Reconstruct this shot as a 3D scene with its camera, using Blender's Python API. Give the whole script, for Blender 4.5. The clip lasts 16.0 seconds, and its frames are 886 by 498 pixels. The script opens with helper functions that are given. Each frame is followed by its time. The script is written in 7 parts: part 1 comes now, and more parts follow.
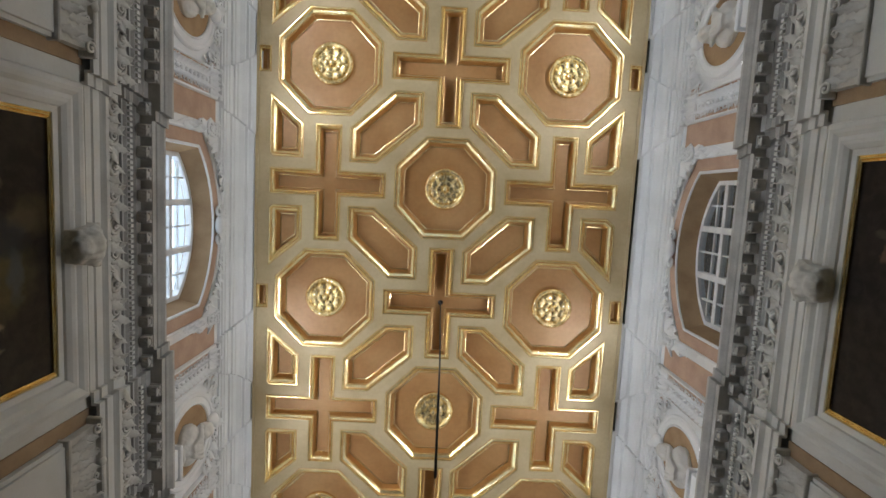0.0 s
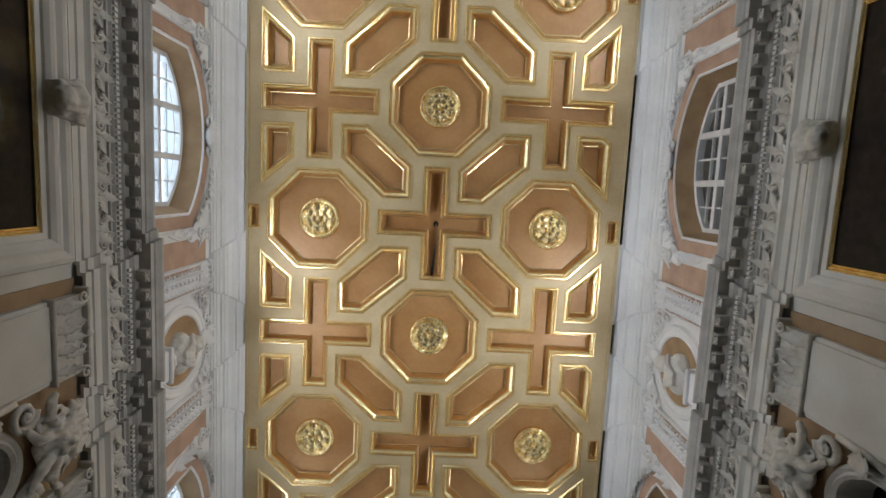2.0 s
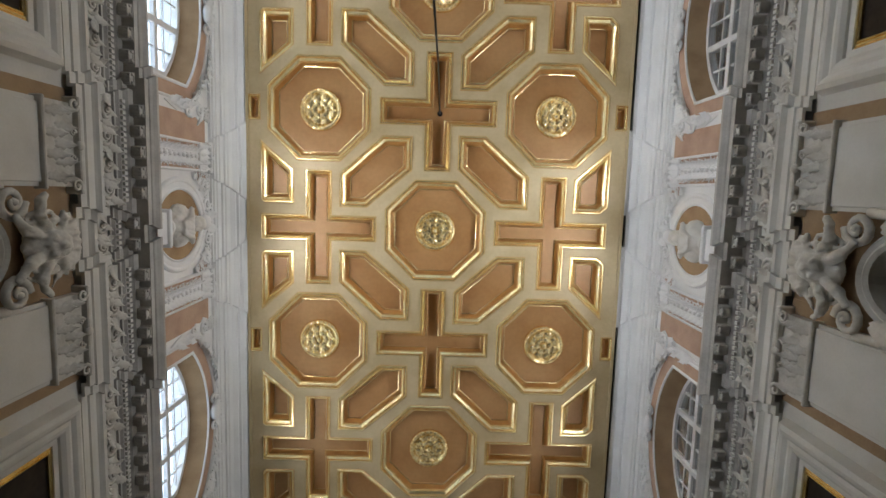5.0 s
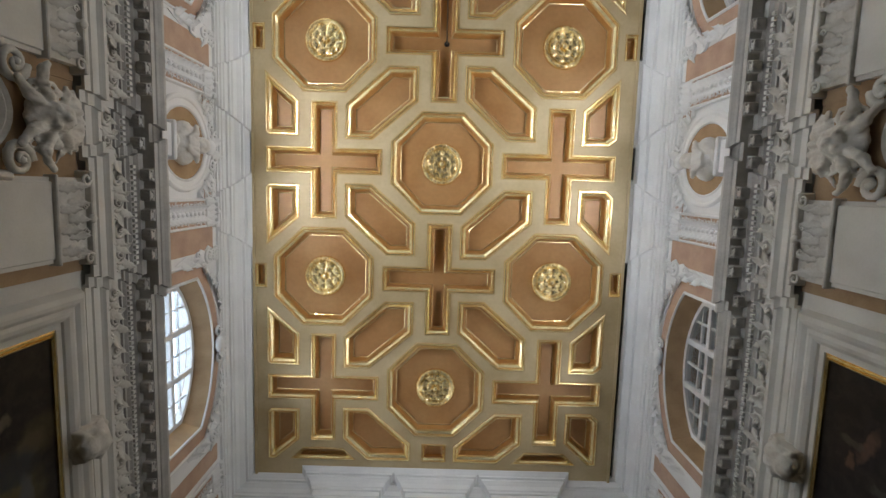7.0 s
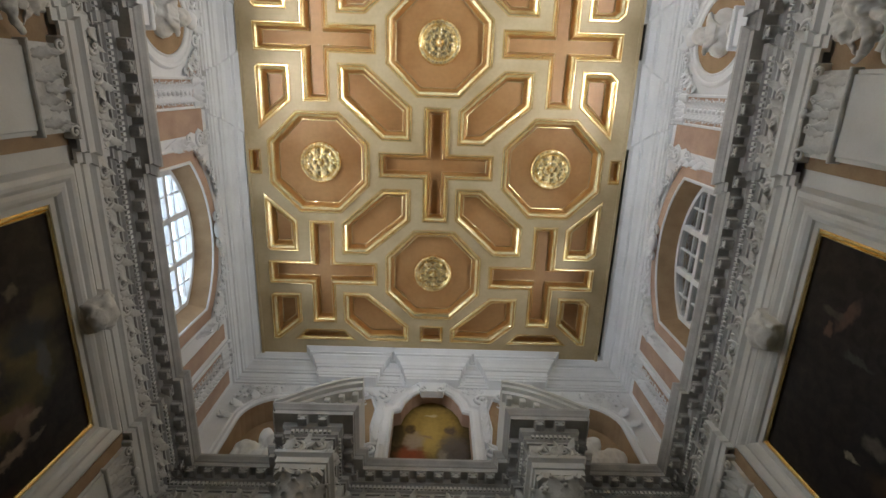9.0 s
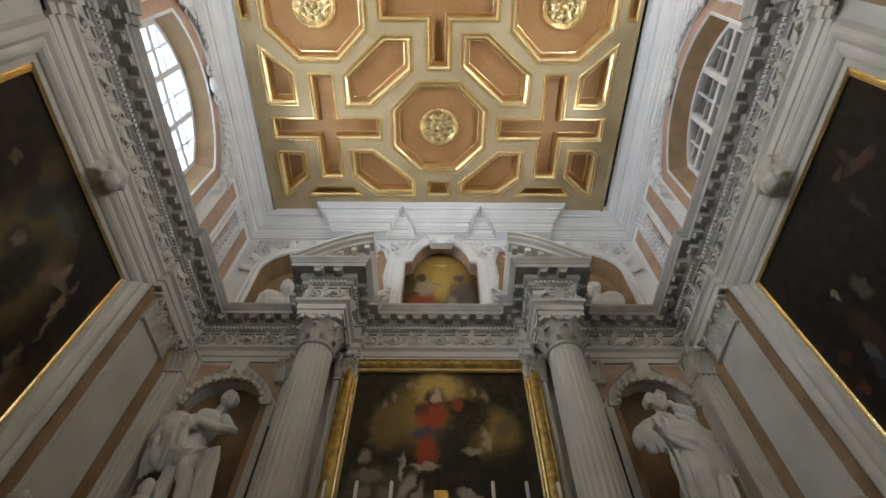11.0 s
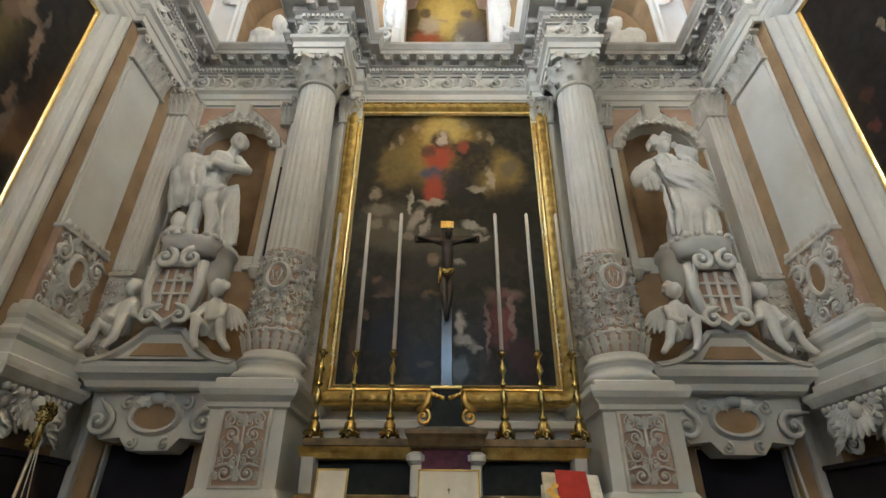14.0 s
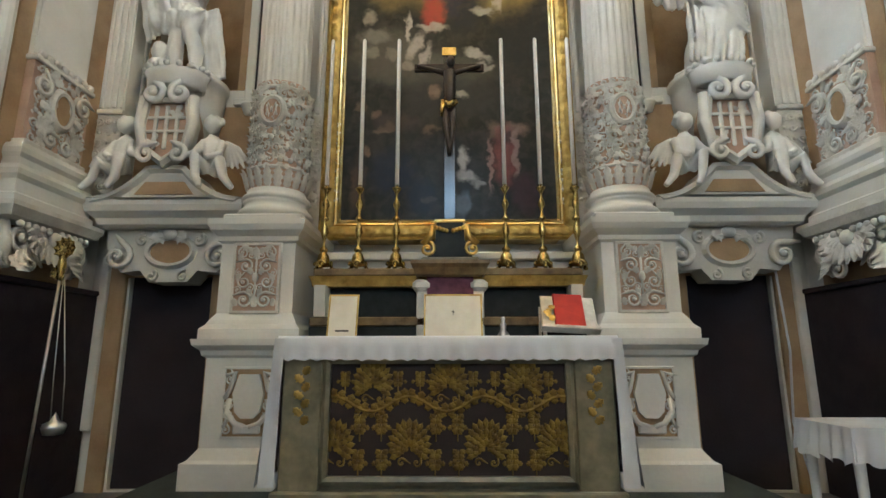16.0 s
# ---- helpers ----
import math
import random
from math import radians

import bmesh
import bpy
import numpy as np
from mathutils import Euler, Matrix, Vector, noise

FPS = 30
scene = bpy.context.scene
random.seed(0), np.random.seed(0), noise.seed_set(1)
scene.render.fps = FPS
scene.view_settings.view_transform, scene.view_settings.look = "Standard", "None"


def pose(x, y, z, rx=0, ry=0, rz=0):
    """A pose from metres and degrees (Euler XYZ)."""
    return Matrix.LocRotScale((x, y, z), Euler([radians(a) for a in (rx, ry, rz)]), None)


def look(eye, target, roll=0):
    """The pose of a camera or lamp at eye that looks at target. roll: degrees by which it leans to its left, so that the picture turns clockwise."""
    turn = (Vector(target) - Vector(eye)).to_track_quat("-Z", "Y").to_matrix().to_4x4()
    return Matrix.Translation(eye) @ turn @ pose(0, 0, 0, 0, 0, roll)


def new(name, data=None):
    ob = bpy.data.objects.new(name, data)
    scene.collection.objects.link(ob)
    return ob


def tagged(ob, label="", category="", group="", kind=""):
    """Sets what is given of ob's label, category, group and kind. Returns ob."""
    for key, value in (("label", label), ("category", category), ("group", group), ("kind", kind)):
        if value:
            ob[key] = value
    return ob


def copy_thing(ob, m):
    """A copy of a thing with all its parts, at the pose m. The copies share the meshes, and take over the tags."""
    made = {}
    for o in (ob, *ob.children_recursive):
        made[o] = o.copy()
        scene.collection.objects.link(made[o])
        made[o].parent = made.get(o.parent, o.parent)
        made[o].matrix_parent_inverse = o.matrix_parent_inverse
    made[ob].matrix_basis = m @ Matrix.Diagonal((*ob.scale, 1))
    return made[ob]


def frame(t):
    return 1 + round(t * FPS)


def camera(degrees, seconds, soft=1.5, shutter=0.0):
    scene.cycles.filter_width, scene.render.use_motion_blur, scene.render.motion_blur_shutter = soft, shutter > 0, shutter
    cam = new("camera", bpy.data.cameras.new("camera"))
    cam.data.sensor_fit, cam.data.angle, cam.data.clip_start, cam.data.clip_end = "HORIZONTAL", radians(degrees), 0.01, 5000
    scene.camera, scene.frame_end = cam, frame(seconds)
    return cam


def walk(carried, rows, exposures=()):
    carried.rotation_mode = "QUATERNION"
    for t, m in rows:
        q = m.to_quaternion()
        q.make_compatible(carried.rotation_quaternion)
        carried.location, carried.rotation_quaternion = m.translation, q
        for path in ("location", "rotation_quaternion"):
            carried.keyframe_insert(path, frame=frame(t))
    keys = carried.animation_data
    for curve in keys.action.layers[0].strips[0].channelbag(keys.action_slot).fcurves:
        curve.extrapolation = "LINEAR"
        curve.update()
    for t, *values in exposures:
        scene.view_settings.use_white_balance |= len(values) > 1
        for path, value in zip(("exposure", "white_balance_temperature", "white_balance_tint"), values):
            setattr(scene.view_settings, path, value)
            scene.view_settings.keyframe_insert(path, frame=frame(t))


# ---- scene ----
cam = camera(81.6, 16.0)
AXIS = Vector((-0.06, 0, 0))  # puts the choir's axis on x = 0
EXPOSURES = [(0.0, -0.42, 6380, 10), (3.0, -0.34, 6420, 10), (7.5, -0.2, 6450, 10), (9.0, -0.16, 6500, 10), (11.0, 0.42, 6450, 10), (12.5, 1.15, 6380, 9), (13.5, 1.6, 6220, 7), (14.5, 1.98, 6040, 5), (16.0, 2.32, 5900, 4)]
PATH = [
    (0, (-0.105, -0.987, 1.492), (-0.078, -0.778, 3.481), -4.4),
    (0.5, (-0.034, -0.647, 1.501), (-0.025, -0.433, 3.49), 0.3),
    (1, (-0.024, -0.306, 1.477), (0.0, -0.091, 3.465), -3.6),
    (1.5, (-0.052, 0.057, 1.487), (-0.006, 0.277, 3.475), -8.9),
    (2, (-0.047, 0.411, 1.473), (0.001, 0.639, 3.459), -9.1),
    (2.5, (-0.029, 0.766, 1.485), (0.025, 1.001, 3.471), -10.1),
    (3, (-0.027, 1.127, 1.472), (0.038, 1.362, 3.457), -12.2),
    (3.5, (-0.025, 1.467, 1.474), (0.038, 1.696, 3.459), -12.3),
    (4, (0.01, 1.806, 1.477), (0.062, 2.035, 3.463), -10.3),
    (4.2, (0.036, 1.931, 1.488), (0.08, 2.161, 3.474), -8.5),
    (6.3, (0.085, 3.307, 1.477), (0.089, 3.516, 3.466), 0.2),
    (6.5, (0.053, 3.421, 1.47), (0.064, 3.63, 3.459), -1.5),
    (7, (-0.001, 3.657, 1.477), (0.014, 3.887, 3.464), -2.0),
    (7.5, (0.011, 3.784, 1.49), (0.025, 4.063, 3.47), -1.4),
    (8, (0.025, 3.849, 1.492), (0.049, 4.208, 3.46), -2.2),
    (8.5, (0.041, 3.887, 1.487), (0.067, 4.364, 3.429), -1.4),
    (9, (0.033, 3.922, 1.481), (0.064, 4.526, 3.387), -1.1),
    (9.2, (0.039, 3.909, 1.484), (0.068, 4.575, 3.369), -0.7),
    (11.3, (0.076, 3.929, 1.462), (0.078, 5.107, 3.079), -0.0),
    (11.5, (0.066, 3.939, 1.447), (0.068, 5.162, 3.029), -0.1),
    (12, (0.07, 3.942, 1.452), (0.067, 5.288, 2.931), 0.0),
    (12.5, (0.068, 3.964, 1.451), (0.063, 5.43, 2.812), 0.0),
    (13, (0.078, 3.996, 1.438), (0.065, 5.568, 2.674), 0.1),
    (13.5, (0.068, 4.014, 1.417), (0.056, 5.678, 2.526), 0.3),
    (14, (0.08, 4.038, 1.408), (0.064, 5.786, 2.381), 0.5),
    (14.5, (0.074, 4.058, 1.397), (0.061, 5.877, 2.229), 0.4),
    (15, (0.071, 4.087, 1.393), (0.058, 5.965, 2.079), 0.3),
    (15.5, (0.067, 4.1, 1.389), (0.052, 6.027, 1.925), 0.1),
    (16, (0.068, 4.105, 1.377), (0.046, 6.065, 1.774), -0.1),
]
walk(cam, [(t, look(Vector(eye) + AXIS, Vector(target) + AXIS, roll)) for t, eye, target, roll in PATH], EXPOSURES)

# ---- light ----
world = bpy.data.worlds.new("sky")
scene.world = world
world.use_nodes = True
wn = world.node_tree.nodes
sky = wn.new("ShaderNodeTexSky")
sky.sky_type, sky.sun_disc = "NISHITA", False
sky.sun_elevation, sky.sun_rotation = radians(42), radians(250)
wn["Background"].inputs[1].default_value = 0.14
world.node_tree.links.new(sky.outputs[0], wn["Background"].inputs[0])


def area_lamp(name, eye, target, w, h, power, colour):
    data = bpy.data.lights.new(name, "AREA")
    data.shape, data.size, data.size_y, data.energy, data.color = "RECTANGLE", w, h, power, colour
    ob = new(name, data)
    ob.matrix_world = look(eye, target)
    return ob


DAY = (0.84, 0.92, 1.0)
for wy in (-0.28, 6.46):
    area_lamp("window_light", (-4.75, wy, 9.0), (0, wy, 8.2), 2.6, 2.2, 52, DAY)
# floodlights that stand on the cornice and point at the ceiling; those at -4.45 and 3.89 are added for symmetry
# 8.35 pair: no fixture, added to brighten the altar end of the ceiling
LAMPS = [(s, ly, aim) for ly, aim in ((-4.45, -5.2), (-2.85, -1.6), (2.29, 0.7), (3.89, 5.0)) for s in (-1, 1)] + [(s, 8.35, 6.1) for s in (-1, 1)]
for s, ly, aim in LAMPS:
    data = bpy.data.lights.new("floodlight", "SPOT")
    data.energy, data.color, data.spot_size, data.spot_blend, data.shadow_soft_size = (255 if ly < 0 else 290) if ly < 8 else 150, (0.95, 0.97, 1.0), radians(140 if ly < 8 else 96), 1.0, 0.12
    new("floodlight", data).matrix_world = look((s * 3.52, ly, 8.26), (-s * 0.9, aim, 10.9))
area_lamp("nave_window_light", (0, -7.9, 7.9), (0, 9.6, 3.0), 2.6, 1.7, 40, (0.56, 0.78, 1.0))

# ---- materials ----


def mat(name, base, rough=0.6, metal=0.0, dark=None, scale=6.0, fine=60.0, bump=0.15, amount=0.5, spec=0.5, emit=0.0):
    """A surface with stains at one scale and grain at a finer one."""
    m = bpy.data.materials.new(name)
    m.use_nodes = True
    n, l = m.node_tree.nodes, m.node_tree.links
    b = n["Principled BSDF"]
    b.inputs["Roughness"].default_value, b.inputs["Metallic"].default_value = rough, metal
    b.inputs["Specular IOR Level"].default_value = spec
    co = n.new("ShaderNodeTexCoord")
    big, small = n.new("ShaderNodeTexNoise"), n.new("ShaderNodeTexNoise")
    big.inputs["Scale"].default_value, small.inputs["Scale"].default_value = scale, fine
    big.inputs["Detail"].default_value, small.inputs["Detail"].default_value = 6, 4
    l.new(co.outputs["Object"], big.inputs["Vector"])
    l.new(co.outputs["Object"], small.inputs["Vector"])
    ramp = n.new("ShaderNodeValToRGB")
    ramp.color_ramp.elements[0].position, ramp.color_ramp.elements[1].position = 0.32, 0.62
    dark = dark or tuple(c * 0.75 for c in base)
    ramp.color_ramp.elements[0].color, ramp.color_ramp.elements[1].color = (*dark, 1), (*base, 1)
    l.new(big.outputs["Fac"], ramp.inputs[0])
    mix = n.new("ShaderNodeMix")
    mix.data_type, mix.blend_type = "RGBA", "MULTIPLY"
    mix.inputs[0].default_value = amount
    l.new(ramp.outputs[0], mix.inputs[6])
    grey = n.new("ShaderNodeMapRange")
    grey.inputs[1].default_value, grey.inputs[2].default_value, grey.inputs[3].default_value = 0.3, 0.7, 0.7
    l.new(small.outputs["Fac"], grey.inputs[0])
    l.new(grey.outputs[0], mix.inputs[7])
    l.new(mix.outputs[2], b.inputs["Base Color"])
    if bump:
        bp = n.new("ShaderNodeBump")
        bp.inputs["Strength"].default_value, bp.inputs["Distance"].default_value = bump, 0.01
        l.new(small.outputs["Fac"], bp.inputs["Height"])
        l.new(bp.outputs[0], b.inputs["Normal"])
    return m


# fresh white; part of the attic's brighter light is put into its colour
LITWHITE = mat("lit_attic_whitewash", (0.86, 0.865, 0.87), 0.65, dark=(0.77, 0.775, 0.78), scale=1.6, fine=34, bump=0.15, amount=0.16)
# set darker than the attic: part of the lower walls' dimness is in this colour
STUCCO = mat("stucco", (0.7, 0.68, 0.63), 0.65, dark=(0.6, 0.575, 0.52), scale=1.6, fine=34, bump=0.12, amount=0.14)
CARVED = mat("carved_stucco", (0.7, 0.67, 0.61), 0.7, dark=(0.55, 0.515, 0.45), scale=5, fine=38, bump=0.3, amount=0.25)
# darker stucco for cornice and modillions: the underside's shade is put into the colour
SHADEGREY = mat("shaded_grey_stucco", (0.54, 0.52, 0.485), 0.7, dark=(0.4, 0.38, 0.35), scale=3, fine=40, bump=0.2, amount=0.3)
STATUE = mat("white_marble", (0.78, 0.76, 0.72), 0.5, dark=(0.68, 0.66, 0.62), scale=4, fine=50, bump=0.08, amount=0.15)
BROWN = mat("brown_plaster", (0.42, 0.285, 0.16), 0.75, dark=(0.32, 0.205, 0.11), scale=3, fine=50, bump=0.2, amount=0.3)
PINK = mat("pink_plaster", (0.56, 0.385, 0.285), 0.75, dark=(0.45, 0.3, 0.22), scale=3, fine=50, bump=0.2, amount=0.3)
RIB = mat("gilt_grey_rib", (0.58, 0.47, 0.285), 0.47, 0.2, dark=(0.47, 0.365, 0.2), scale=1.3, fine=18, bump=0.08, amount=0.25)
PANEL = mat("ochre_panel", (0.5, 0.29, 0.125), 0.4, 0.12, dark=(0.4, 0.2, 0.07), scale=1.1, fine=14, bump=0.06, amount=0.35)
COFFER = mat("orange_coffer_side", (0.52, 0.27, 0.085), 0.38, 0.35, dark=(0.4, 0.18, 0.045), scale=3, fine=30, bump=0.1, amount=0.3)
GOLD = mat("gilding", (0.86, 0.6, 0.2), 0.3, 1.0, dark=(0.68, 0.42, 0.11), scale=9, fine=60, bump=0.2, amount=0.35)
ROSE = mat("leaf_gilded_rosette", (1.0, 0.82, 0.44), 0.27, 0.9, dark=(0.8, 0.54, 0.2), scale=9, fine=50, bump=0.12, amount=0.3)
MOULD = mat("leaf_gilded_moulding", (1.0, 0.87, 0.5), 0.27, 0.85, dark=(0.94, 0.72, 0.33), scale=7, fine=44, bump=0.12, amount=0.3)
BRIGHT = mat("burnished_gilding", (0.97, 0.8, 0.42), 0.24, 0.9, dark=(0.82, 0.58, 0.2), scale=7, fine=50, bump=0.15, amount=0.3)
OLDGOLD = mat("aged_gilding", (0.6, 0.42, 0.13), 0.38, 0.8, dark=(0.33, 0.215, 0.06), scale=10, fine=70, bump=0.3, amount=0.5)
BRASS = mat("brass", (0.66, 0.5, 0.19), 0.24, 1.0, dark=(0.34, 0.22, 0.06), scale=14, fine=80, bump=0.1, amount=0.4)
WAX = mat("candle_wax", (0.82, 0.79, 0.74), 0.5, dark=(0.75, 0.71, 0.65), scale=8, fine=60, bump=0.05, amount=0.15)
# near-black: the darkness of door openings and bust niches is put into the colour
DARK = mat("dark_void", (0.03, 0.021, 0.026), 0.9, dark=(0.018, 0.012, 0.016), scale=2, fine=40, bump=0.2)
WOOD = mat("gilded_wood", (0.23, 0.155, 0.07), 0.4, 0.3, dark=(0.1, 0.065, 0.03), scale=8, fine=50, bump=0.3)
DARKWOOD = mat("dark_wood", (0.03, 0.021, 0.024), 0.6, dark=(0.018, 0.012, 0.015), scale=6, fine=60, bump=0.2, spec=0.25)
LINEN = mat("white_linen", (0.66, 0.67, 0.71), 0.85, dark=(0.6, 0.6, 0.62), scale=5, fine=160, bump=0.3, amount=0.2)
PAPER = mat("paper", (0.76, 0.72, 0.62), 0.7, dark=(0.68, 0.63, 0.53), scale=9, fine=100, bump=0.05, amount=0.15)
RED = mat("red_cloth", (0.55, 0.035, 0.02), 0.7, dark=(0.42, 0.025, 0.015), scale=10, fine=120, bump=0.2, amount=0.2)
PURPLE = mat("purple_cloth", (0.16, 0.05, 0.09), 0.75, dark=(0.08, 0.025, 0.05), scale=12, fine=120, bump=0.3)
IRON = mat("dark_iron", (0.03, 0.028, 0.026), 0.45, 0.6, scale=10, fine=80, bump=0.1)
SILVER = mat("silver_metal", (0.6, 0.59, 0.56), 0.3, 1.0, scale=12, fine=80, bump=0.1, amount=0.3)
MARBLE = mat("yellow_marble", (0.24, 0.215, 0.14), 0.35, dark=(0.12, 0.11, 0.07), scale=7, fine=34, bump=0.08)
GREEN = mat("dark_green_marble", (0.02, 0.024, 0.021), 0.5, dark=(0.01, 0.012, 0.011), scale=8, fine=40, bump=0.05, spec=0.25)
CARPET = mat("green_carpet", (0.05, 0.062, 0.055), 0.95, dark=(0.035, 0.045, 0.04), scale=5, fine=180, bump=0.5)
FLOOR = mat("floor_marble", (0.16, 0.145, 0.125), 0.35, dark=(0.09, 0.08, 0.07), scale=2, fine=30, bump=0.05)
WHITEPAINT = mat("white_painted_wood", (0.8, 0.8, 0.8), 0.5, dark=(0.7, 0.7, 0.7), scale=6, fine=60, bump=0.1, amount=0.2)
CROSSWOOD = mat("polished_cross_wood", (0.045, 0.03, 0.025), 0.16, dark=(0.03, 0.02, 0.018), scale=6, fine=60, bump=0.03)
BODY = mat("dark_bronze_body", (0.05, 0.03, 0.018), 0.45, dark=(0.03, 0.018, 0.011), scale=12, fine=60, bump=0.1)


def glass_mat(name, tint, rough=0.03):
    m = bpy.data.materials.new(name)
    m.use_nodes = True
    b = m.node_tree.nodes["Principled BSDF"]
    b.inputs["Base Color"].default_value = (*tint, 1)
    b.inputs["Roughness"].default_value = rough
    b.inputs["Transmission Weight"].default_value = 1.0
    b.inputs["IOR"].default_value = 1.1
    return m


GLASS = glass_mat("window_glass", (0.9, 0.95, 0.97))


def glow_mat(name, colour, strength):
    m = bpy.data.materials.new(name)
    m.use_nodes = True
    b = m.node_tree.nodes["Principled BSDF"]
    b.inputs["Base Color"].default_value = (*colour, 1)
    b.inputs["Emission Color"].default_value = (*colour, 1)
    b.inputs["Emission Strength"].default_value = strength
    return m


SKYBACK = glow_mat("bright_sky_outside", (0.68, 0.82, 1.0), 1.7)
# near-black base: the yard's shade is put into the colour
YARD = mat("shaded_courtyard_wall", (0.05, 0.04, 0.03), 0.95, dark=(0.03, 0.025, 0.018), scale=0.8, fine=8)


def painting_mat(name, ground, blobs, scale=1.0, rough=0.35):
    """An old oil painting: dark ground, clouds of warm and pale paint as soft patches (x, z, radius x, radius z, colour, strength)."""
    m = bpy.data.materials.new(name)
    m.use_nodes = True
    n, l = m.node_tree.nodes, m.node_tree.links
    b = n["Principled BSDF"]
    b.inputs["Roughness"].default_value = rough
    b.inputs["Specular IOR Level"].default_value = 0.18
    co = n.new("ShaderNodeTexCoord")
    warp = n.new("ShaderNodeTexNoise")
    warp.inputs["Scale"].default_value, warp.inputs["Detail"].default_value = 8.0, 6
    l.new(co.outputs["Object"], warp.inputs["Vector"])
    off = n.new("ShaderNodeVectorMath")
    off.operation = "MULTIPLY_ADD"
    off.inputs[1].default_value, off.inputs[2].default_value = (0.2, 0.2, 0.2), (-0.1, -0.1, -0.1)
    l.new(warp.outputs["Color"], off.inputs[0])
    add = n.new("ShaderNodeVectorMath")
    l.new(co.outputs["Object"], add.inputs[0])
    l.new(off.outputs[0], add.inputs[1])
    tone = n.new("ShaderNodeTexNoise")
    tone.inputs["Scale"].default_value, tone.inputs["Detail"].default_value = 5.5 * scale, 8
    l.new(add.outputs[0], tone.inputs["Vector"])
    ramp = n.new("ShaderNodeValToRGB")
    ramp.color_ramp.elements[0].position, ramp.color_ramp.elements[1].position = 0.4, 0.75
    ramp.color_ramp.elements[0].color = (*ground, 1)
    ramp.color_ramp.elements[1].color = (*[c * 2.6 for c in ground], 1)
    l.new(tone.outputs["Fac"], ramp.inputs[0])
    last = ramp.outputs[0]
    fold = n.new("ShaderNodeTexNoise")
    fold.inputs["Scale"].default_value, fold.inputs["Detail"].default_value, fold.inputs["Distortion"].default_value = 9 * scale, 6, 0.3
    l.new(co.outputs["Object"], fold.inputs["Vector"])
    stroke = n.new("ShaderNodeMapRange")
    stroke.inputs[1].default_value, stroke.inputs[2].default_value, stroke.inputs[3].default_value = 0.34, 0.6, 0.78
    l.new(fold.outputs["Fac"], stroke.inputs[0])
    for x, z, rx, rz, colour, strength, *turn in blobs:
        mp = n.new("ShaderNodeMapping")
        mp.vector_type = "TEXTURE"
        mp.inputs["Location"].default_value = (x, 0, z)
        mp.inputs["Rotation"].default_value = (0, turn[0] if turn else 0, 0)
        mp.inputs["Scale"].default_value = (rx, 50, rz)
        l.new(add.outputs[0], mp.inputs["Vector"])
        length = n.new("ShaderNodeVectorMath")
        length.operation = "LENGTH"
        l.new(mp.outputs[0], length.inputs[0])
        fall = n.new("ShaderNodeMapRange")
        fall.interpolation_type = "SMOOTHSTEP"
        fall.inputs[1].default_value, fall.inputs[2].default_value = 1.22, 0.48
        fall.inputs[3].default_value, fall.inputs[4].default_value = 0.0, strength
        l.new(length.outputs["Value"], fall.inputs[0])
        mix = n.new("ShaderNodeMix")
        mix.data_type = "RGBA"
        brush = n.new("ShaderNodeMath")
        brush.operation = "MULTIPLY"
        l.new(fall.outputs[0], brush.inputs[0])
        l.new(stroke.outputs[0], brush.inputs[1])
        l.new(brush.outputs[0], mix.inputs[0])
        l.new(last, mix.inputs[6])
        mix.inputs[7].default_value = (*colour, 1)
        last = mix.outputs[2]
    l.new(last, b.inputs["Base Color"])
    return m


# ---- geometry helpers ----


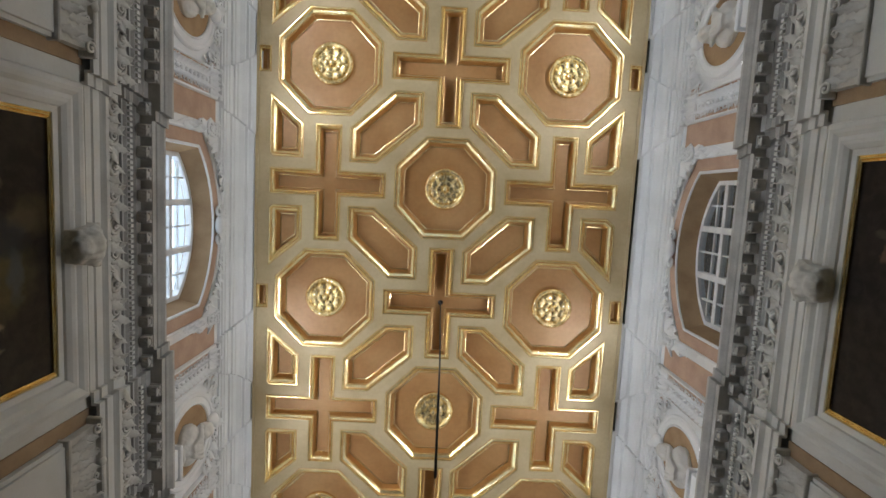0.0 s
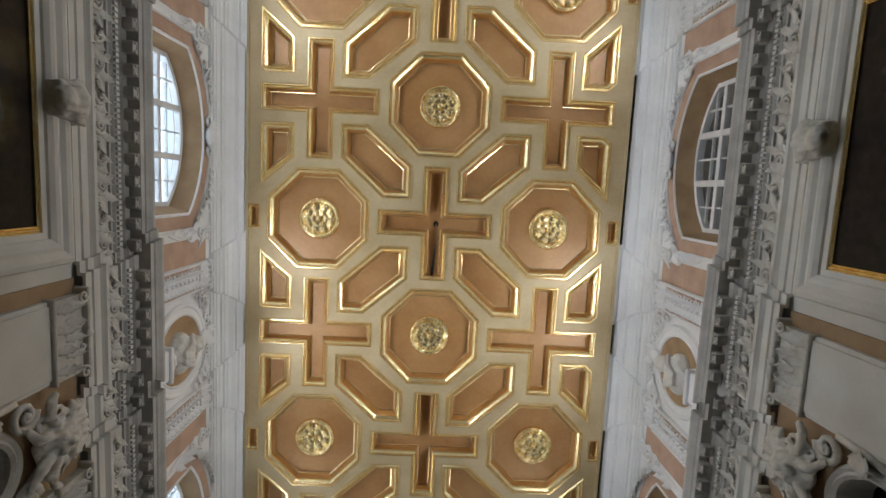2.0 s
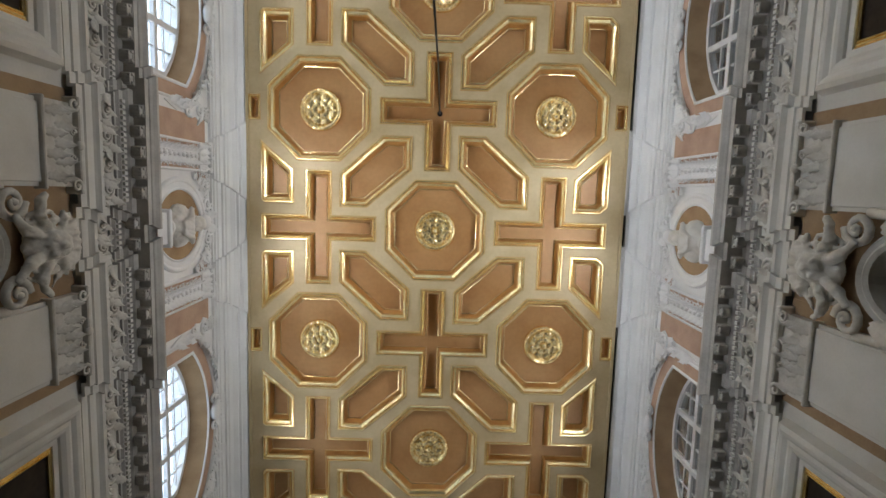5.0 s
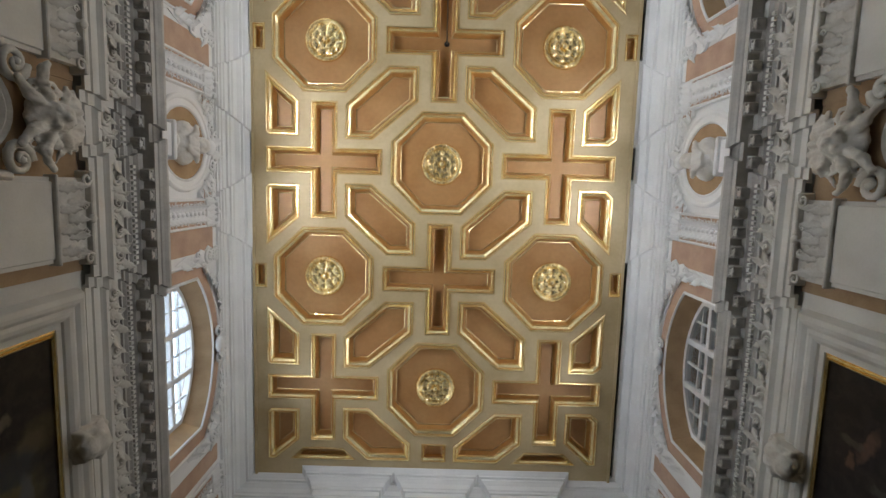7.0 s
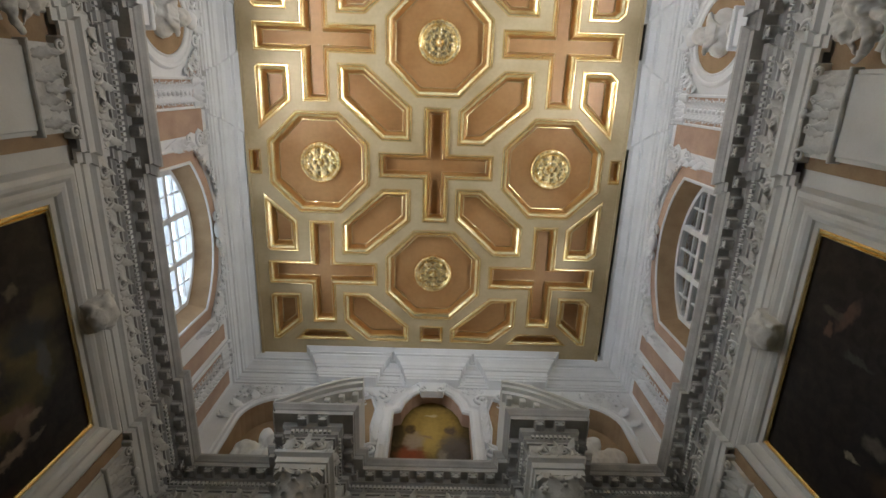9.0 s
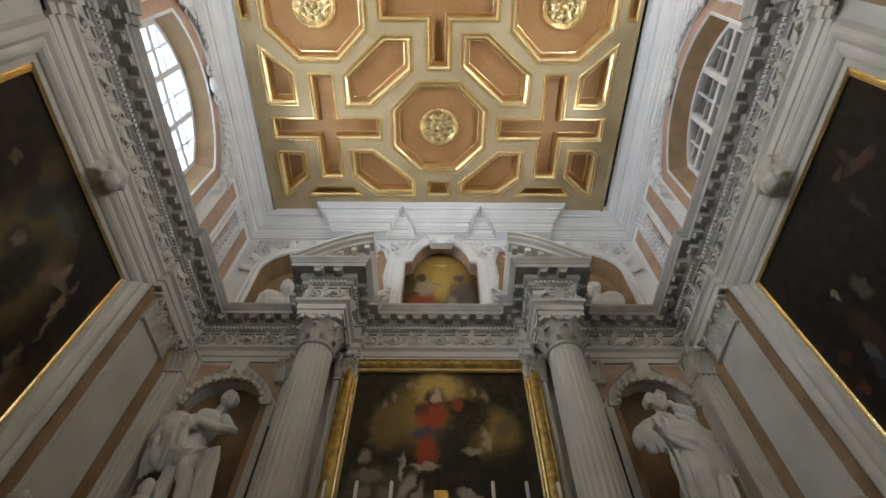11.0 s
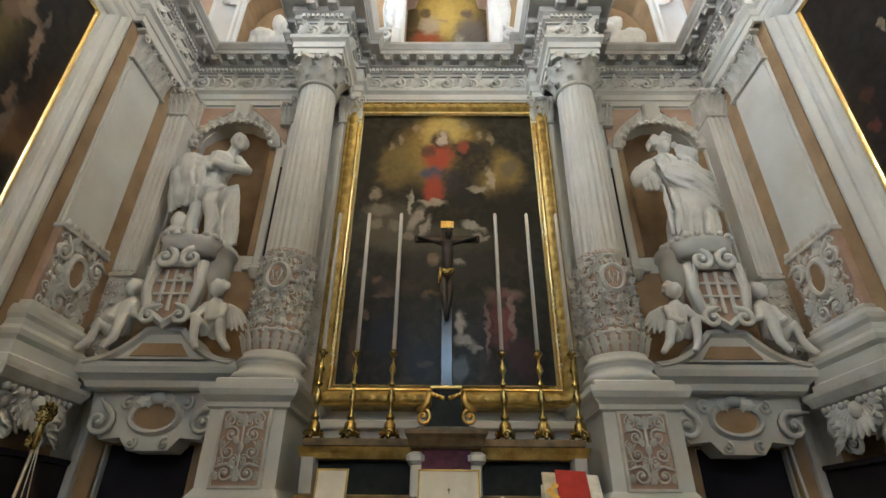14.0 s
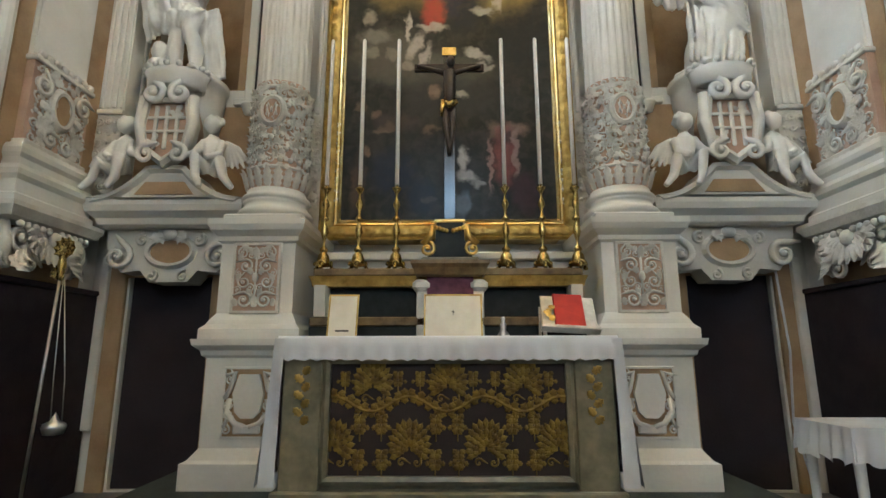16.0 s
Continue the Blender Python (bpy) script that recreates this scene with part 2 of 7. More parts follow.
class Geo:
    """Collects vertices and faces for one mesh."""

    def __init__(self):
        self.v, self.f, self.s, self.m = [], [], [], []
        self.slot = 0

    def add(self, vs, fs, smooth=False, xf=None):
        k = len(self.v)
        self.v += [tuple(xf @ Vector(p)) for p in vs] if xf else [tuple(p) for p in vs]
        self.f += [tuple(i + k for i in f) for f in fs]
        self.s += [smooth] * len(fs)
        self.m += [self.slot] * len(fs)
        return self

    def box(self, x0, x1, y0, y1, z0, z1, xf=None, b=0.0):
        if x0 > x1:
            x0, x1 = x1, x0
        b = min(b, (x1 - x0) / 3, (y1 - y0) / 3, (z1 - z0) / 3)
        if b <= 0:
            vs = [(x, y, z) for z in (z0, z1) for x, y in ((x0, y0), (x1, y0), (x1, y1), (x0, y1))]
            return self.add(vs, [(3, 2, 1, 0), (4, 5, 6, 7), (0, 1, 5, 4), (1, 2, 6, 5), (2, 3, 7, 6), (3, 0, 4, 7)], xf=xf)
        rings = [(b, z0), (0, z0 + b), (0, z1 - b), (b, z1)]
        vs = []
        for i, z in rings:
            vs += [(x0 + i + b, y0 + i, z), (x1 - i - b, y0 + i, z), (x1 - i, y0 + i + b, z), (x1 - i, y1 - i - b, z),
                   (x1 - i - b, y1 - i, z), (x0 + i + b, y1 - i, z), (x0 + i, y1 - i - b, z), (x0 + i, y0 + i + b, z)]
        fs = [tuple(range(7, -1, -1)), tuple(range(24, 32))]
        for r in range(3):
            fs += [(8 * r + j, 8 * r + (j + 1) % 8, 8 * r + 8 + (j + 1) % 8, 8 * r + 8 + j) for j in range(8)]
        return self.add(vs, fs, xf=xf)

    def lathe(self, prof, segs=24, xf=None, arc=360.0, start=0.0, smooth=True, squash=1.0):
        n, full = len(prof), arc >= 360
        cols = segs if full else segs + 1
        vs = []
        for j in range(cols):
            a = radians(start + arc * j / segs)
            vs += [(r * math.cos(a), r * math.sin(a) * squash, z) for r, z in prof]
        fs = [(j * n + i, (j + 1) % cols * n + i, (j + 1) % cols * n + i + 1, j * n + i + 1) for j in range(segs) for i in range(n - 1)]
        return self.add(vs, fs, smooth, xf)

    def tube(self, pts, radii, segs=6, xf=None, flat=1.0, caps=True):
        pts = [Vector(p) for p in pts]
        vs, side = [], None
        for i, p in enumerate(pts):
            d = (pts[min(i + 1, len(pts) - 1)] - pts[max(i - 1, 0)]).normalized()
            if side is None:
                side = d.orthogonal().normalized()
            side = (side - d * side.dot(d)).normalized()
            up = d.cross(side)
            r = radii[i] if isinstance(radii, (list, tuple)) else radii
            vs += [p + r * (math.cos(2 * math.pi * j / segs) * side + flat * math.sin(2 * math.pi * j / segs) * up) for j in range(segs)]
        fs = [(i * segs + j, i * segs + (j + 1) % segs, (i + 1) * segs + (j + 1) % segs, (i + 1) * segs + j)
              for i in range(len(pts) - 1) for j in range(segs)]
        if caps:
            fs += [tuple(range(segs - 1, -1, -1)), tuple(range((len(pts) - 1) * segs, len(pts) * segs))]
        return self.add(vs, fs, True, xf)

    def ball(self, c, r, xf=None, segs=10, rings=6):
        rx, ry, rz = (r, r, r) if not isinstance(r, tuple) else r
        vs = [(c[0], c[1], c[2] - rz)]
        for i in range(1, rings):
            a = math.pi * i / rings
            vs += [(c[0] + rx * math.sin(a) * math.cos(2 * math.pi * j / segs), c[1] + ry * math.sin(a) * math.sin(2 * math.pi * j / segs),
                    c[2] - rz * math.cos(a)) for j in range(segs)]
        vs.append((c[0], c[1], c[2] + rz))
        top = len(vs) - 1
        fs = [(0, 1 + (j + 1) % segs, 1 + j) for j in range(segs)]
        fs += [(1 + i * segs + j, 1 + i * segs + (j + 1) % segs, 1 + (i + 1) * segs + (j + 1) % segs, 1 + (i + 1) * segs + j)
               for i in range(rings - 2) for j in range(segs)]
        fs += [(top, 1 + (rings - 2) * segs + j, 1 + (rings - 2) * segs + (j + 1) % segs) for j in range(segs)]
        return self.add(vs, fs, True, xf)

    def prism(self, poly, y0, y1, xf=None, smooth=False):
        """A polygon in x and z, from y0 to y1."""
        n = len(poly)
        vs = [(x, y0, z) for x, z in poly] + [(x, y1, z) for x, z in poly]
        tri = tess([poly])
        fs = [tuple(t) for t in tri] + [tuple(i + n for i in reversed(t)) for t in tri]
        self.add(vs, fs, False, xf)
        return self.add(vs, [(i, i + n, (i + 1) % n + n, (i + 1) % n) for i in range(n)], smooth, xf)

    def sheet(self, outer, holes, depth, xf=None, back=False, rim=False):
        """A face in x and z at y = 0 with holes; the holes' sides run back to y = depth."""
        loops = [outer] + holes
        flat = [p for lp in loops for p in lp]
        self.add([(x, 0, z) for x, z in flat], [tuple(t) for t in tess(loops)], False, xf)
        if back:
            self.add([(x, depth, z) for x, z in flat], [tuple(t) for t in tess(loops)], False, xf)
        for lp in (loops if rim else holes):
            n = len(lp)
            self.add([(x, 0, z) for x, z in lp] + [(x, depth, z) for x, z in lp],
                     [(i, (i + 1) % n, (i + 1) % n + n, i + n) for i in range(n)], False, xf)
        return self

    def sweep(self, path, prof, closed=False, xf=None, smooth=False):
        """A profile of (outward, z) points along a plan polyline; outward is to the right of the way."""
        n, vs = len(path), []
        for i in range(n):
            a, p, c = path[i - 1] if (i or closed) else None, path[i], path[(i + 1) % n] if (i < n - 1 or closed) else None
            d1 = (Vector(p) - Vector(a)).normalized() if a is not None else None
            d2 = (Vector(c) - Vector(p)).normalized() if c is not None else None
            d1, d2 = d1 or d2, d2 or d1
            n1, n2 = Vector((d1.y, -d1.x)), Vector((d2.y, -d2.x))
            mit = (n1 + n2) / max(0.2, 1 + n1.dot(n2))
            vs += [(p[0] + mit.x * o, p[1] + mit.y * o, z) for o, z in prof]
        k = len(prof)
        segs = n if closed else n - 1
        fs = [(i * k + j, i * k + j + 1, (i + 1) % n * k + j + 1, (i + 1) % n * k + j) for i in range(segs) for j in range(k - 1)]
        self.add(vs, fs, smooth, xf)
        if not closed:
            self.add(vs[:k], [tuple(range(k))], False, xf)
            self.add(vs[-k:], [tuple(range(k - 1, -1, -1))], False, xf)
        return self

    def border(self, loop, prof, xf=None):
        """A moulding round a closed loop in x and z; profile of (outward from the loop's inside, y)."""
        turn = xf @ Matrix(((1, 0, 0, 0), (0, 0, 1, 0), (0, 1, 0, 0), (0, 0, 0, 1))) if xf else Matrix(((1, 0, 0, 0), (0, 0, 1, 0), (0, 1, 0, 0), (0, 0, 0, 1)))
        return self.sweep(ccw(loop), prof, True, turn)

    # ornament
    def scroll(self, cx, cz, r, turns=1.4, way=1, start=0.0, thick=0.22, xf=None, y=0.0, tail=0.0):
        """A spiral volute in the x-z plane."""
        n = int(12 * turns) + 1
        pts, rad = [], []
        for i in range(n):
            u = i / (n - 1)
            a = start + way * u * turns * 2 * math.pi
            q = r * (1 - 0.86 * u)
            pts.append((cx + q * math.cos(a), y - r * 0.25 * u, cz + q * math.sin(a)))
            rad.append(r * thick * (1 - 0.55 * u))
        if tail:
            a = start - way * 0.6
            pts.insert(0, (cx + (r + tail) * math.cos(a), y, cz + (r + tail) * math.sin(a)))
            rad.insert(0, r * thick * 0.35)
        self.tube(pts, rad, 5, xf)
        return self.ball((cx, y - r * 0.25, cz), r * 0.26, xf, 6, 4)

    def leaf(self, x, z, length, angle, width=0.35, curl=0.4, xf=None, y=0.0, lobes=3):
        """An acanthus leaf lying on the x-z plane that curls out at its tip."""
        n, vs = 8, []
        ca, sa = math.cos(angle), math.sin(angle)
        for i in range(n):
            u = i / (n - 1)
            w = width * length * (math.sin(math.pi * min(1, 0.12 + 0.88 * u)) ** 0.7) * (1 + 0.28 * math.sin(u * lobes * 2 * math.pi))
            out = -(0.05 + 0.12 * math.sin(math.pi * u) + curl * u * u * u) * length
            s = u * length * (1 - 0.2 * curl * u * u)
            for k, q, d in ((-1, 1.0, 0.06), (-0.5, 1.0, -0.03), (0, 1, 0.02), (0.5, 1.0, -0.03), (1, 1.0, 0.06)):
                vs.append((x + s * ca - k * w * sa, y + out + d * length, z + s * sa + k * w * ca))
        fs = [(i * 5 + j, i * 5 + j + 1, i * 5 + j + 6, i * 5 + j + 5) for i in range(n - 1) for j in range(4)]
        return self.add(vs, fs, True, xf)

    def done(self, name, materials, parent=None, label=""):
        me = bpy.data.meshes.new(name)
        me.from_pydata(self.v, [], self.f)
        me.polygons.foreach_set("use_smooth", self.s)
        for m in materials if isinstance(materials, (list, tuple)) else [materials]:
            me.materials.append(m)
        me.polygons.foreach_set("material_index", self.m)
        me.update()
        ob = new(name, me)
        if parent:
            ob.parent = parent
        if label:
            ob["label"] = label
        return ob


def area2(lp):
    return sum(lp[i - 1][0] * lp[i][1] - lp[i][0] * lp[i - 1][1] for i in range(len(lp)))


def ccw(lp):
    return list(lp) if area2(lp) > 0 else list(reversed(lp))


def tess(loops):
    from mathutils.geometry import tessellate_polygon
    return tessellate_polygon([[Vector((x, z, 0)) for x, z in lp] for lp in loops])


def rect(x0, x1, z0, z1):
    return [(x0, z0), (x1, z0), (x1, z1), (x0, z1)]


def ellipse(cx, cz, rx, rz, n=28):
    return [(cx + rx * math.cos(2 * math.pi * i / n), cz + rz * math.sin(2 * math.pi * i / n)) for i in range(n)]


def arched(cx, w, z0, zs, zt, n=14):
    """An opening w wide each side of cx, from z0, springing at zs, its crown at zt."""
    rise = zt - zs
    r = (w * w + rise * rise) / (2 * rise)
    a = math.asin(min(1, w / r))
    if rise > w * 0.999:
        a = math.pi / 2
    return [(cx - w, z0), (cx + w, z0)] + [(cx + r * math.sin(a * (1 - 2 * i / n)), zt - r + r * math.cos(a * (1 - 2 * i / n))) for i in range(n + 1)]


def thing(name, label, category, group="", at=(0, 0, 0), kind=""):
    e = new(name)
    e.location = at
    return tagged(e, label, category, group, kind)


def side_xf(side, x):
    """Maps a wall's own (along, depth away from the room, up) to the side wall at +-x; along is y."""
    return Matrix(((0, side, 0, side * x), (1, 0, 0, 0), (0, 0, 1, 0), (0, 0, 0, 1)))


def back_xf(y):
    return Matrix.Translation((0, y, 0))


CARVING = []


def sculpt(ob, voxel, fold=0.0, freq=9.0, smooth=3):
    """Marks a figure whose rounded pieces are melted into one carved surface by carve_all()."""
    r = ob.modifiers.new("melt", "REMESH")
    r.mode, r.voxel_size = "VOXEL", voxel
    q = ob.modifiers.new("soften", "SMOOTH")
    q.factor, q.iterations = 0.5, smooth
    CARVING.append((ob, fold, freq))
    return ob


def carve_all():
    """Melts the marked figures, with soft folds that run downward."""
    deps = bpy.context.evaluated_depsgraph_get()
    made = {}
    for ob, fold, freq in CARVING:
        if ob.data.name in made:
            continue
        me = bpy.data.meshes.new_from_object(ob.evaluated_get(deps))
        co, nrm = np.zeros(len(me.vertices) * 3), np.zeros(len(me.vertices) * 3)
        me.vertices.foreach_get("co", co)
        me.vertices.foreach_get("normal", nrm)
        for i in range(0, len(co), 3):
            x, y, z = co[i:i + 3]
            k = noise.noise(Vector((x * freq, y * freq, z * freq * 0.35))) + 0.5 * noise.noise(Vector((x * 2.3 * freq, y * 2.3 * freq, z * freq)))
            co[i:i + 3] += nrm[i:i + 3] * (fold * k)
        me.vertices.foreach_set("co", co)
        me.polygons.foreach_set("use_smooth", [True] * len(me.polygons))
        me.update()
        made[ob.data.name] = me
    for ob, _, _ in CARVING:
        ob.modifiers.clear()
        ob.data = made[ob.data.name]

# ---- the large structure ----
W, YB, YF, ZC = 3.89, 9.65, -8.0, 10.95   # half width, altar wall, nave end, ceiling
BAYS = (-0.28, 6.46)                       # centres of the window bays
MID = (3.09, -3.65)                        # centres of the medallion bays
PIL = [c + s for c in MID for s in (-0.98, 0.98)] + [8.72]  # pilasters on the side walls

g = Geo().box(-W - 1.2, W + 1.2, YF - 0.6, YB + 0.8, -0.3, 0.0)
tagged(g.done("floor", FLOOR), "grey polished marble floor of the choir", "floor", kind="structure")
steps = thing("altar_steps", "altar steps covered in dark green carpet", "steps", kind="structure")
Geo().box(-2.6, 2.6, 6.3, YB, 0.0, 0.173, b=0.015).done("step", CARPET, steps)
Geo().box(-2.45, 2.45, 6.66, YB, 0.173, 0.345, b=0.015).done("step", CARPET, steps)

# side walls: lower part with the bust niche, attic with the windows
for side, tag in ((-1, "west"), (1, "east")):
    xf = side_xf(side, W)
    niches = [ellipse(c, 5.5, 0.34, 0.46) for c in MID]
    g = Geo().sheet(rect(YF, YB, 0, 7.95), niches, 0.32, xf)
    g.slot = 1
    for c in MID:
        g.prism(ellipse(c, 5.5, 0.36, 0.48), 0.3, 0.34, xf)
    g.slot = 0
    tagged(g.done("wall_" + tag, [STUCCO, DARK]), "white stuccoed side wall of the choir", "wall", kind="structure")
    opens = [arched(c, 1.24, 8.02, 9.62, 10.12) for c in BAYS]
    inner = [arched(c, 1.15, 8.05, 9.56, 10.04) for c in BAYS]
    xa = side_xf(side, W + 0.05)
    g = Geo().sheet(rect(YF, YB + 0.02, 7.9, 11.4), opens, 0.0, xa)
    g.slot = 1
    for o, q in zip(opens, inner):
        n = len(o)
        g.add([(a, 0, b) for a, b in o] + [(a, 0.26, b) for a, b in q], [(i, (i + 1) % n, (i + 1) % n + n, i + n) for i in range(n)], xf=xa)
        g.add([(a, 0.26, b) for a, b in q] + [(a, 0.42, b) for a, b in q], [(i, (i + 1) % n, (i + 1) % n + n, i + n) for i in range(n)], xf=xa)
    g.slot = 0
    g.sheet(rect(YF, YB + 0.02, 7.9, 11.4), inner, 0.0, xa @ Matrix.Translation((0, 0.42, 0)))
    g.box(YF, YB + 0.02, 0.0, 0.42, 11.35, 11.4, xa)
    tagged(g.done("attic_wall_" + tag, [LITWHITE, BROWN]), "white attic wall pierced by arched windows", "wall", kind="structure")

# altar wall: lower part with doors and statue niches, attic with painted lunette
DOORX, NICHE = 3.03, 2.97
xf = back_xf(YB)
g = Geo()
holes = []
for s in (-1, 1):
    holes += [rect(s * DOORX - 0.45, s * DOORX + 0.45, 0.02, 2.22), arched(s * NICHE, 0.5, 4.42, 6.12, 6.58)]
g.sheet(rect(-W - 0.02, W + 0.02, 0, 7.95), holes, 0.3, xf)
g.slot = 1
for s in (-1, 1):
    prof = [(0.52, 4.4), (0.52, 6.1), (0.46, 6.33), (0.33, 6.53), (0.0, 6.65)]
    g.lathe(prof, 16, Matrix.Translation((s * NICHE, YB + 0.02, 0)), 180, 0, squash=0.85)
    g.box(s * NICHE - 0.6, s * NICHE + 0.6, YB + 0.004, YB + 0.5, 4.36, 4.428)
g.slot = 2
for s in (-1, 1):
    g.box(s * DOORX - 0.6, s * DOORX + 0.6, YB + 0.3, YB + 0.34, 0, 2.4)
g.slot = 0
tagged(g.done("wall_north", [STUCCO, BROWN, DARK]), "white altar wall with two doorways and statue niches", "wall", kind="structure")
LUN = [(-0.69, 8.3), (-0.52, 8.02), (0.52, 8.02), (0.69, 8.3), (0.69, 9.5), (0.56, 9.55), (0.5, 9.8), (0.38, 10.03), (0.2, 10.2), (0, 10.26),
       (-0.2, 10.2), (-0.38, 10.03), (-0.5, 9.8), (-0.56, 9.55), (-0.69, 9.5)]
SIDE_ARCH = [arched(s * 2.75, 0.66, 8.05, 9.3, 9.86) for s in (-1, 1)]
g = Geo().sheet(rect(-W - 0.07, W + 0.07, 7.9, 11.4), [LUN] + SIDE_ARCH, 0.0, back_xf(YB))
# side arch recesses: BROWN rather than PINK, so the colour carries their shade too
for lp in [LUN] + SIDE_ARCH:
    n, g.slot = len(lp), 1 if lp is LUN else 2
    g.add([(x, YB, z) for x, z in lp] + [(x, YB + 0.45, z) for x, z in lp], [(i, (i + 1) % n, (i + 1) % n + n, i + n) for i in range(n)])
for s in (-1, 1):
    g.box(s * 2.75 - 0.7, s * 2.75 + 0.7, YB + 0.43, YB + 0.48, 8.0, 9.95)
tagged(g.done("attic_wall_north", [LITWHITE, PINK, BROWN]), "white attic wall with arched recesses above the altar", "wall", kind="structure")

# unseen wall added to close the nave behind the camera, with its tall window
g = Geo().sheet(rect(-W - 0.9, W + 0.9, -0.3, 11.6), [arched(0, 1.35, 7.0, 8.3, 8.85)], -0.5, back_xf(YF))
tagged(g.done("wall_south", STUCCO), "unseen white wall added to close the nave end", "wall", kind="structure")
# unseen slab added above the ceiling to keep sky light out
g = Geo().box(-W - 1.0, W + 1.0, YF - 0.6, YB + 0.8, 11.4, 11.5)
tagged(g.done("unseen_cover_slab", DARKWOOD), "unseen slab closing the space above the ceiling", "roof", kind="structure")

# ---- coffered ceiling ----
AP, SH, CXO, PITCH = 0.935, 0.385, -0.055, 2.147
Y0 = 1.05


def octagon(cx, cy, a=AP, h=SH):
    return [(cx + x, cy + y) for x, y in ((a, -h), (a, h), (h, a), (-h, a), (-a, h), (-a, -h), (-h, -a), (h, -a))]


def cross(cx, cy, l=1.06, w=0.24):
    return [(cx + x, cy + y) for x, y in ((w, -l), (w, -w), (l, -w), (l, w), (w, w), (w, l), (-w, l), (-w, w), (-l, w), (-l, -w), (-w, -w), (-w, -l))]


def clip(poly, x0, x1, y0, y1):
    for ax, lim, keep in ((0, x0, 1), (0, x1, -1), (1, y0, 1), (1, y1, -1)):
        out = []
        for i, p in enumerate(poly):
            q = poly[i - 1]
            pin, qin = keep * (p[ax] - lim) >= 0, keep * (q[ax] - lim) >= 0
            if pin != qin:
                u = (lim - q[ax]) / (p[ax] - q[ax])
                out.append((q[0] + u * (p[0] - q[0]), q[1] + u * (p[1] - q[1])))
            if pin:
                out.append(p)
        poly = out
    return poly


def hexagon(cx, cy, sx, sy):
    """Between two octagons and two crosses; sx, sy tell which diagonal."""
    pts = ((-0.7, -0.68), (-0.2, -0.68), (0.62, 0.02), (0.62, 0.64), (0.08, 0.64), (-0.7, -0.06))
    return [(cx + sx * x, cy + sy * y) for x, y in pts]


CX0, CX1, CY0, CY1 = -3.21 + CXO, 3.17 + CXO, YF + 0.4, 8.94
cof = []
rosettes = []
for i in range(-1, 2):
    for j in range(-5, 5):
        cx, cy = CXO + PITCH * i, Y0 + PITCH * j
        if cy < CY0 - 0.5 or cy > CY1 + 0.9:
            continue
        if (i + j) % 2:
            cof.append(octagon(cx, cy))
            if cy < 8.6:
                rosettes.append((cx, cy))
        else:
            cof.append(cross(cx, cy))
for i in range(-2, 2):
    for j in range(-5, 5):
        cx, cy = CXO + PITCH * (i + 0.5), Y0 + PITCH * (j + 0.5)
        s = 1 if (i + j) % 2 else -1
        cof.append(hexagon(cx, cy, 1, -s))
for s in (-1, 1):
    for j in range(-4, 4):
        if (1 + j) % 2:
            xo = CXO + s * 3.42
            cof.append([(xo - 0.22, Y0 + PITCH * j - 0.23), (xo + 0.22, Y0 + PITCH * j - 0.23), (xo + 0.22, Y0 + PITCH * j + 0.23), (xo - 0.22, Y0 + PITCH * j + 0.23)])
keep = []
for n, poly in enumerate(cof):
    small = len(poly) == 4
    p = poly if small else clip(poly, CX0, CX1, CY0, CY1)
    if small:
        p = clip(poly, -3.43 + CXO, 3.43 + CXO, CY0, CY1)
    if len(p) > 2 and abs(area2(p)) > 0.12:
        keep.append(ccw(p))
cof = keep


def inset(lp, d):
    n, out = len(lp), []
    for i in range(n):
        a, p, c = Vector(lp[i - 1]), Vector(lp[i]), Vector(lp[(i + 1) % n])
        d1, d2 = (p - a).normalized(), (c - p).normalized()
        n1, n2 = Vector((-d1.y, d1.x)), Vector((-d2.y, d2.x))
        mit = (n1 + n2) / max(0.25, 1 + n1.dot(n2))
        out.append((p.x + mit.x * d, p.y + mit.y * d))
    return out


EDGE = [(-3.46 + CXO, YF), (3.46 + CXO, YF), (3.46 + CXO, 9.28), (-3.46 + CXO, 9.28)]
g = Geo()
flat = [p for lp in [EDGE] + cof for p in lp]
g.add([(x, y, ZC) for x, y in flat], [tuple(t) for t in tess([EDGE] + cof)])
# slot 4 in the grooves: dark lines painted for groove shadow and patina
STEPS = ((0.0, 0.0, 4), (0.004, -0.012, 4), (0.02, -0.034, 1), (0.038, -0.034, 1), (0.05, -0.006, 1), (0.056, 0.002, 4), (0.061, -0.004, 1), (0.1, 0.03, 1), (0.118, 0.07, 1), (0.123, 0.08, 4), (0.156, 0.165, 4),
         (0.161, 0.164, 1), (0.174, 0.17, 1), (0.18, 0.19, 3))
for lp in cof:
    n = len(lp)
    deep = 0.8 if n == 4 else 1.0
    thin = 0.55 if n == 4 else 0.76 if n == 12 else 1.04
    for (o0, z0, _), (o1, z1, slot) in zip(STEPS, STEPS[1:]):
        a, b = inset(lp, o0 * thin), inset(lp, o1 * thin)
        g.slot = slot
        g.add([(x, y, ZC + z0 * deep) for x, y in a] + [(x, y, ZC + z1 * deep) for x, y in b], [(i, (i + 1) % n, (i + 1) % n + n, i + n) for i in range(n)])
    g.slot = 3
    b = inset(lp, 0.18 * thin)
    g.add([(x, y, ZC + 0.19 * deep) for x, y in b], [tuple(t) for t in tess([b])])
g.slot = 0
g.sweep([(-3.46 + CXO, 9.28), (-3.46 + CXO, YF)], [(0, ZC), (0, ZC - 0.03), (-0.05, ZC - 0.03), (-0.05, ZC + 0.3)])
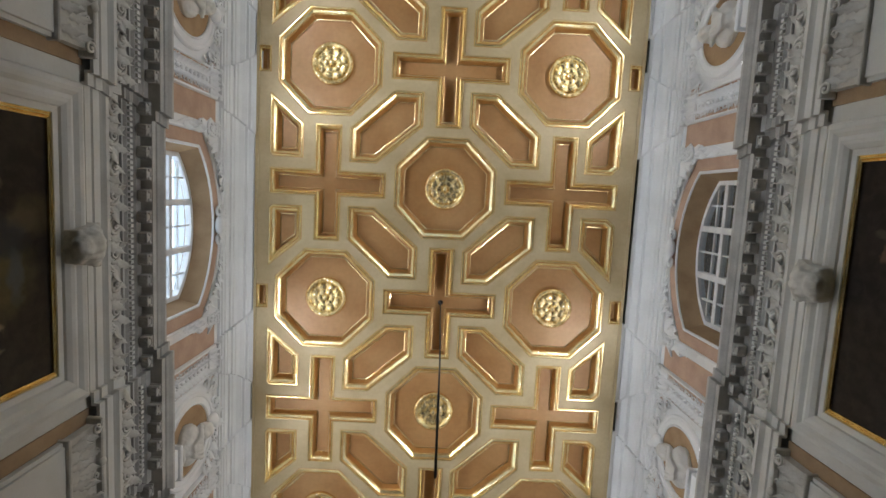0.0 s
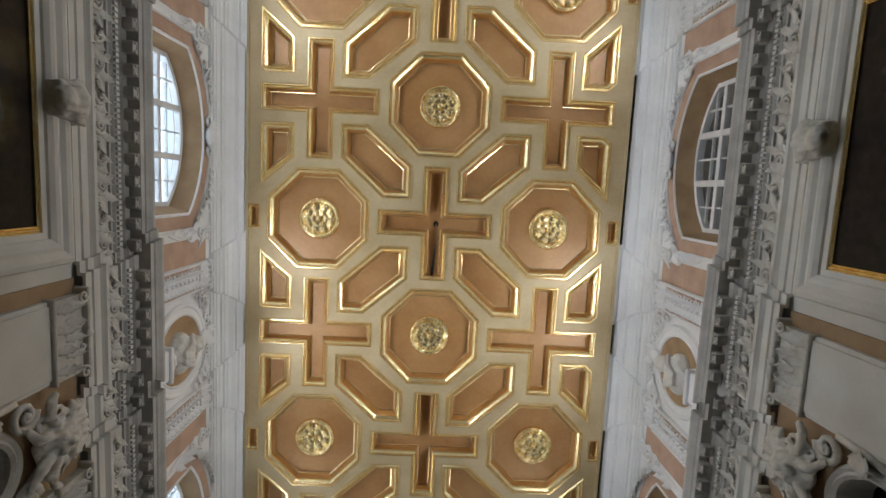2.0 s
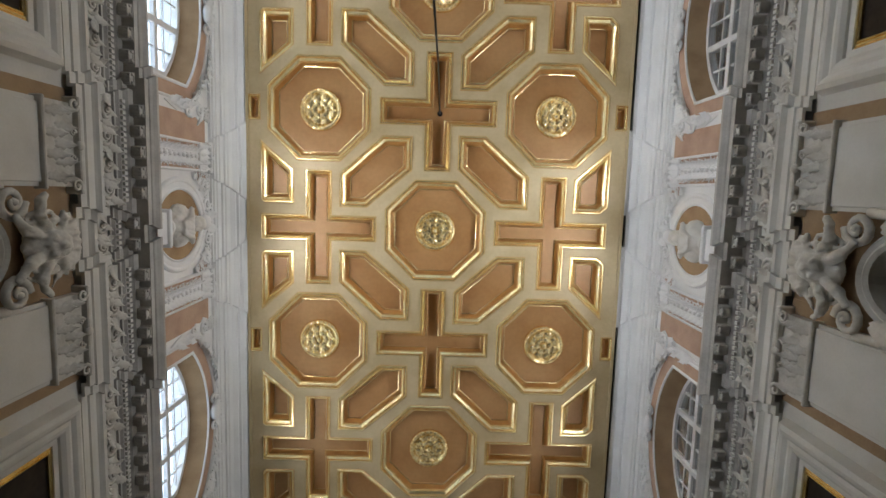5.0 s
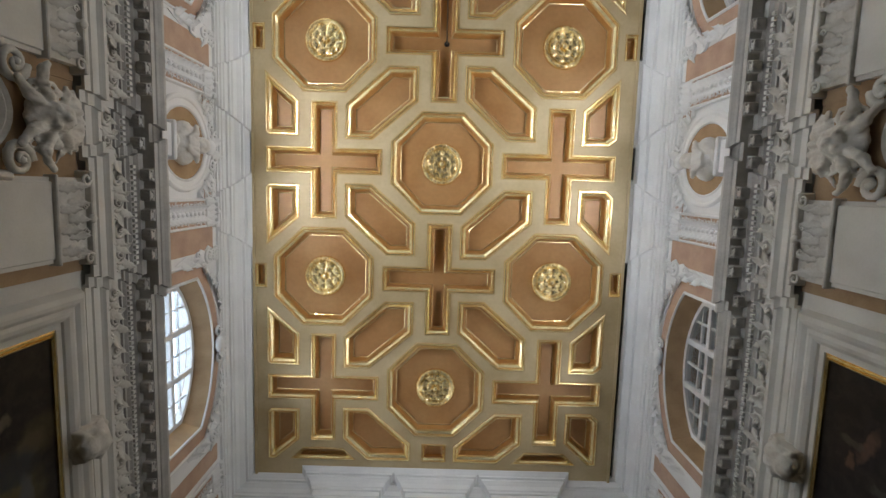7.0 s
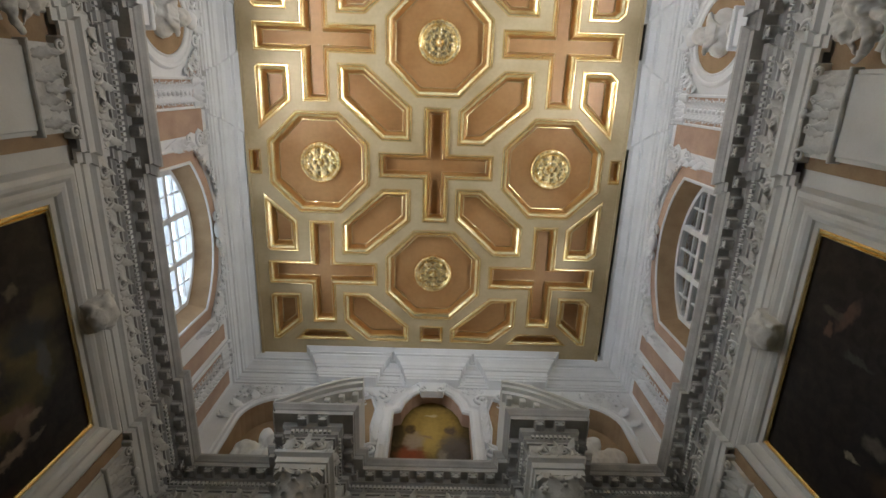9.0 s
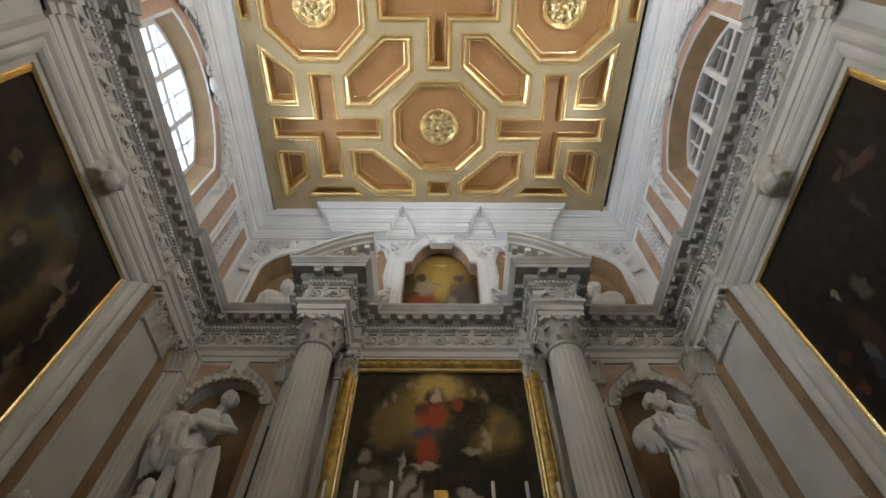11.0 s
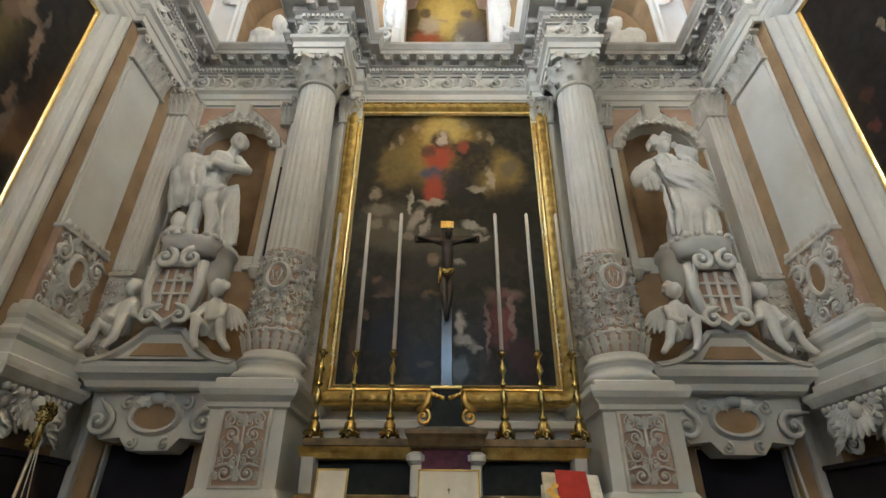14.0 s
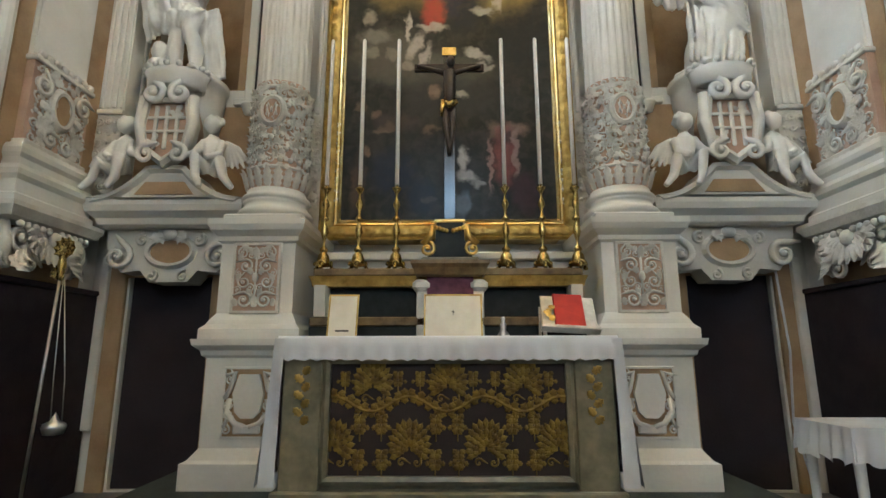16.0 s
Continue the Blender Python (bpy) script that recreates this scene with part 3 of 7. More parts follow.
g.sweep([(3.46 + CXO, YF), (3.46 + CXO, 9.28)], [(0, ZC), (0, ZC - 0.03), (-0.05, ZC - 0.03), (-0.05, ZC + 0.3)])
tagged(g.done("ceiling", [RIB, MOULD, GOLD, PANEL, COFFER]), "gilded coffered ceiling with octagons and crosses on ochre panels", "ceiling", kind="structure")


def rosette():
    r = thing("ceiling_rosette", "round gilded rosette fixed in an octagonal ceiling coffer", "rosette", "rosettes in the ceiling")
    down = Matrix(((1, 0, 0, 0), (0, 0, 1, 0), (0, 1, 0, 0), (0, 0, 0, 1)))
    prof = [(0.0, 0.12), (0.375, 0.12), (0.385, 0.07), (0.375, 0.035), (0.345, 0.015), (0.315, 0.02), (0.3, 0.045), (0.27, 0.075), (0.0, 0.085)]
    Geo().lathe(prof, 40).done("rim", ROSE, r)
    g = Geo()
    for k in range(28):
        a = 2 * math.pi * k / 28
        g.ball((0.345 * math.cos(a), 0.345 * math.sin(a), 0.018), (0.022, 0.022, 0.02), None, 7, 5)
    tagged(g.done("bead_ring", ROSE, r), kind="stuff")
    g = Geo()
    g.leaf(0.13, 0, 0.17, 0, 0.46, 0.05, Matrix.Translation((0, 0, 0.075)) @ down, 0, 2)
    g.ball((0.25, 0, 0.055), (0.03, 0.045, 0.03), None, 8, 5)
    petal = g.done("outer_petal", ROSE, r)
    for k in range(8):
        o = petal if not k else petal.copy()
        if k:
            scene.collection.objects.link(o)
        o.matrix_local = pose(0, 0, 0, 0, 0, 45 * k + 22.5)
    g = Geo().leaf(0.04, 0, 0.13, 0, 0.5, 0.12, Matrix.Translation((0, 0, 0.05)) @ down, 0, 2)
    petal = g.done("inner_petal", ROSE, r)
    for k in range(6):
        o = petal if not k else petal.copy()
        if k:
            scene.collection.objects.link(o)
        o.matrix_local = pose(0, 0, 0, 0, 0, 60 * k)
    g = Geo().lathe([(0.16, 0.08), (0.165, 0.05), (0.15, 0.035), (0.135, 0.045), (0.13, 0.08)], 28)
    g.done("inner_ring", ROSE, r)
    g = Geo().ball((0, 0, 0.01), (0.055, 0.055, 0.05), None, 12, 8)
    for k in range(6):
        a = 2 * math.pi * k / 6
        g.ball((0.05 * math.cos(a), 0.05 * math.sin(a), 0.03), (0.02, 0.02, 0.03), None, 7, 5)
    g.done("boss", ROSE, r)
    return r


first = rosette()
for k, (x, y) in enumerate(rosettes):
    m = pose(x, y, ZC + 0.07)
    if k:
        copy_thing(first, m)
    else:
        first.matrix_basis = m

# ceiling cove: white moulded cornice round the room
COVE = [(-0.19, 10.36), (0.045, 10.36), (0.045, 10.4), (0.075, 10.41), (0.08, 10.46), (0.1, 10.47), (0.1, 10.6), (0.135, 10.6), (0.145, 10.645), (0.17, 10.66), (0.2, 10.74), (0.27, 10.8), (0.27, 10.84),
        (0.315, 10.84), (0.315, 10.88), (0.4, 10.93), (0.4, 10.965), (0.47, 10.965), (0.47, 11.02)]
breaks = [(c + s * 1.06 - 0.3, c + s * 1.06 + 0.3) for c in sorted(MID) for s in (-1, 1)]


def stepped(d):
    lft = [(-W - 0.05, YF)]
    for a, b in breaks:
        lft += [(-W - 0.05, a), (-W - 0.05 + d, a), (-W - 0.05 + d, b), (-W - 0.05, b)]
    lft.append((-W - 0.05, YB))
    bk = []
    for a, b in ((-2.2, -1.16), (-0.47, 0.47), (1.16, 2.2)):
        bk += [(a, YB), (a, YB - 0.17), (b, YB - 0.17), (b, YB)]
    return lft + bk + [(-x, y) for x, y in reversed(lft)]


g = Geo().sweep(stepped(0.05), COVE)
tagged(g.done("ceiling_cornice", LITWHITE), "white moulded plaster cornice under the ceiling", "cornice", kind="structure")

# ---- main entablature with breaks over pilasters and columns ----
COLX, COLY = 1.69, 8.97


def ent_path():
    lft = [(-W, YF)]
    for c in sorted(PIL):
        h = 0.6 if c < 8 else 0.5
        lft += [(-W, c - h - 0.12), (-W + 0.04, c - h - 0.12), (-W + 0.04, c - h), (-W + 0.1, c - h), (-W + 0.1, c + h), (-W + 0.04, c + h),
                (-W + 0.04, c + h + 0.12), (-W, c + h + 0.12)] if c < 8 else [(-W, c - h), (-W + 0.1, c - h), (-W + 0.1, c + h), (-W, c + h)]
    lft.append((-W, YB))
    bk = [(-COLX - 0.42, YB), (-COLX - 0.42, YB - 0.18), (-COLX - 0.29, YB - 0.18), (-COLX - 0.29, 8.71), (-COLX + 0.29, 8.71), (-COLX + 0.29, YB - 0.18), (-COLX + 0.42, YB - 0.18), (-COLX + 0.42, YB)]
    return lft + bk + [(-x, y) for x, y in reversed(bk)] + [(-x, y) for x, y in reversed(lft)]


EP = ent_path()
ent = thing("entablature", "white stucco entablature running round the choir", "entablature", kind="structure")
Geo().sweep(EP, [(0.0, 6.93), (0.035, 6.93), (0.035, 7.02), (0.055, 7.03), (0.055, 7.13), (0.075, 7.15), (0.1, 7.17), (0.1, 7.22), (0.03, 7.22)]).done("architrave", STUCCO, ent)
Geo().sweep(EP, [(0.03, 7.21), (0.03, 7.52)]).done("frieze", STUCCO, ent)
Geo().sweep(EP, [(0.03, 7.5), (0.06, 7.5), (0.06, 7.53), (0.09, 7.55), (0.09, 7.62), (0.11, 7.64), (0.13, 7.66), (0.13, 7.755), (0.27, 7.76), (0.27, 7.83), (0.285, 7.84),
                 (0.3, 7.87), (0.33, 7.91), (0.33, 7.95), (0.0, 7.98)]).done("cornice", SHADEGREY, ent)


def along(path, step, off, edge=0.09):
    """Places at even steps on each stretch of a plan path, moved outward by off; with the way's direction."""
    for i in range(len(path) - 1):
        a, b = Vector(path[i]), Vector(path[i + 1])
        d = b - a
        ln = d.length
        if ln < 0.3:
            continue
        d /= ln
        nrm = Vector((d.y, -d.x))
        k = max(1, round((ln) / step))
        for j in range(k):
            p = a + d * (ln * (j + 0.5) / k) + nrm * off
            yield Matrix(((d.x, -nrm.x, 0, p.x), (d.y, -nrm.y, 0, p.y), (0, 0, 1, 0), (0, 0, 0, 1)))


g = Geo()
g.box(-0.07, 0.07, -0.125, 0.0, 7.668, 7.757, b=0.012)
g.box(-0.08, 0.08, -0.135, 0.0, 7.735, 7.757, b=0.006)
g.leaf(0, 7.675, 0.1, -math.pi / 2, 0.5, 0.3, Matrix.Translation((0, -0.11, 0.05)))
g.leaf(0, 0, 0.12, -math.pi / 2, 0.42, 0.1, Matrix(((1, 0, 0, 0), (0, 0, 1, -0.01), (0, 1, 0, 7.67), (0, 0, 0, 1))))
for e in (-1, 1):
    g.ball((e * 0.05, -0.125, 7.712), (0.024, 0.02, 0.024), None, 8, 5)
mod = g.done("modillion", SHADEGREY, ent)
for k, m in enumerate(along(EP, 0.265, 0.13)):
    o = mod if not k else mod.copy()
    if k:
        scene.collection.objects.link(o)
    o.matrix_local = m
g = Geo()
for m in along(EP, 0.062, 0.09):
    g.box(-0.019, 0.019, -0.032, 0.0, 7.56, 7.615, m)
tagged(g.done("dentil_course", STUCCO, ent), kind="stuff")
g = Geo()
for m in along(EP, 0.05, 0.1):
    g.ball((0, -0.0, 7.655), (0.02, 0.018, 0.018), m, 6, 4)
tagged(g.done("bead_course", STUCCO, ent), kind="stuff")
g = Geo()
for k, m in enumerate(along(EP, 0.34, 0.03)):
    s = 1 if k % 2 else -1
    g.scroll(0.0, 7.365, 0.105, 1.5, s, -s * 0.9, 0.24, m, -0.012, 0.1)
    g.leaf(-0.15, 7.365 - s * 0.05, 0.19, s * 0.6, 0.36, 0.6, m)
    g.leaf(0.08, 7.365 + s * 0.07, 0.16, s * 0.9, 0.38, 0.6, m)
    g.leaf(0.1, 7.33, 0.14, -s * 0.7, 0.38, 0.6, m)
    g.leaf(-0.04, 7.365 + s * 0.08, 0.13, math.pi - s * 0.7, 0.38, 0.6, m)
    g.leaf(-0.02, 7.365 - s * 0.09, 0.12, -s * 0.4, 0.36, 0.6, m)
    g.ball((0.16, -0.02, 7.365 - s * 0.06), (0.034, 0.028, 0.034), m, 7, 5)
tagged(g.done("frieze_scrollwork", CARVED, ent), kind="stuff")


# ---- side walls: pilasters, picture frames, bust niches ----


def relief(g, w, h, xf, cells=(3, 4), seed=1, depth=1.0):
    """Mirrored scrolls, leaves and fruit that fill a panel w by h, about its middle."""
    rnd = random.Random(seed)
    nx, nz = cells
    cw, ch = w / nx, h / nz
    r = min(cw, ch) * 0.46
    for i in range((nx + 1) // 2):
        for j in range(nz):
            x, z = (i + 0.5) * cw - w / 2, (j + 0.5) * ch - h / 2
            t = rnd.choice((1, -1))
            a = rnd.uniform(0, 6.28)
            kind = rnd.random()
            for s in ((1, -1) if abs(x) > 0.01 else (1,)):
                if kind < 0.6:
                    g.scroll(s * x, z, r, 1.3, s * t, a if s > 0 else math.pi - a, 0.24 * depth, xf, 0.0, r * 0.4)
                else:
                    g.ball((s * x, -r * 0.15, z), (r * 0.5, r * 0.4, r * 0.5), xf, 8, 5)
                for q in range(3):
                    b = a + 2.1 * q
                    bb = b if s > 0 else math.pi - b
                    g.leaf(s * x + r * 0.5 * math.cos(bb), z + r * 0.5 * math.sin(bb), r * 0.95, bb + s * 0.5, 0.36, 0.5, xf)
    return g


def capital_leaves(g, hw, z0, z1, xf, front=0.1):
    """A flat composite capital: two tiers of leaves, corner volutes and a moulded abacus."""
    h = z1 - z0
    n = 4
    for tier in range(2):
        for k in range(n + tier):
            x = -hw + 2 * hw * (k + 0.5) / (n + tier)
            g.leaf(x, z0 + tier * h * 0.26, h * 0.46, math.pi / 2, 0.26, 0.55, xf, -front)
    for s in (-1, 1):
        g.scroll(s * hw * 0.98, z0 + h * 0.76, h * 0.17, 1.3, s, math.pi / 2, 0.3, xf, -front - 0.05)
        g.scroll(s * hw * 0.3, z0 + h * 0.76, h * 0.11, 1.2, -s, math.pi / 2, 0.3, xf, -front - 0.03)
    g.ball((0, -front - 0.07, z0 + h * 0.88), (h * 0.12, h * 0.08, h * 0.12), xf, 8, 5)
    g.box(-hw * 1.18, hw * 1.18, -front - 0.07, 0, z0 + h * 0.88, z1, xf, 0.012)
    g.box(-hw, hw, -front, 0, z0 - 0.02, z1, xf)
    g.box(-hw * 1.06, hw * 1.06, -front - 0.025, 0, z0 - 0.05, z0 - 0.015, xf, 0.01)
    return g


def fluted_strip(g, hw, z0, z1, xf, d=0.1, n=6, ribw=0.62):
    g.box(-hw, hw, -d + 0.025, 0, z0, z1, xf)
    w = 2 * hw / n
    for k in range(n):
        x = -hw + w * (k + 0.5)
        g.box(x - w * ribw / 2, x + w * ribw / 2, -d, -d + 0.03, z0 + 0.03, z1 - 0.03, xf, 0.008)
    return g


def pilaster(side, c):
    hw, dp, far = (0.42, 0.1, 0.56) if c < 8 else (0.37, 0.055, 0.68)
    p = thing("wall_pilaster", "white pilaster with a carved lower shaft against the wall", "pilaster", "pilasters of the side walls")
    xf = side_xf(side, W) @ Matrix.Translation((c, 0, 0))
    Geo().box(-hw - 0.16, far, -0.02, 0, 2.0, 6.93, xf).done("backing_strip", BROWN, p, "brown painted strip")
    fluted_strip(Geo(), hw, 4.05, 6.5, xf, dp, 1, 0.9).done("shaft", STUCCO, p)
    g = Geo().box(-hw, hw, -0.1, 0, 3.2, 4.1, xf)
    g.done("lower_shaft", PINK, p, "pink ground of the carved lower shaft")
    g = Geo()
    m = xf @ Matrix.Translation((0, -0.105, 3.64)) @ Matrix.Diagonal((1, 0.62, 1, 1))
    relief(g, 1.9 * hw, 0.8, m, (6, 6), 7, 1.0)
    rnd = random.Random(21)
    for k in range(26):
        u, v, w = rnd.uniform(0.12, hw - 0.1), rnd.uniform(-0.34, 0.34), rnd.uniform(0, 6.28)
        for e in (-1, 1):
            g.leaf(e * u, v, 0.1, w if e > 0 else math.pi - w, 0.42, 0.35, m, -0.02)
    for e in (-1, 1):
        for k in range(7):
            w = math.pi * (k + 0.5) / 7
            g.leaf(e * 0.22, -0.22, 0.12, w, 0.26, 0.4, m, -0.03)
        g.scroll(e * 0.26, 0.2, 0.11, 1.5, e, 1.0, 0.26, m, -0.03, 0.06)
        g.scroll(e * 0.1, -0.28, 0.09, 1.5, -e, 1.0, 0.28, m, -0.03, 0.06)
    g.border(ellipse(0, 0.06, 0.1, 0.15, 20), [(0, 0.02), (0.0, -0.06), (0.03, -0.075), (0.05, -0.05), (0.075, 0.0)], m)
    for k in range(8):
        g.ball((-hw + 2 * hw * (k + 0.5) / 8, -0.02, 0.47), 0.05, m, 6, 4)
        g.ball((-hw + 2 * hw * (k + 0.5) / 8, -0.02, -0.46), 0.055, m, 6, 4)
    g.box(-hw - 0.02, hw + 0.02, -0.05, 0.16, 0.4, 0.45, m, 0.01)
    g.box(-hw - 0.02, hw + 0.02, -0.05, 0.16, -0.44, -0.38, m, 0.01)
    g.done("carved_relief", CARVED, p, "carved stucco scrolls and leaves")
    Geo().prism(ellipse(0, 0.06, 0.1, 0.15, 20), -0.035, 0.0, m).done("oval", BROWN, p, "brown oval field")
    pr = [(0, 2.62), (0.2, 2.62), (0.2, 2.72), (0.16, 2.74), (0.14, 2.86), (0.19, 2.9), (0.19, 2.95), (0.13, 3.0), (0.12, 3.06), (0.15, 3.1), (0.15, 3.15), (0.11, 3.2), (0, 3.2)]
    g = Geo().sweep([(-hw, 0), (-hw, -0.1), (hw, -0.1), (hw, 0)], [(o * 0.6, z) for o, z in pr], xf=xf)
    g.box(-hw, hw, -0.1, 0, 2.62, 3.2, xf)
    g.done("base", STUCCO, p)
    g = Geo()
    capital_leaves(g, hw, 6.5, 6.93, xf, dp + 0.02)
    g.done("capital", CARVED, p)
    if c > 8:
        g = Geo().sweep([(-hw - 0.1, 0), (-hw - 0.1, -0.2), (hw + 0.1, -0.2), (hw + 0.1, 0)], [(0, 2.5), (0.06, 2.52), (0.1, 2.6), (0.1, 2.64), (0, 2.64)], xf=xf)
        g.box(-hw - 0.1, hw + 0.1, -0.2, 0, 2.5, 2.64, xf)
        m = xf @ Matrix.Translation((0, -0.12, 2.3))
        g.ball((0, 0.02, 0.06), (0.4, 0.1, 0.16), m, 16, 8)
        for k in range(13):
            w = math.pi + math.pi * (k + 0.5) / 13
            g.leaf(0.08 * math.cos(w), 0.14, 0.3, w, 0.16, 0.25, m, -0.08)
        for e in (-1, 1):
            g.scroll(e * 0.34, 0.06, 0.14, 1.6, e, 1.5, 0.26, m, -0.06, 0.1)
            g.scroll(e * 0.2, -0.14, 0.1, 1.5, -e, 0.5, 0.28, m, -0.07, 0.06)
            g.scroll(e * 0.42, -0.12, 0.08, 1.4, e, 0.5, 0.3, m, -0.03, 0.05)
            for q in range(5):
                g.leaf(e * (0.12 + 0.07 * q), 0.1 - 0.05 * q, 0.18, -math.pi / 2 + e * (0.9 - 0.35 * q), 0.36, 0.6, m, -0.09)
                g.ball((e * (0.08 + 0.08 * q), -0.12, 0.17), (0.035, 0.03, 0.035), m, 8, 5)
            g.tube([(e * 0.44, 0.0, 0.18), (e * 0.46, -0.05, 0.0), (e * 0.36, -0.02, -0.2)], [0.05, 0.06, 0.03], 8, m)
        g.ball((0, -0.12, 0.1), (0.07, 0.06, 0.08), m, 10, 7)
        g.done("console", CARVED, p, "carved console of shells and scrolls")
    return p


for side in (-1, 1):
    for c in PIL:
        pilaster(side, c)


def wall_painting(side, c, m_canvas):
    fr = thing("wall_painting", "large dark oil painting in a gilt and stucco frame", "painting", "paintings on the side walls")
    z0, z1, h = 2.7, 6.43, 1.235
    xf = side_xf(side, W) @ Matrix.Translation((c, 0, 0))
    loop = rect(-h, h, z0, z1)
    g = Geo().border(loop, [(-0.008, 0.0), (-0.008, -0.03), (0.006, -0.04), (0.014, -0.022), (0.024, -0.034), (0.036, -0.02), (0.06, -0.015), (0.06, 0)], xf)
    g.done("gilt_fillet", BRIGHT, fr, "narrow gilt inner frame")
    g = Geo().border(loop, [(0.06, 0), (0.06, -0.03), (0.12, -0.035), (0.13, -0.06), (0.17, -0.09), (0.21, -0.1), (0.25, -0.09), (0.29, -0.12), (0.33, -0.13), (0.38, -0.11), (0.4, -0.06), (0.42, 0)], xf)
    g.done("stucco_frame", STUCCO, fr, "moulded white stucco frame")
    g = Geo()
    m = xf @ Matrix.Translation((0, -0.1, 6.78))
    g.prism([(-0.17, -0.22), (0.17, -0.22), (0.23, 0.14), (-0.23, 0.14)], -0.1, 0.1, m)
    g.ball((0, -0.08, -0.02), (0.2, 0.15, 0.16), m)
    g.ball((0, -0.12, -0.18), (0.14, 0.1, 0.12), m)
    for s in (-1, 1):
        g.scroll(s * 0.16, 0.02, 0.1, 1.2, s, 1.6, 0.35, m, -0.1)
        g.tube([(s * 0.06, -0.12, 0.08), (s * 0.1, -0.16, -0.06), (s * 0.06, -0.14, -0.24)], [0.04, 0.05, 0.03], 7, m)
    sculpt(g.done("keystone", CARVED, fr, "carved keystone"), 0.018, 0.015, 16, 2)
    cv = Geo().add([(-h, 0, -1.865), (h, 0, -1.865), (h, 0, 1.865), (-h, 0, 1.865)], [(0, 1, 2, 3)]).done("canvas", m_canvas, fr, "darkened canvas")
    cv.matrix_local = xf @ Matrix.Translation((0, -0.008, (z0 + z1) / 2))
    return fr


FLESH, BLUE, OCHRE = (0.3, 0.2, 0.14), (0.03, 0.045, 0.08), (0.17, 0.11, 0.045)
HALO = [(0.18, 0.7, 0.53, 0.97, (0.15, 0.115, 0.04), 0.9), (0.25, 0.54, 0.24, 0.87, (0.02, 0.018, 0.016), 0.97), (0.02, 0.88, 0.14, 0.22, (0.05, 0.04, 0.03), 0.97),
         (0.03, 0.88, 0.06, 0.1, (0.2, 0.15, 0.1), 0.9), (-0.28, 1.56, 0.14, 0.18, (0.12, 0.09, 0.065), 0.85), (-0.33, 1.7, 0.22, 0.31, (0.06, 0.045, 0.02), 0.7),
         (-0.12, 1.34, 0.19, 0.31, (0.03, 0.032, 0.036), 0.9), (0.2, 1.47, 0.26, 0.1, (0.08, 0.085, 0.085), 0.8), (0.55, 1.03, 0.1, 0.22, (0.17, 0.1, 0.07), 0.9),
         (0.63, 1.21, 0.06, 0.12, (0.26, 0.18, 0.12), 0.9), (0.67, 1.07, 0.19, 0.07, (0.22, 0.15, 0.1), 0.85)]
CHERUBS = [(0.85, 0.9, 0.07, 0.18, (0.28, 0.19, 0.13), 0.9), (0.92, 0.68, 0.03, 0.2, (0.2, 0.14, 0.1), 0.85), (0.48, 0.97, 0.05, 0.16, (0.16, 0.1, 0.07), 0.8),
         (0.85, 1.19, 0.04, 0.12, (0.16, 0.13, 0.1), 0.75), (0.88, 0.24, 0.06, 0.12, (0.18, 0.12, 0.08), 0.85), (1.1, -0.01, 0.19, 0.27, (0.14, 0.075, 0.035), 0.85),
         (0.95, -0.04, 0.07, 0.27, (0.15, 0.11, 0.08), 0.8), (1.18, 0.23, 0.17, 0.31, (0.05, 0.025, 0.015), 0.8), (-0.62, 1.28, 0.07, 0.1, (0.13, 0.1, 0.07), 0.8),
         (1.24, 0.68, 0.14, 0.2, (0.05, 0.02, 0.012), 0.75)]
PWEST = painting_mat("west_canvas", (0.012, 0.009, 0.007), HALO + CHERUBS, 1.4, 0.45)
CROWD_E = [(-0.59, 1.31, 0.22, 0.07, (0.11, 0.06, 0.045), 0.85, -0.5), (-0.55, 1.48, 0.04, 0.16, (0.07, 0.055, 0.045), 0.8), (-0.38, 1.49, 0.09, 0.05, (0.13, 0.07, 0.05), 0.8),
         (-0.25, 1.08, 0.04, 0.18, (0.06, 0.055, 0.05), 0.75), (0.61, 0.84, 0.03, 0.11, (0.3, 0.25, 0.18), 0.9), (0.36, 0.64, 0.08, 0.16, (0.12, 0.1, 0.08), 0.85),
         (0.74, 0.23, 0.06, 0.14, (0.12, 0.12, 0.13), 0.85), (0.64, 0.35, 0.12, 0.31, (0.06, 0.035, 0.02), 0.8), (1.11, 0.1, 0.05, 0.06, (0.14, 0.04, 0.03), 0.85),
         (1.03, 0.42, 0.08, 0.12, (0.08, 0.03, 0.02), 0.8), (0.8, 0.01, 0.09, 0.27, (0.05, 0.05, 0.06), 0.8)]
PEAST = painting_mat("east_canvas", (0.011, 0.008, 0.007), CROWD_E, 1.4, 0.45)
for side, pm in ((-1, PWEST), (1, PEAST)):
    for c in BAYS:
        wall_painting(side, c, pm)


def human(g, xf, parts):
    """Rounded limbs of a plain statue: tubes through points with radii."""
    for pts, rad in parts:
        g.tube(pts, rad, 10, xf)


BUSTS = {}


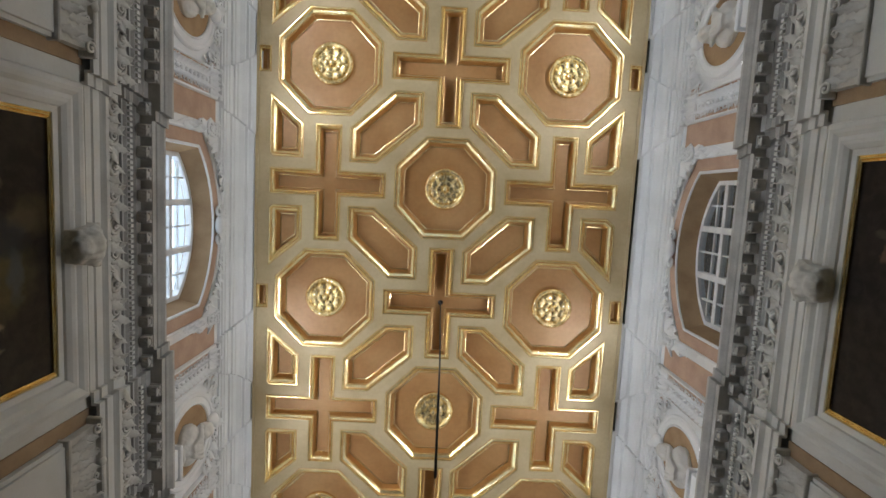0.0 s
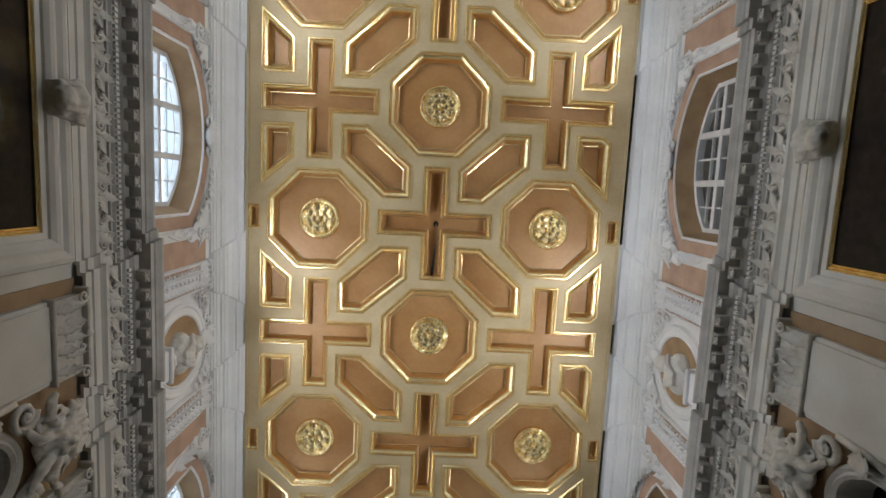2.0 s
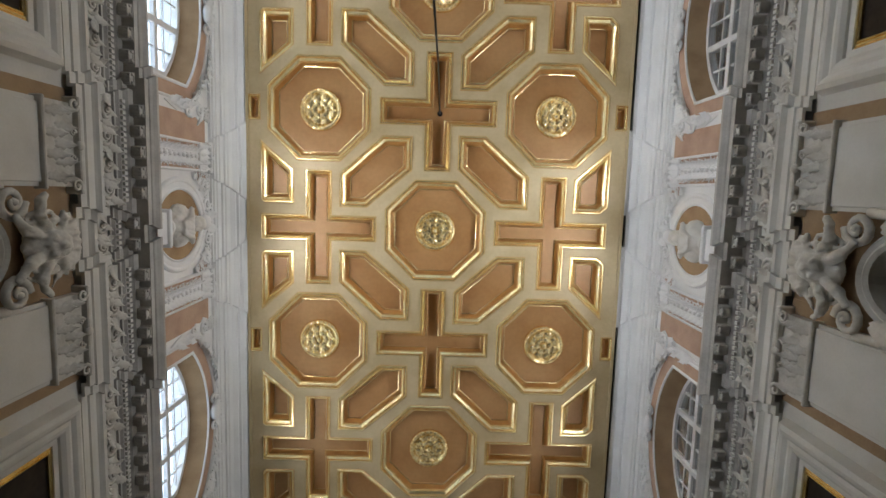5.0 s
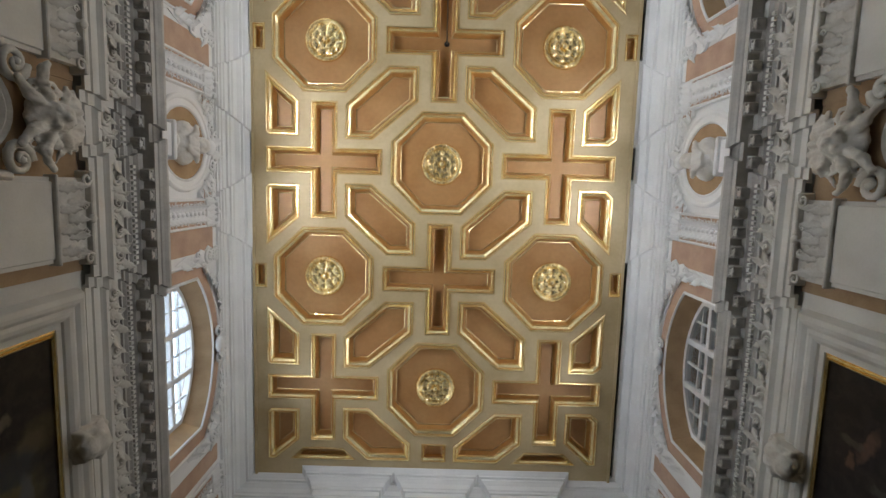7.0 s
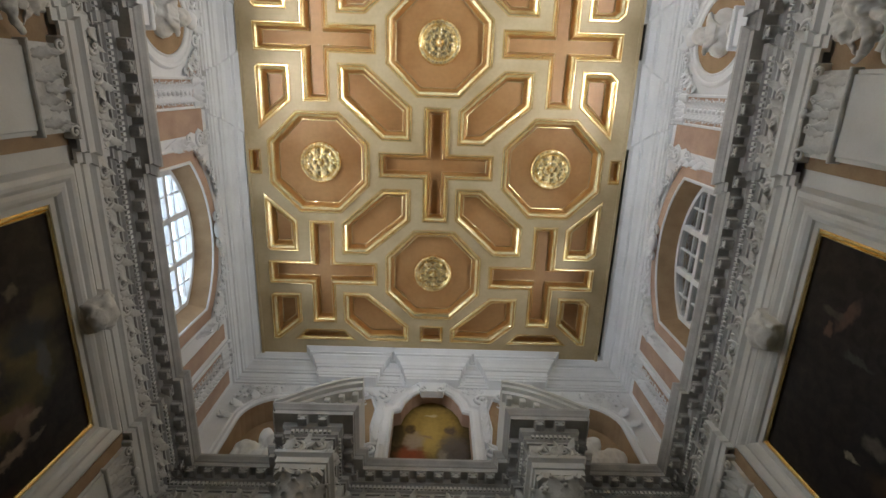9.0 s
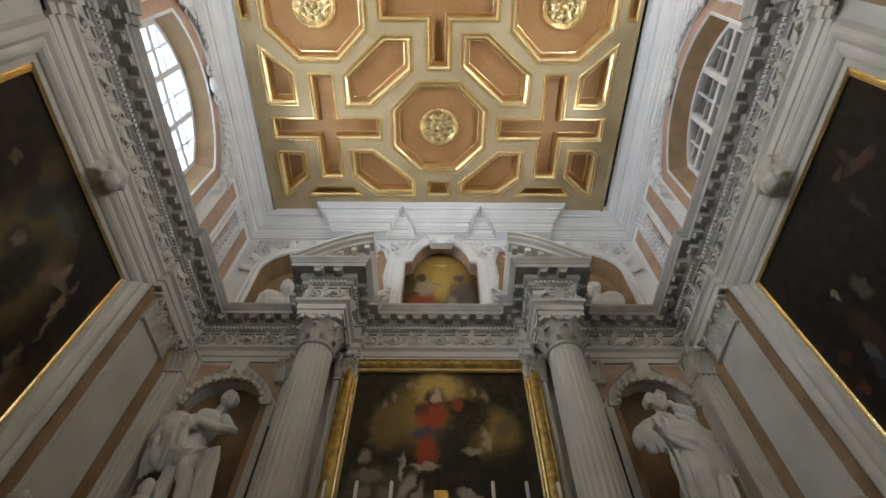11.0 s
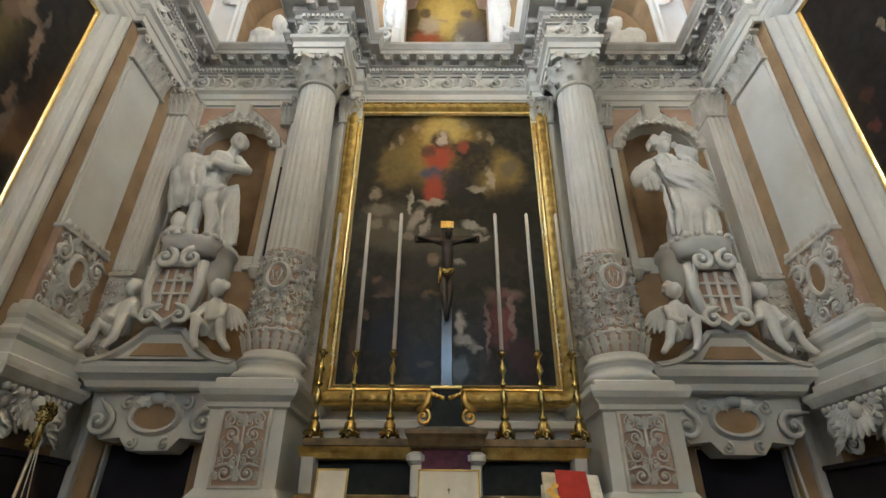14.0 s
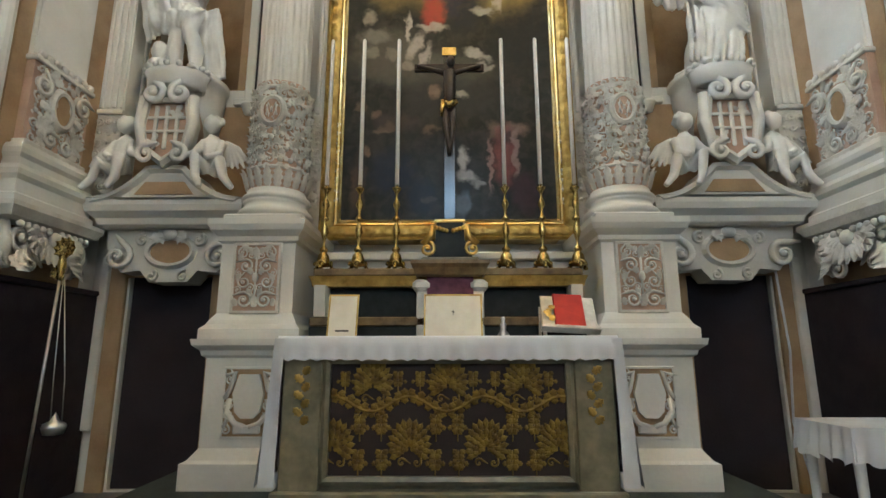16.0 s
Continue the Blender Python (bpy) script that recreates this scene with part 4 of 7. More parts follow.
def bust(name, m, s, label, group):
    if name in BUSTS:
        o = BUSTS[name].copy()
        scene.collection.objects.link(o)
        CARVING.append((o, 0.012, 14))
        o.matrix_world = m
        return o
    g = Geo()
    g.lathe([(0, -0.5), (0.16, -0.5), (0.16, -0.46), (0.1, -0.43), (0.08, -0.3), (0.12, -0.26)], 14, Matrix.Scale(s, 4))
    x = Matrix.Scale(s, 4)
    g.ball((0, 0, -0.08), (0.3, 0.17, 0.22), x, 14, 8)
    g.ball((0, -0.02, -0.2), (0.2, 0.14, 0.14), x)
    g.tube([(0, 0, 0.05), (0, -0.02, 0.22)], [0.1, 0.085], 10, x)
    g.ball((0, -0.03, 0.34), (0.12, 0.14, 0.165), x, 14, 9)
    g.ball((0, -0.04, 0.24), (0.09, 0.12, 0.1), x)
    for q in range(5):
        g.tube([((-0.24 + 0.12 * q) * s, -0.12 * s, 0.06 * s), ((-0.12 + 0.07 * q) * s, -0.2 * s, -0.1 * s), ((-0.05 + 0.03 * q) * s, -0.16 * s, -0.26 * s)], [0.03 * s, 0.045 * s, 0.03 * s], 6)
    o = tagged(g.done(name, STATUE), label, "bust", group)
    sculpt(o, 0.016, 0.012, 14)
    BUSTS[name] = o
    o.matrix_world = m
    return o


def bust_niche(side, c):
    n = thing("bust_surround", "carved stucco surround with volutes about a round bust niche", "stucco surround", "bust surrounds of the side walls")
    xf = side_xf(side, W) @ Matrix.Translation((c, 0, 0))
    g = Geo().border(ellipse(0, 5.5, 0.34, 0.46, 32), [(0, 0.0), (0, -0.06), (0.03, -0.09), (0.06, -0.07), (0.09, -0.1), (0.13, -0.05), (0.14, 0)], xf)
    g.done("round_frame", CARVED, n)
    g = Geo()
    m = xf @ Matrix.Translation((0, -0.08, 6.42))
    g.ball((0, -0.08, 0.05), (0.15, 0.15, 0.19), m, 12, 8)
    g.ball((0, -0.2, 0.02), (0.045, 0.06, 0.06), m)
    for s in (-1, 1):
        g.ball((s * 0.06, -0.18, 0.09), (0.04, 0.04, 0.03), m)
        g.ball((s * 0.07, -0.14, -0.05), (0.07, 0.08, 0.06), m)
        g.scroll(s * 0.24, 0.1, 0.12, 1.4, s, 0.5, 0.3, m, -0.02, 0.08)
        g.scroll(s * 0.22, -0.16, 0.1, 1.3, -s, 0.5, 0.3, m, -0.02, 0.08)
    g.ball((0, -0.02, 0.0), (0.24, 0.1, 0.24), m, 12, 8)
    for q in range(9):
        a = math.pi * q / 8
        g.tube([(0.1 * math.cos(a), -0.06, 0.18 + 0.05 * math.sin(a)), (0.24 * math.cos(a), -0.07, 0.24 + 0.16 * math.sin(a)), (0.32 * math.cos(a), -0.03, 0.26 + 0.22 * math.sin(a))], [0.03, 0.05, 0.03], 7, m)
    for t in (-1, 1):
        g.tube([(t * 0.16, -0.08, 0.0), (t * 0.3, -0.1, -0.12), (t * 0.42, -0.08, -0.08), (t * 0.5, -0.06, 0.02)], [0.05, 0.06, 0.05, 0.03], 7, m)
        g.tube([(t * 0.1, -0.1, -0.12), (t * 0.16, -0.12, -0.3), (t * 0.3, -0.1, -0.42)], [0.05, 0.06, 0.03], 7, m)
    sculpt(g.done("mask", CARVED, n, "carved shell and head keystone"), 0.017, 0.02, 16, 2)
    for s in (-1, 1):
        g = Geo()
        m2 = xf @ Matrix.Translation((s * 0.42, -0.07, 6.05))
        g.scroll(0, 0, 0.16, 1.6, s, math.pi / 2, 0.3, m2, -0.04)
        g.tube([(s * 0.0, 0, 0.16), (s * -0.12, 0, 0.1), (s * -0.22, 0, 0.24)], [0.05, 0.05, 0.03], 6, m2)
        g.tube([(s * 0.14, 0, -0.05), (s * 0.12, 0, -0.4), (s * 0.05, 0, -0.7)], [0.05, 0.045, 0.03], 6, m2)
        g.leaf(0.0, -0.2, 0.4, -math.pi / 2 + s * 0.2, 0.25, 0.4, m2)
        g.done("volute", CARVED, n)
    m = xf @ Matrix.Translation((0, 0.14, 5.42))
    bust("portrait_bust", m, 0.7, "white marble bust in a round wall niche", "busts in the lower niches")
    return n


for side in (-1, 1):
    for c in MID:
        bust_niche(side, c)

# brown grounds between the pilasters
for side in (-1, 1):
    for c in MID:
        xf = side_xf(side, W) @ Matrix.Translation((c, 0, 0))
        g = Geo().sheet(rect(-0.42, 0.42, 3.0, 6.93), [ellipse(0, 5.5, 0.36, 0.48, 32)], 0.01, xf @ Matrix.Translation((0, -0.01, 0)))
        tagged(g.done("wall_panel", BROWN), "brown plaster wall panel between pilasters", "wall panel", "brown wall panels", kind="structure")

# ---- attic: windows and stucco ----
TUBE = glow_mat("lamp_glass", (1.0, 0.98, 0.95), 6.0)



def attic_window(side, c):
    w = thing("attic_window", "arched white timber window with small panes" if side > 0 else "arched white timber window bright with daylight", "window", "attic windows", kind="structure")
    xf = side_xf(side, W + 0.05 + 0.32) @ Matrix.Translation((c, 0, 0))
    loop = arched(0, 1.15, 8.05, 9.56, 10.04)
    g = Geo().border(loop, [(-0.07, -0.05), (-0.07, 0.05), (0.0, 0.05), (0.0, -0.05), (-0.07, -0.05)], xf)
    fr = g.done("window_frame", WHITEPAINT, w)
    top = lambda y: 9.56 + 0.48 * (1 - (y / 1.15) ** 2)
    for y in (-0.38, 0.38):
        Geo().box(y - 0.05, y + 0.05, -0.05, 0.05, 8.1, top(y) - 0.03, xf, 0.01).done("mullion", WHITEPAINT, w)
    Geo().box(-1.12, 1.12, -0.045, 0.045, 9.3, 9.39, xf, 0.01).done("transom", WHITEPAINT, w)
    for y in (-0.76, 0.0, 0.76):
        Geo().box(y - 0.014, y + 0.014, -0.02, 0.02, 8.1, top(y) - 0.04, xf).done("glazing_bar", WHITEPAINT, fr)
    for z in (8.45, 8.75, 9.04, 9.6):
        Geo().box(-1.1, 1.1, -0.018, 0.018, z - 0.014, z + 0.014, xf).done("glazing_bar", WHITEPAINT, fr)
    pane = Geo().prism(loop, -0.004, 0.004, xf).done("pane", GLASS, fr)
    pane.visible_shadow = False
    return w


for side in (-1, 1):
    for c in BAYS:
        attic_window(side, c)
        xf = side_xf(side, W + 0.05) @ Matrix.Translation((c, 0, 0))
        s = thing("window_surround", "stucco surround with a shell and foliage about an attic window", "stucco surround", "window surrounds")
        loop = arched(0, 1.24, 8.02, 9.62, 10.12)
        Geo().border(loop, [(0.0, 0.0), (0.0, -0.02), (0.02, -0.03), (0.04, -0.02), (0.05, 0)], xf).done("bead", LITWHITE, s)
        Geo().border(loop, [(0.05, 0), (0.05, -0.012), (0.24, -0.012), (0.24, 0)], xf).done("brown_band", PINK, s, "pinkish brown band")
        Geo().border(loop, [(0.24, 0), (0.24, -0.03), (0.26, -0.045), (0.28, -0.035), (0.29, 0)], xf).done("outer_moulding", LITWHITE, s)
        g = Geo()
        m = xf @ Matrix.Translation((0, -0.05, 10.3))
        for q in range(9):
            a = math.pi * q / 8
            g.leaf(0.05 * math.cos(a), -0.08, 0.22, a, 0.22, 0.35, m, -0.02)
        for t in (-1, 1):
            g.scroll(t * 0.26, -0.05, 0.11, 1.3, t, 1.5, 0.3, m, 0, 0.08)
            g.scroll(t * 0.16, 0.06, 0.09, 1.2, -t, 1.5, 0.3, m, 0)
        g.ball((0, -0.03, -0.06), (0.17, 0.07, 0.1), m)
        g.done("shell", LITWHITE, s, "white stucco shell cartouche")
        g = Geo()
        rnd = random.Random(3)
        for t in (-1, 1):
            for q in range(8):
                u = (q + 0.5) / 8
                x, z = t * (0.42 + 1.0 * u), 10.42 - 0.62 * u * u
                a = -t * 0.9 * u + (0 if t > 0 else math.pi)
                g.leaf(x, z, 0.17, a + 0.7, 0.36, 0.6, xf, -0.02)
                g.leaf(x, z - 0.02, 0.15, a - 0.7, 0.36, 0.6, xf, -0.02)
                g.ball((x + t * 0.06, -0.04, z), (0.035, 0.03, 0.035), xf, 7, 5)
                if q % 2:
                    g.scroll(x, z + 0.05, 0.065, 1.4, t, rnd.uniform(0, 6), 0.28, xf, -0.02, 0.05)
            # shouldered ear with hanging foliage
            g.scroll(t * 1.6, 9.98, 0.12, 1.5, t, 0.3, 0.26, xf, -0.03, 0.1)
            g.scroll(t * 1.62, 9.62, 0.085, 1.4, -t, 0.3, 0.28, xf, -0.03, 0.06)
            for q in range(5):
                g.leaf(t * 1.57, 9.1 + 0.1 * q, 0.17, math.pi / 2 + t * (0.7 - 0.45 * (q % 3)), 0.36, 0.7, xf, -0.03)
        for t in (-1, 1):
            edge = [(t * 1.5, 8.0), (t * 1.5, 10.1), (t * 1.7, 10.15), (t * 1.76, 10.02), (t * 1.68, 9.9), (t * 1.72, 9.75), (t * 1.64, 9.62), (t * 1.6, 9.45), (t * 1.66, 9.3), (t * 1.61, 9.12), (t * 1.55, 8.95), (t * 1.6, 8.75), (t * 1.6, 8.0)]
            g.prism(edge, -0.022, 0, xf)
        for t in (-1, 1):
            relief(g, 0.26, 0.5, xf @ Matrix.Translation((t * 1.6, -0.03, 10.2)), (3, 5), 17, 1.5)
            relief(g, 0.6, 0.16, xf @ Matrix.Translation((t * 0.95, -0.03, 10.4)), (8, 2), 18, 1.5)
        tagged(g.done("foliage", LITWHITE, s), kind="stuff")


def medallion(side, c):
    xf = side_xf(side, W + 0.05) @ Matrix.Translation((c, 0, 0))
    t = thing("attic_medallion", "round stucco medallion with a bust on a brown ground", "medallion", "attic medallions")
    Geo().prism(ellipse(0, 9.3, 0.56, 0.68, 40), -0.01, 0.0, xf).done("ground", BROWN, t, "brown plaster ground")
    g = Geo().border(ellipse(0, 9.3, 0.53, 0.65, 44), [(0, 0), (0, -0.03), (0.02, -0.045), (0.04, -0.025), (0.12, -0.025), (0.14, -0.045), (0.17, -0.05), (0.19, -0.03), (0.2, 0)], xf)
    g.done("round_frame", LITWHITE, t)
    g = Geo()
    for s in (-1, 1):
        for q in range(4):
            a = math.pi / 2 - s * (0.55 + 0.16 * q)
            g.leaf(0.82 * math.cos(a), 9.3 + 0.98 * math.sin(a), 0.18, a - s * 1.1, 0.38, 0.6, xf, -0.02)
            g.scroll(0.86 * math.cos(a), 9.3 + 1.02 * math.sin(a), 0.06, 1.3, s, a, 0.3, xf, -0.02, 0.04)
        g.scroll(s * 0.62, 10.12, 0.11, 1.5, s, 1.0, 0.24, xf, -0.02, 0.1)
        g.scroll(s * 0.3, 10.16, 0.12, 1.4, s, 1.0, 0.26, xf, -0.03, 0.1)
        g.scroll(s * 0.16, 10.28, 0.09, 1.3, -s, 1.0, 0.28, xf, -0.03)
        for q in range(4):
            g.leaf(s * (0.72 + 0.02 * q), 8.62 - 0.1 * q, 0.14, -math.pi / 2 + s * (0.5 - 0.3 * q), 0.36, 0.6, xf, -0.02)
        g.leaf(s * 0.05, 10.1, 0.22, math.pi / 2 - s * 0.5, 0.4, 0.6, xf, -0.05)
    g.ball((0, -0.06, 10.05), (0.13, 0.09, 0.16), xf)
    for e in (-1, 1):
        Geo().prism([(e * x, z) for x, z in ((0.52, 10.2), (0.8, 10.3), (0.82, 9.95), (0.74, 9.85))], -0.008, 0.0, xf).done("spandrel", PINK, t, "pink plaster spandrel")
        relief(g, 0.34, 0.42, xf @ Matrix.Translation((e * 0.66, -0.02, 10.12)), (4, 5), 15, 1.5)
        relief(g, 0.26, 0.36, xf @ Matrix.Translation((e * 0.72, -0.02, 8.42)), (3, 4), 16, 1.5)
    tagged(g.done("crest", LITWHITE, t), kind="stuff")
    for s in (-1, 1):
        m = xf @ Matrix.Translation((s * 1.06, 0, 9.2))
        st = thing("attic_pilaster", "white carved stucco pilaster strip of the attic", "pilaster", "attic pilasters")
        Geo().box(-0.24, 0.24, -0.05, 0, -1.22, 1.16, m, 0.01).done("strip", LITWHITE, st)
        Geo().box(-0.195, 0.195, -0.056, -0.04, -1.15, 0.7, m).done("ground", PINK, st, "pink plaster ground")
        g = Geo()
        relief(g, 0.36, 1.5, m @ Matrix.Translation((0, -0.06, -0.1)), (4, 14), 11, 1.2)
        for e in (-1, 1):
            g.box(e * 0.215 - 0.018, e * 0.215 + 0.018, -0.075, -0.04, -1.15, 0.72, m, 0.008)
        for q in range(13):
            for e in (-1, 1):
                g.leaf(e * 0.03, -1.05 + 0.13 * q, 0.16, math.pi / 2 - e * 0.75, 0.34, 0.7, m, -0.05)
            g.ball((0, -0.07, -1.0 + 0.13 * q), (0.04, 0.035, 0.045), m, 7, 5)
        tagged(g.done("carved_relief", LITWHITE, st), kind="stuff")
        g = Geo()
        capital_leaves(g, 0.22, 0.72, 1.04, m, 0.06)
        g.done("capital", LITWHITE, st)
        m = xf @ Matrix.Translation((s * 1.5, 0, 9.1))
        gp = Geo().box(-0.2, 0.2, -0.008, 0, -1.1, 1.12, m)
        tagged(gp.done("brown_panel", PINK), "narrow pinkish brown plaster panel", "wall panel", "attic wall panels")
        # the heads at -4.45 and 3.89 are added to even out the row
        sp = thing("attic_floodlight", "small white floodlight standing on the cornice", "floodlight", "floodlights on the cornice")
        m = xf @ Matrix.Translation((s * 0.8, -0.34, 7.975))
        Geo().box(-0.05, 0.05, -0.03, 0.03, 0.0, 0.02, m, 0.004).done("foot", IRON, sp)
        Geo().box(-0.02, 0.02, -0.015, 0.015, 0.015, 0.1, m, 0.004).done("stem", IRON, sp)
        Geo().box(-0.025, 0.025, -0.02, 0.02, 0.1, 0.2, m, 0.006).done("lamp_head", TUBE, sp, "glowing white lamp head")
    m = xf @ Matrix.Translation((0, -0.06, 9.26))
    bust("attic_bust", m, 1.12, "white marble bust set before a brown medallion", "busts in the attic medallions")
    pl = Geo().box(-0.22, 0.22, -0.2, 0.0, 7.97, 8.6, xf, 0.01)
    pl.box(-0.27, 0.27, -0.24, 0.0, 8.6, 8.66, xf, 0.012)
    pl.box(-0.24, 0.24, -0.22, 0.0, 8.66, 8.71, xf, 0.012)
    tagged(pl.done("bust_plinth", LITWHITE), "white stucco plinth under a bust", "plinth", "plinths of the attic busts")


for side in (-1, 1):
    for c in MID:
        medallion(side, c)

# attic strips between the last windows and the altar wall
for side in (-1, 1):
    xf = side_xf(side, W + 0.05)
    for y, h in ((8.43, 0.15), (9.4, 0.14)):
        gp = Geo().box(y - h, y + h, -0.008, 0, 8.0, 10.22, xf)
        tagged(gp.done("brown_panel", PINK), "narrow pinkish brown plaster panel", "wall panel", "attic wall panels")
    m = xf @ Matrix.Translation((8.92, 0, 9.2))
    st = thing("attic_pilaster", "white carved stucco pilaster strip of the attic", "pilaster", "attic pilasters")
    Geo().box(-0.25, 0.25, -0.05, 0, -1.22, 1.16, m, 0.01).done("strip", LITWHITE, st)
    Geo().box(-0.2, 0.2, -0.056, -0.04, -1.15, 0.7, m).done("ground", PINK, st, "pink plaster ground")
    g = Geo()
    relief(g, 0.36, 1.5, m @ Matrix.Translation((0, -0.06, -0.1)), (4, 14), 11, 1.2)
    for q in range(13):
        for e in (-1, 1):
            g.leaf(e * 0.03, -1.05 + 0.13 * q, 0.16, math.pi / 2 - e * 0.75, 0.34, 0.7, m, -0.05)
        g.ball((0, -0.07, -1.0 + 0.13 * q), (0.04, 0.035, 0.045), m, 7, 5)
    tagged(g.done("carved_relief", LITWHITE, st), kind="stuff")
    g = Geo()
    capital_leaves(g, 0.22, 0.72, 1.04, m, 0.06)
    g.done("capital", LITWHITE, st)

# attic of the altar wall
SKYLIGHT = [(0, 0.45, 0.6, 0.75, (0.42, 0.28, 0.07), 0.97), (0.0, 0.1, 0.2, 0.6, (0.5, 0.35, 0.1), 0.8), (-0.34, -0.45, 0.3, 0.36, (0.3, 0.07, 0.03), 0.95), (-0.3, 0.0, 0.2, 0.26, (0.36, 0.29, 0.22), 0.9), (-0.38, 0.3, 0.12, 0.13, (0.07, 0.045, 0.025), 0.95),
            (-0.6, 0.2, 0.14, 0.3, (0.06, 0.045, 0.02), 0.9), (-0.08, 0.12, 0.14, 0.05, (0.3, 0.2, 0.12), 0.85, 0.4), (0.4, -0.25, 0.3, 0.5, (0.13, 0.11, 0.1), 0.95), (0.36, 0.3, 0.13, 0.14, (0.1, 0.07, 0.06), 0.95), (0.2, -0.5, 0.1, 0.3, (0.34, 0.3, 0.24), 0.8), (0.0, 0.72, 0.14, 0.05, (0.62, 0.52, 0.34), 0.85)]
PLUN = painting_mat("lunette_canvas", (0.05, 0.035, 0.015), SKYLIGHT, 1.3)
lun = thing("lunette_painting", "small arched painting in gold tones above the altar", "painting")
cv = Geo().prism([(x, z - 9.1) for x, z in LUN], -0.004, 0.004).done("canvas", PLUN, lun)
cv.matrix_local = Matrix.Translation((0, YB + 0.26, 9.1))
g = Geo().border(LUN, [(0, 0), (0, -0.05), (0.04, -0.08), (0.09, -0.06), (0.16, -0.06), (0.2, -0.09), (0.24, 0)], back_xf(YB))
m = back_xf(YB)
for s in (-1, 1):
    g.scroll(s * 0.95, 9.9, 0.16, 1.4, s, 1.2, 0.28, m, -0.05, 0.12)
    g.scroll(s * 1.0, 8.45, 0.15, 1.4, -s, 1.2, 0.28, m, -0.05, 0.12)
    g.scroll(s * 0.25, 10.42, 0.12, 1.3, s, 1.2, 0.3, m, -0.08)
    for q in range(5):
        g.leaf(s * 0.9, 8.7 + 0.22 * q, 0.24, math.pi / 2 - s * 0.4, 0.3, 0.4, m, -0.05)
    for q in range(4):
        g.leaf(s * (0.1 + 0.15 * q), 10.4, 0.22, math.pi / 2 - s * 0.5, 0.35, 0.5, m, -0.05)
g.done("stucco_frame", LITWHITE, lun, "white stucco frame with scrolls")
for s in (-1, 1):
    a = thing("arched_recess_frame", "white stucco frame of a shallow arched recess", "stucco frame", "recess frames of the altar attic")
    g = Geo().border(arched(s * 2.75, 0.66, 8.05, 9.3, 9.86), [(0, 0), (0, -0.05), (0.04, -0.07), (0.1, -0.05), (0.13, -0.07), (0.16, 0)], back_xf(YB))
    for q in range(8):
        u = math.pi * q / 7
        g.leaf(s * 2.75 + 0.8 * math.cos(u), 9.3 + 0.62 * math.sin(u), 0.24, u, 0.34, 0.5, back_xf(YB), -0.03)
        g.scroll(s * 2.75 + 0.98 * math.cos(u), 9.35 + 0.8 * math.sin(u), 0.09, 1.3, 1, u, 0.28, back_xf(YB), -0.03)
    g.done("moulding", LITWHITE, a)
    g = Geo()
    g.ball((s * 2.75, YB + 0.1, 8.3), (0.5, 0.18, 0.34))
    g.ball((s * 2.55, YB + 0.02, 8.55), (0.26, 0.2, 0.22))
    g.ball((s * 3.0, YB + 0.02, 8.45), (0.24, 0.18, 0.2))
    g.ball((s * 2.75, YB - 0.02, 8.75), (0.13, 0.14, 0.16))
    for q in range(8):
        g.tube([(s * 2.75 - 0.4 + 0.1 * q, YB - 0.02, 8.5), (s * 2.75 - 0.35 + 0.1 * q, YB - 0.08, 8.3), (s * 2.75 - 0.4 + 0.1 * q, YB - 0.04, 8.05)], [0.04, 0.06, 0.04], 6)
    sculpt(tagged(g.done("reclining_figure", STATUE), "white stucco reclining figure in an arched recess", "statue", "attic figures"), 0.025, 0.03, 9)
for s in (-1, 1):
    at = thing("attic_relief", "white stucco foliage and shells over the pediment", "stucco relief", "reliefs of the altar attic")
    for x, z, w, h, cells, sd in ((1.72, 9.55, 1.0, 1.2, (6, 7), 3), (3.3, 10.08, 0.9, 0.5, (6, 3), 5), (0.78, 10.3, 0.5, 0.35, (4, 2), 9)):
        g = Geo()
        relief(g, w, h, back_xf(YB - 0.01) @ Matrix.Translation((s * x, 0, z)), cells, sd)
        g.done("foliage", LITWHITE, at)
for s in (-1, 1):
    vf = thing("volute_field", "brown plaster field in a white volute frame beside the lunette", "stucco frame", "volute fields")
    lp = [(s * x, z) for x, z in ((1.0, 8.5), (1.12, 8.3), (1.22, 8.7), (1.3, 9.3), (1.36, 9.85), (1.16, 9.95), (1.05, 9.6), (1.08, 9.1))]
    Geo().prism(lp, -0.012, 0, back_xf(YB)).done("brown_field", BROWN, vf, "brown plaster field")
    g = Geo().border(lp, [(0, 0), (0, -0.03), (0.025, -0.05), (0.05, -0.03), (0.06, 0)], back_xf(YB))
    g.scroll(s * 1.3, 10.0, 0.14, 1.5, -s, 0.4, 0.28, back_xf(YB), -0.05, 0.08)
    g.done("volute_frame", LITWHITE, vf)
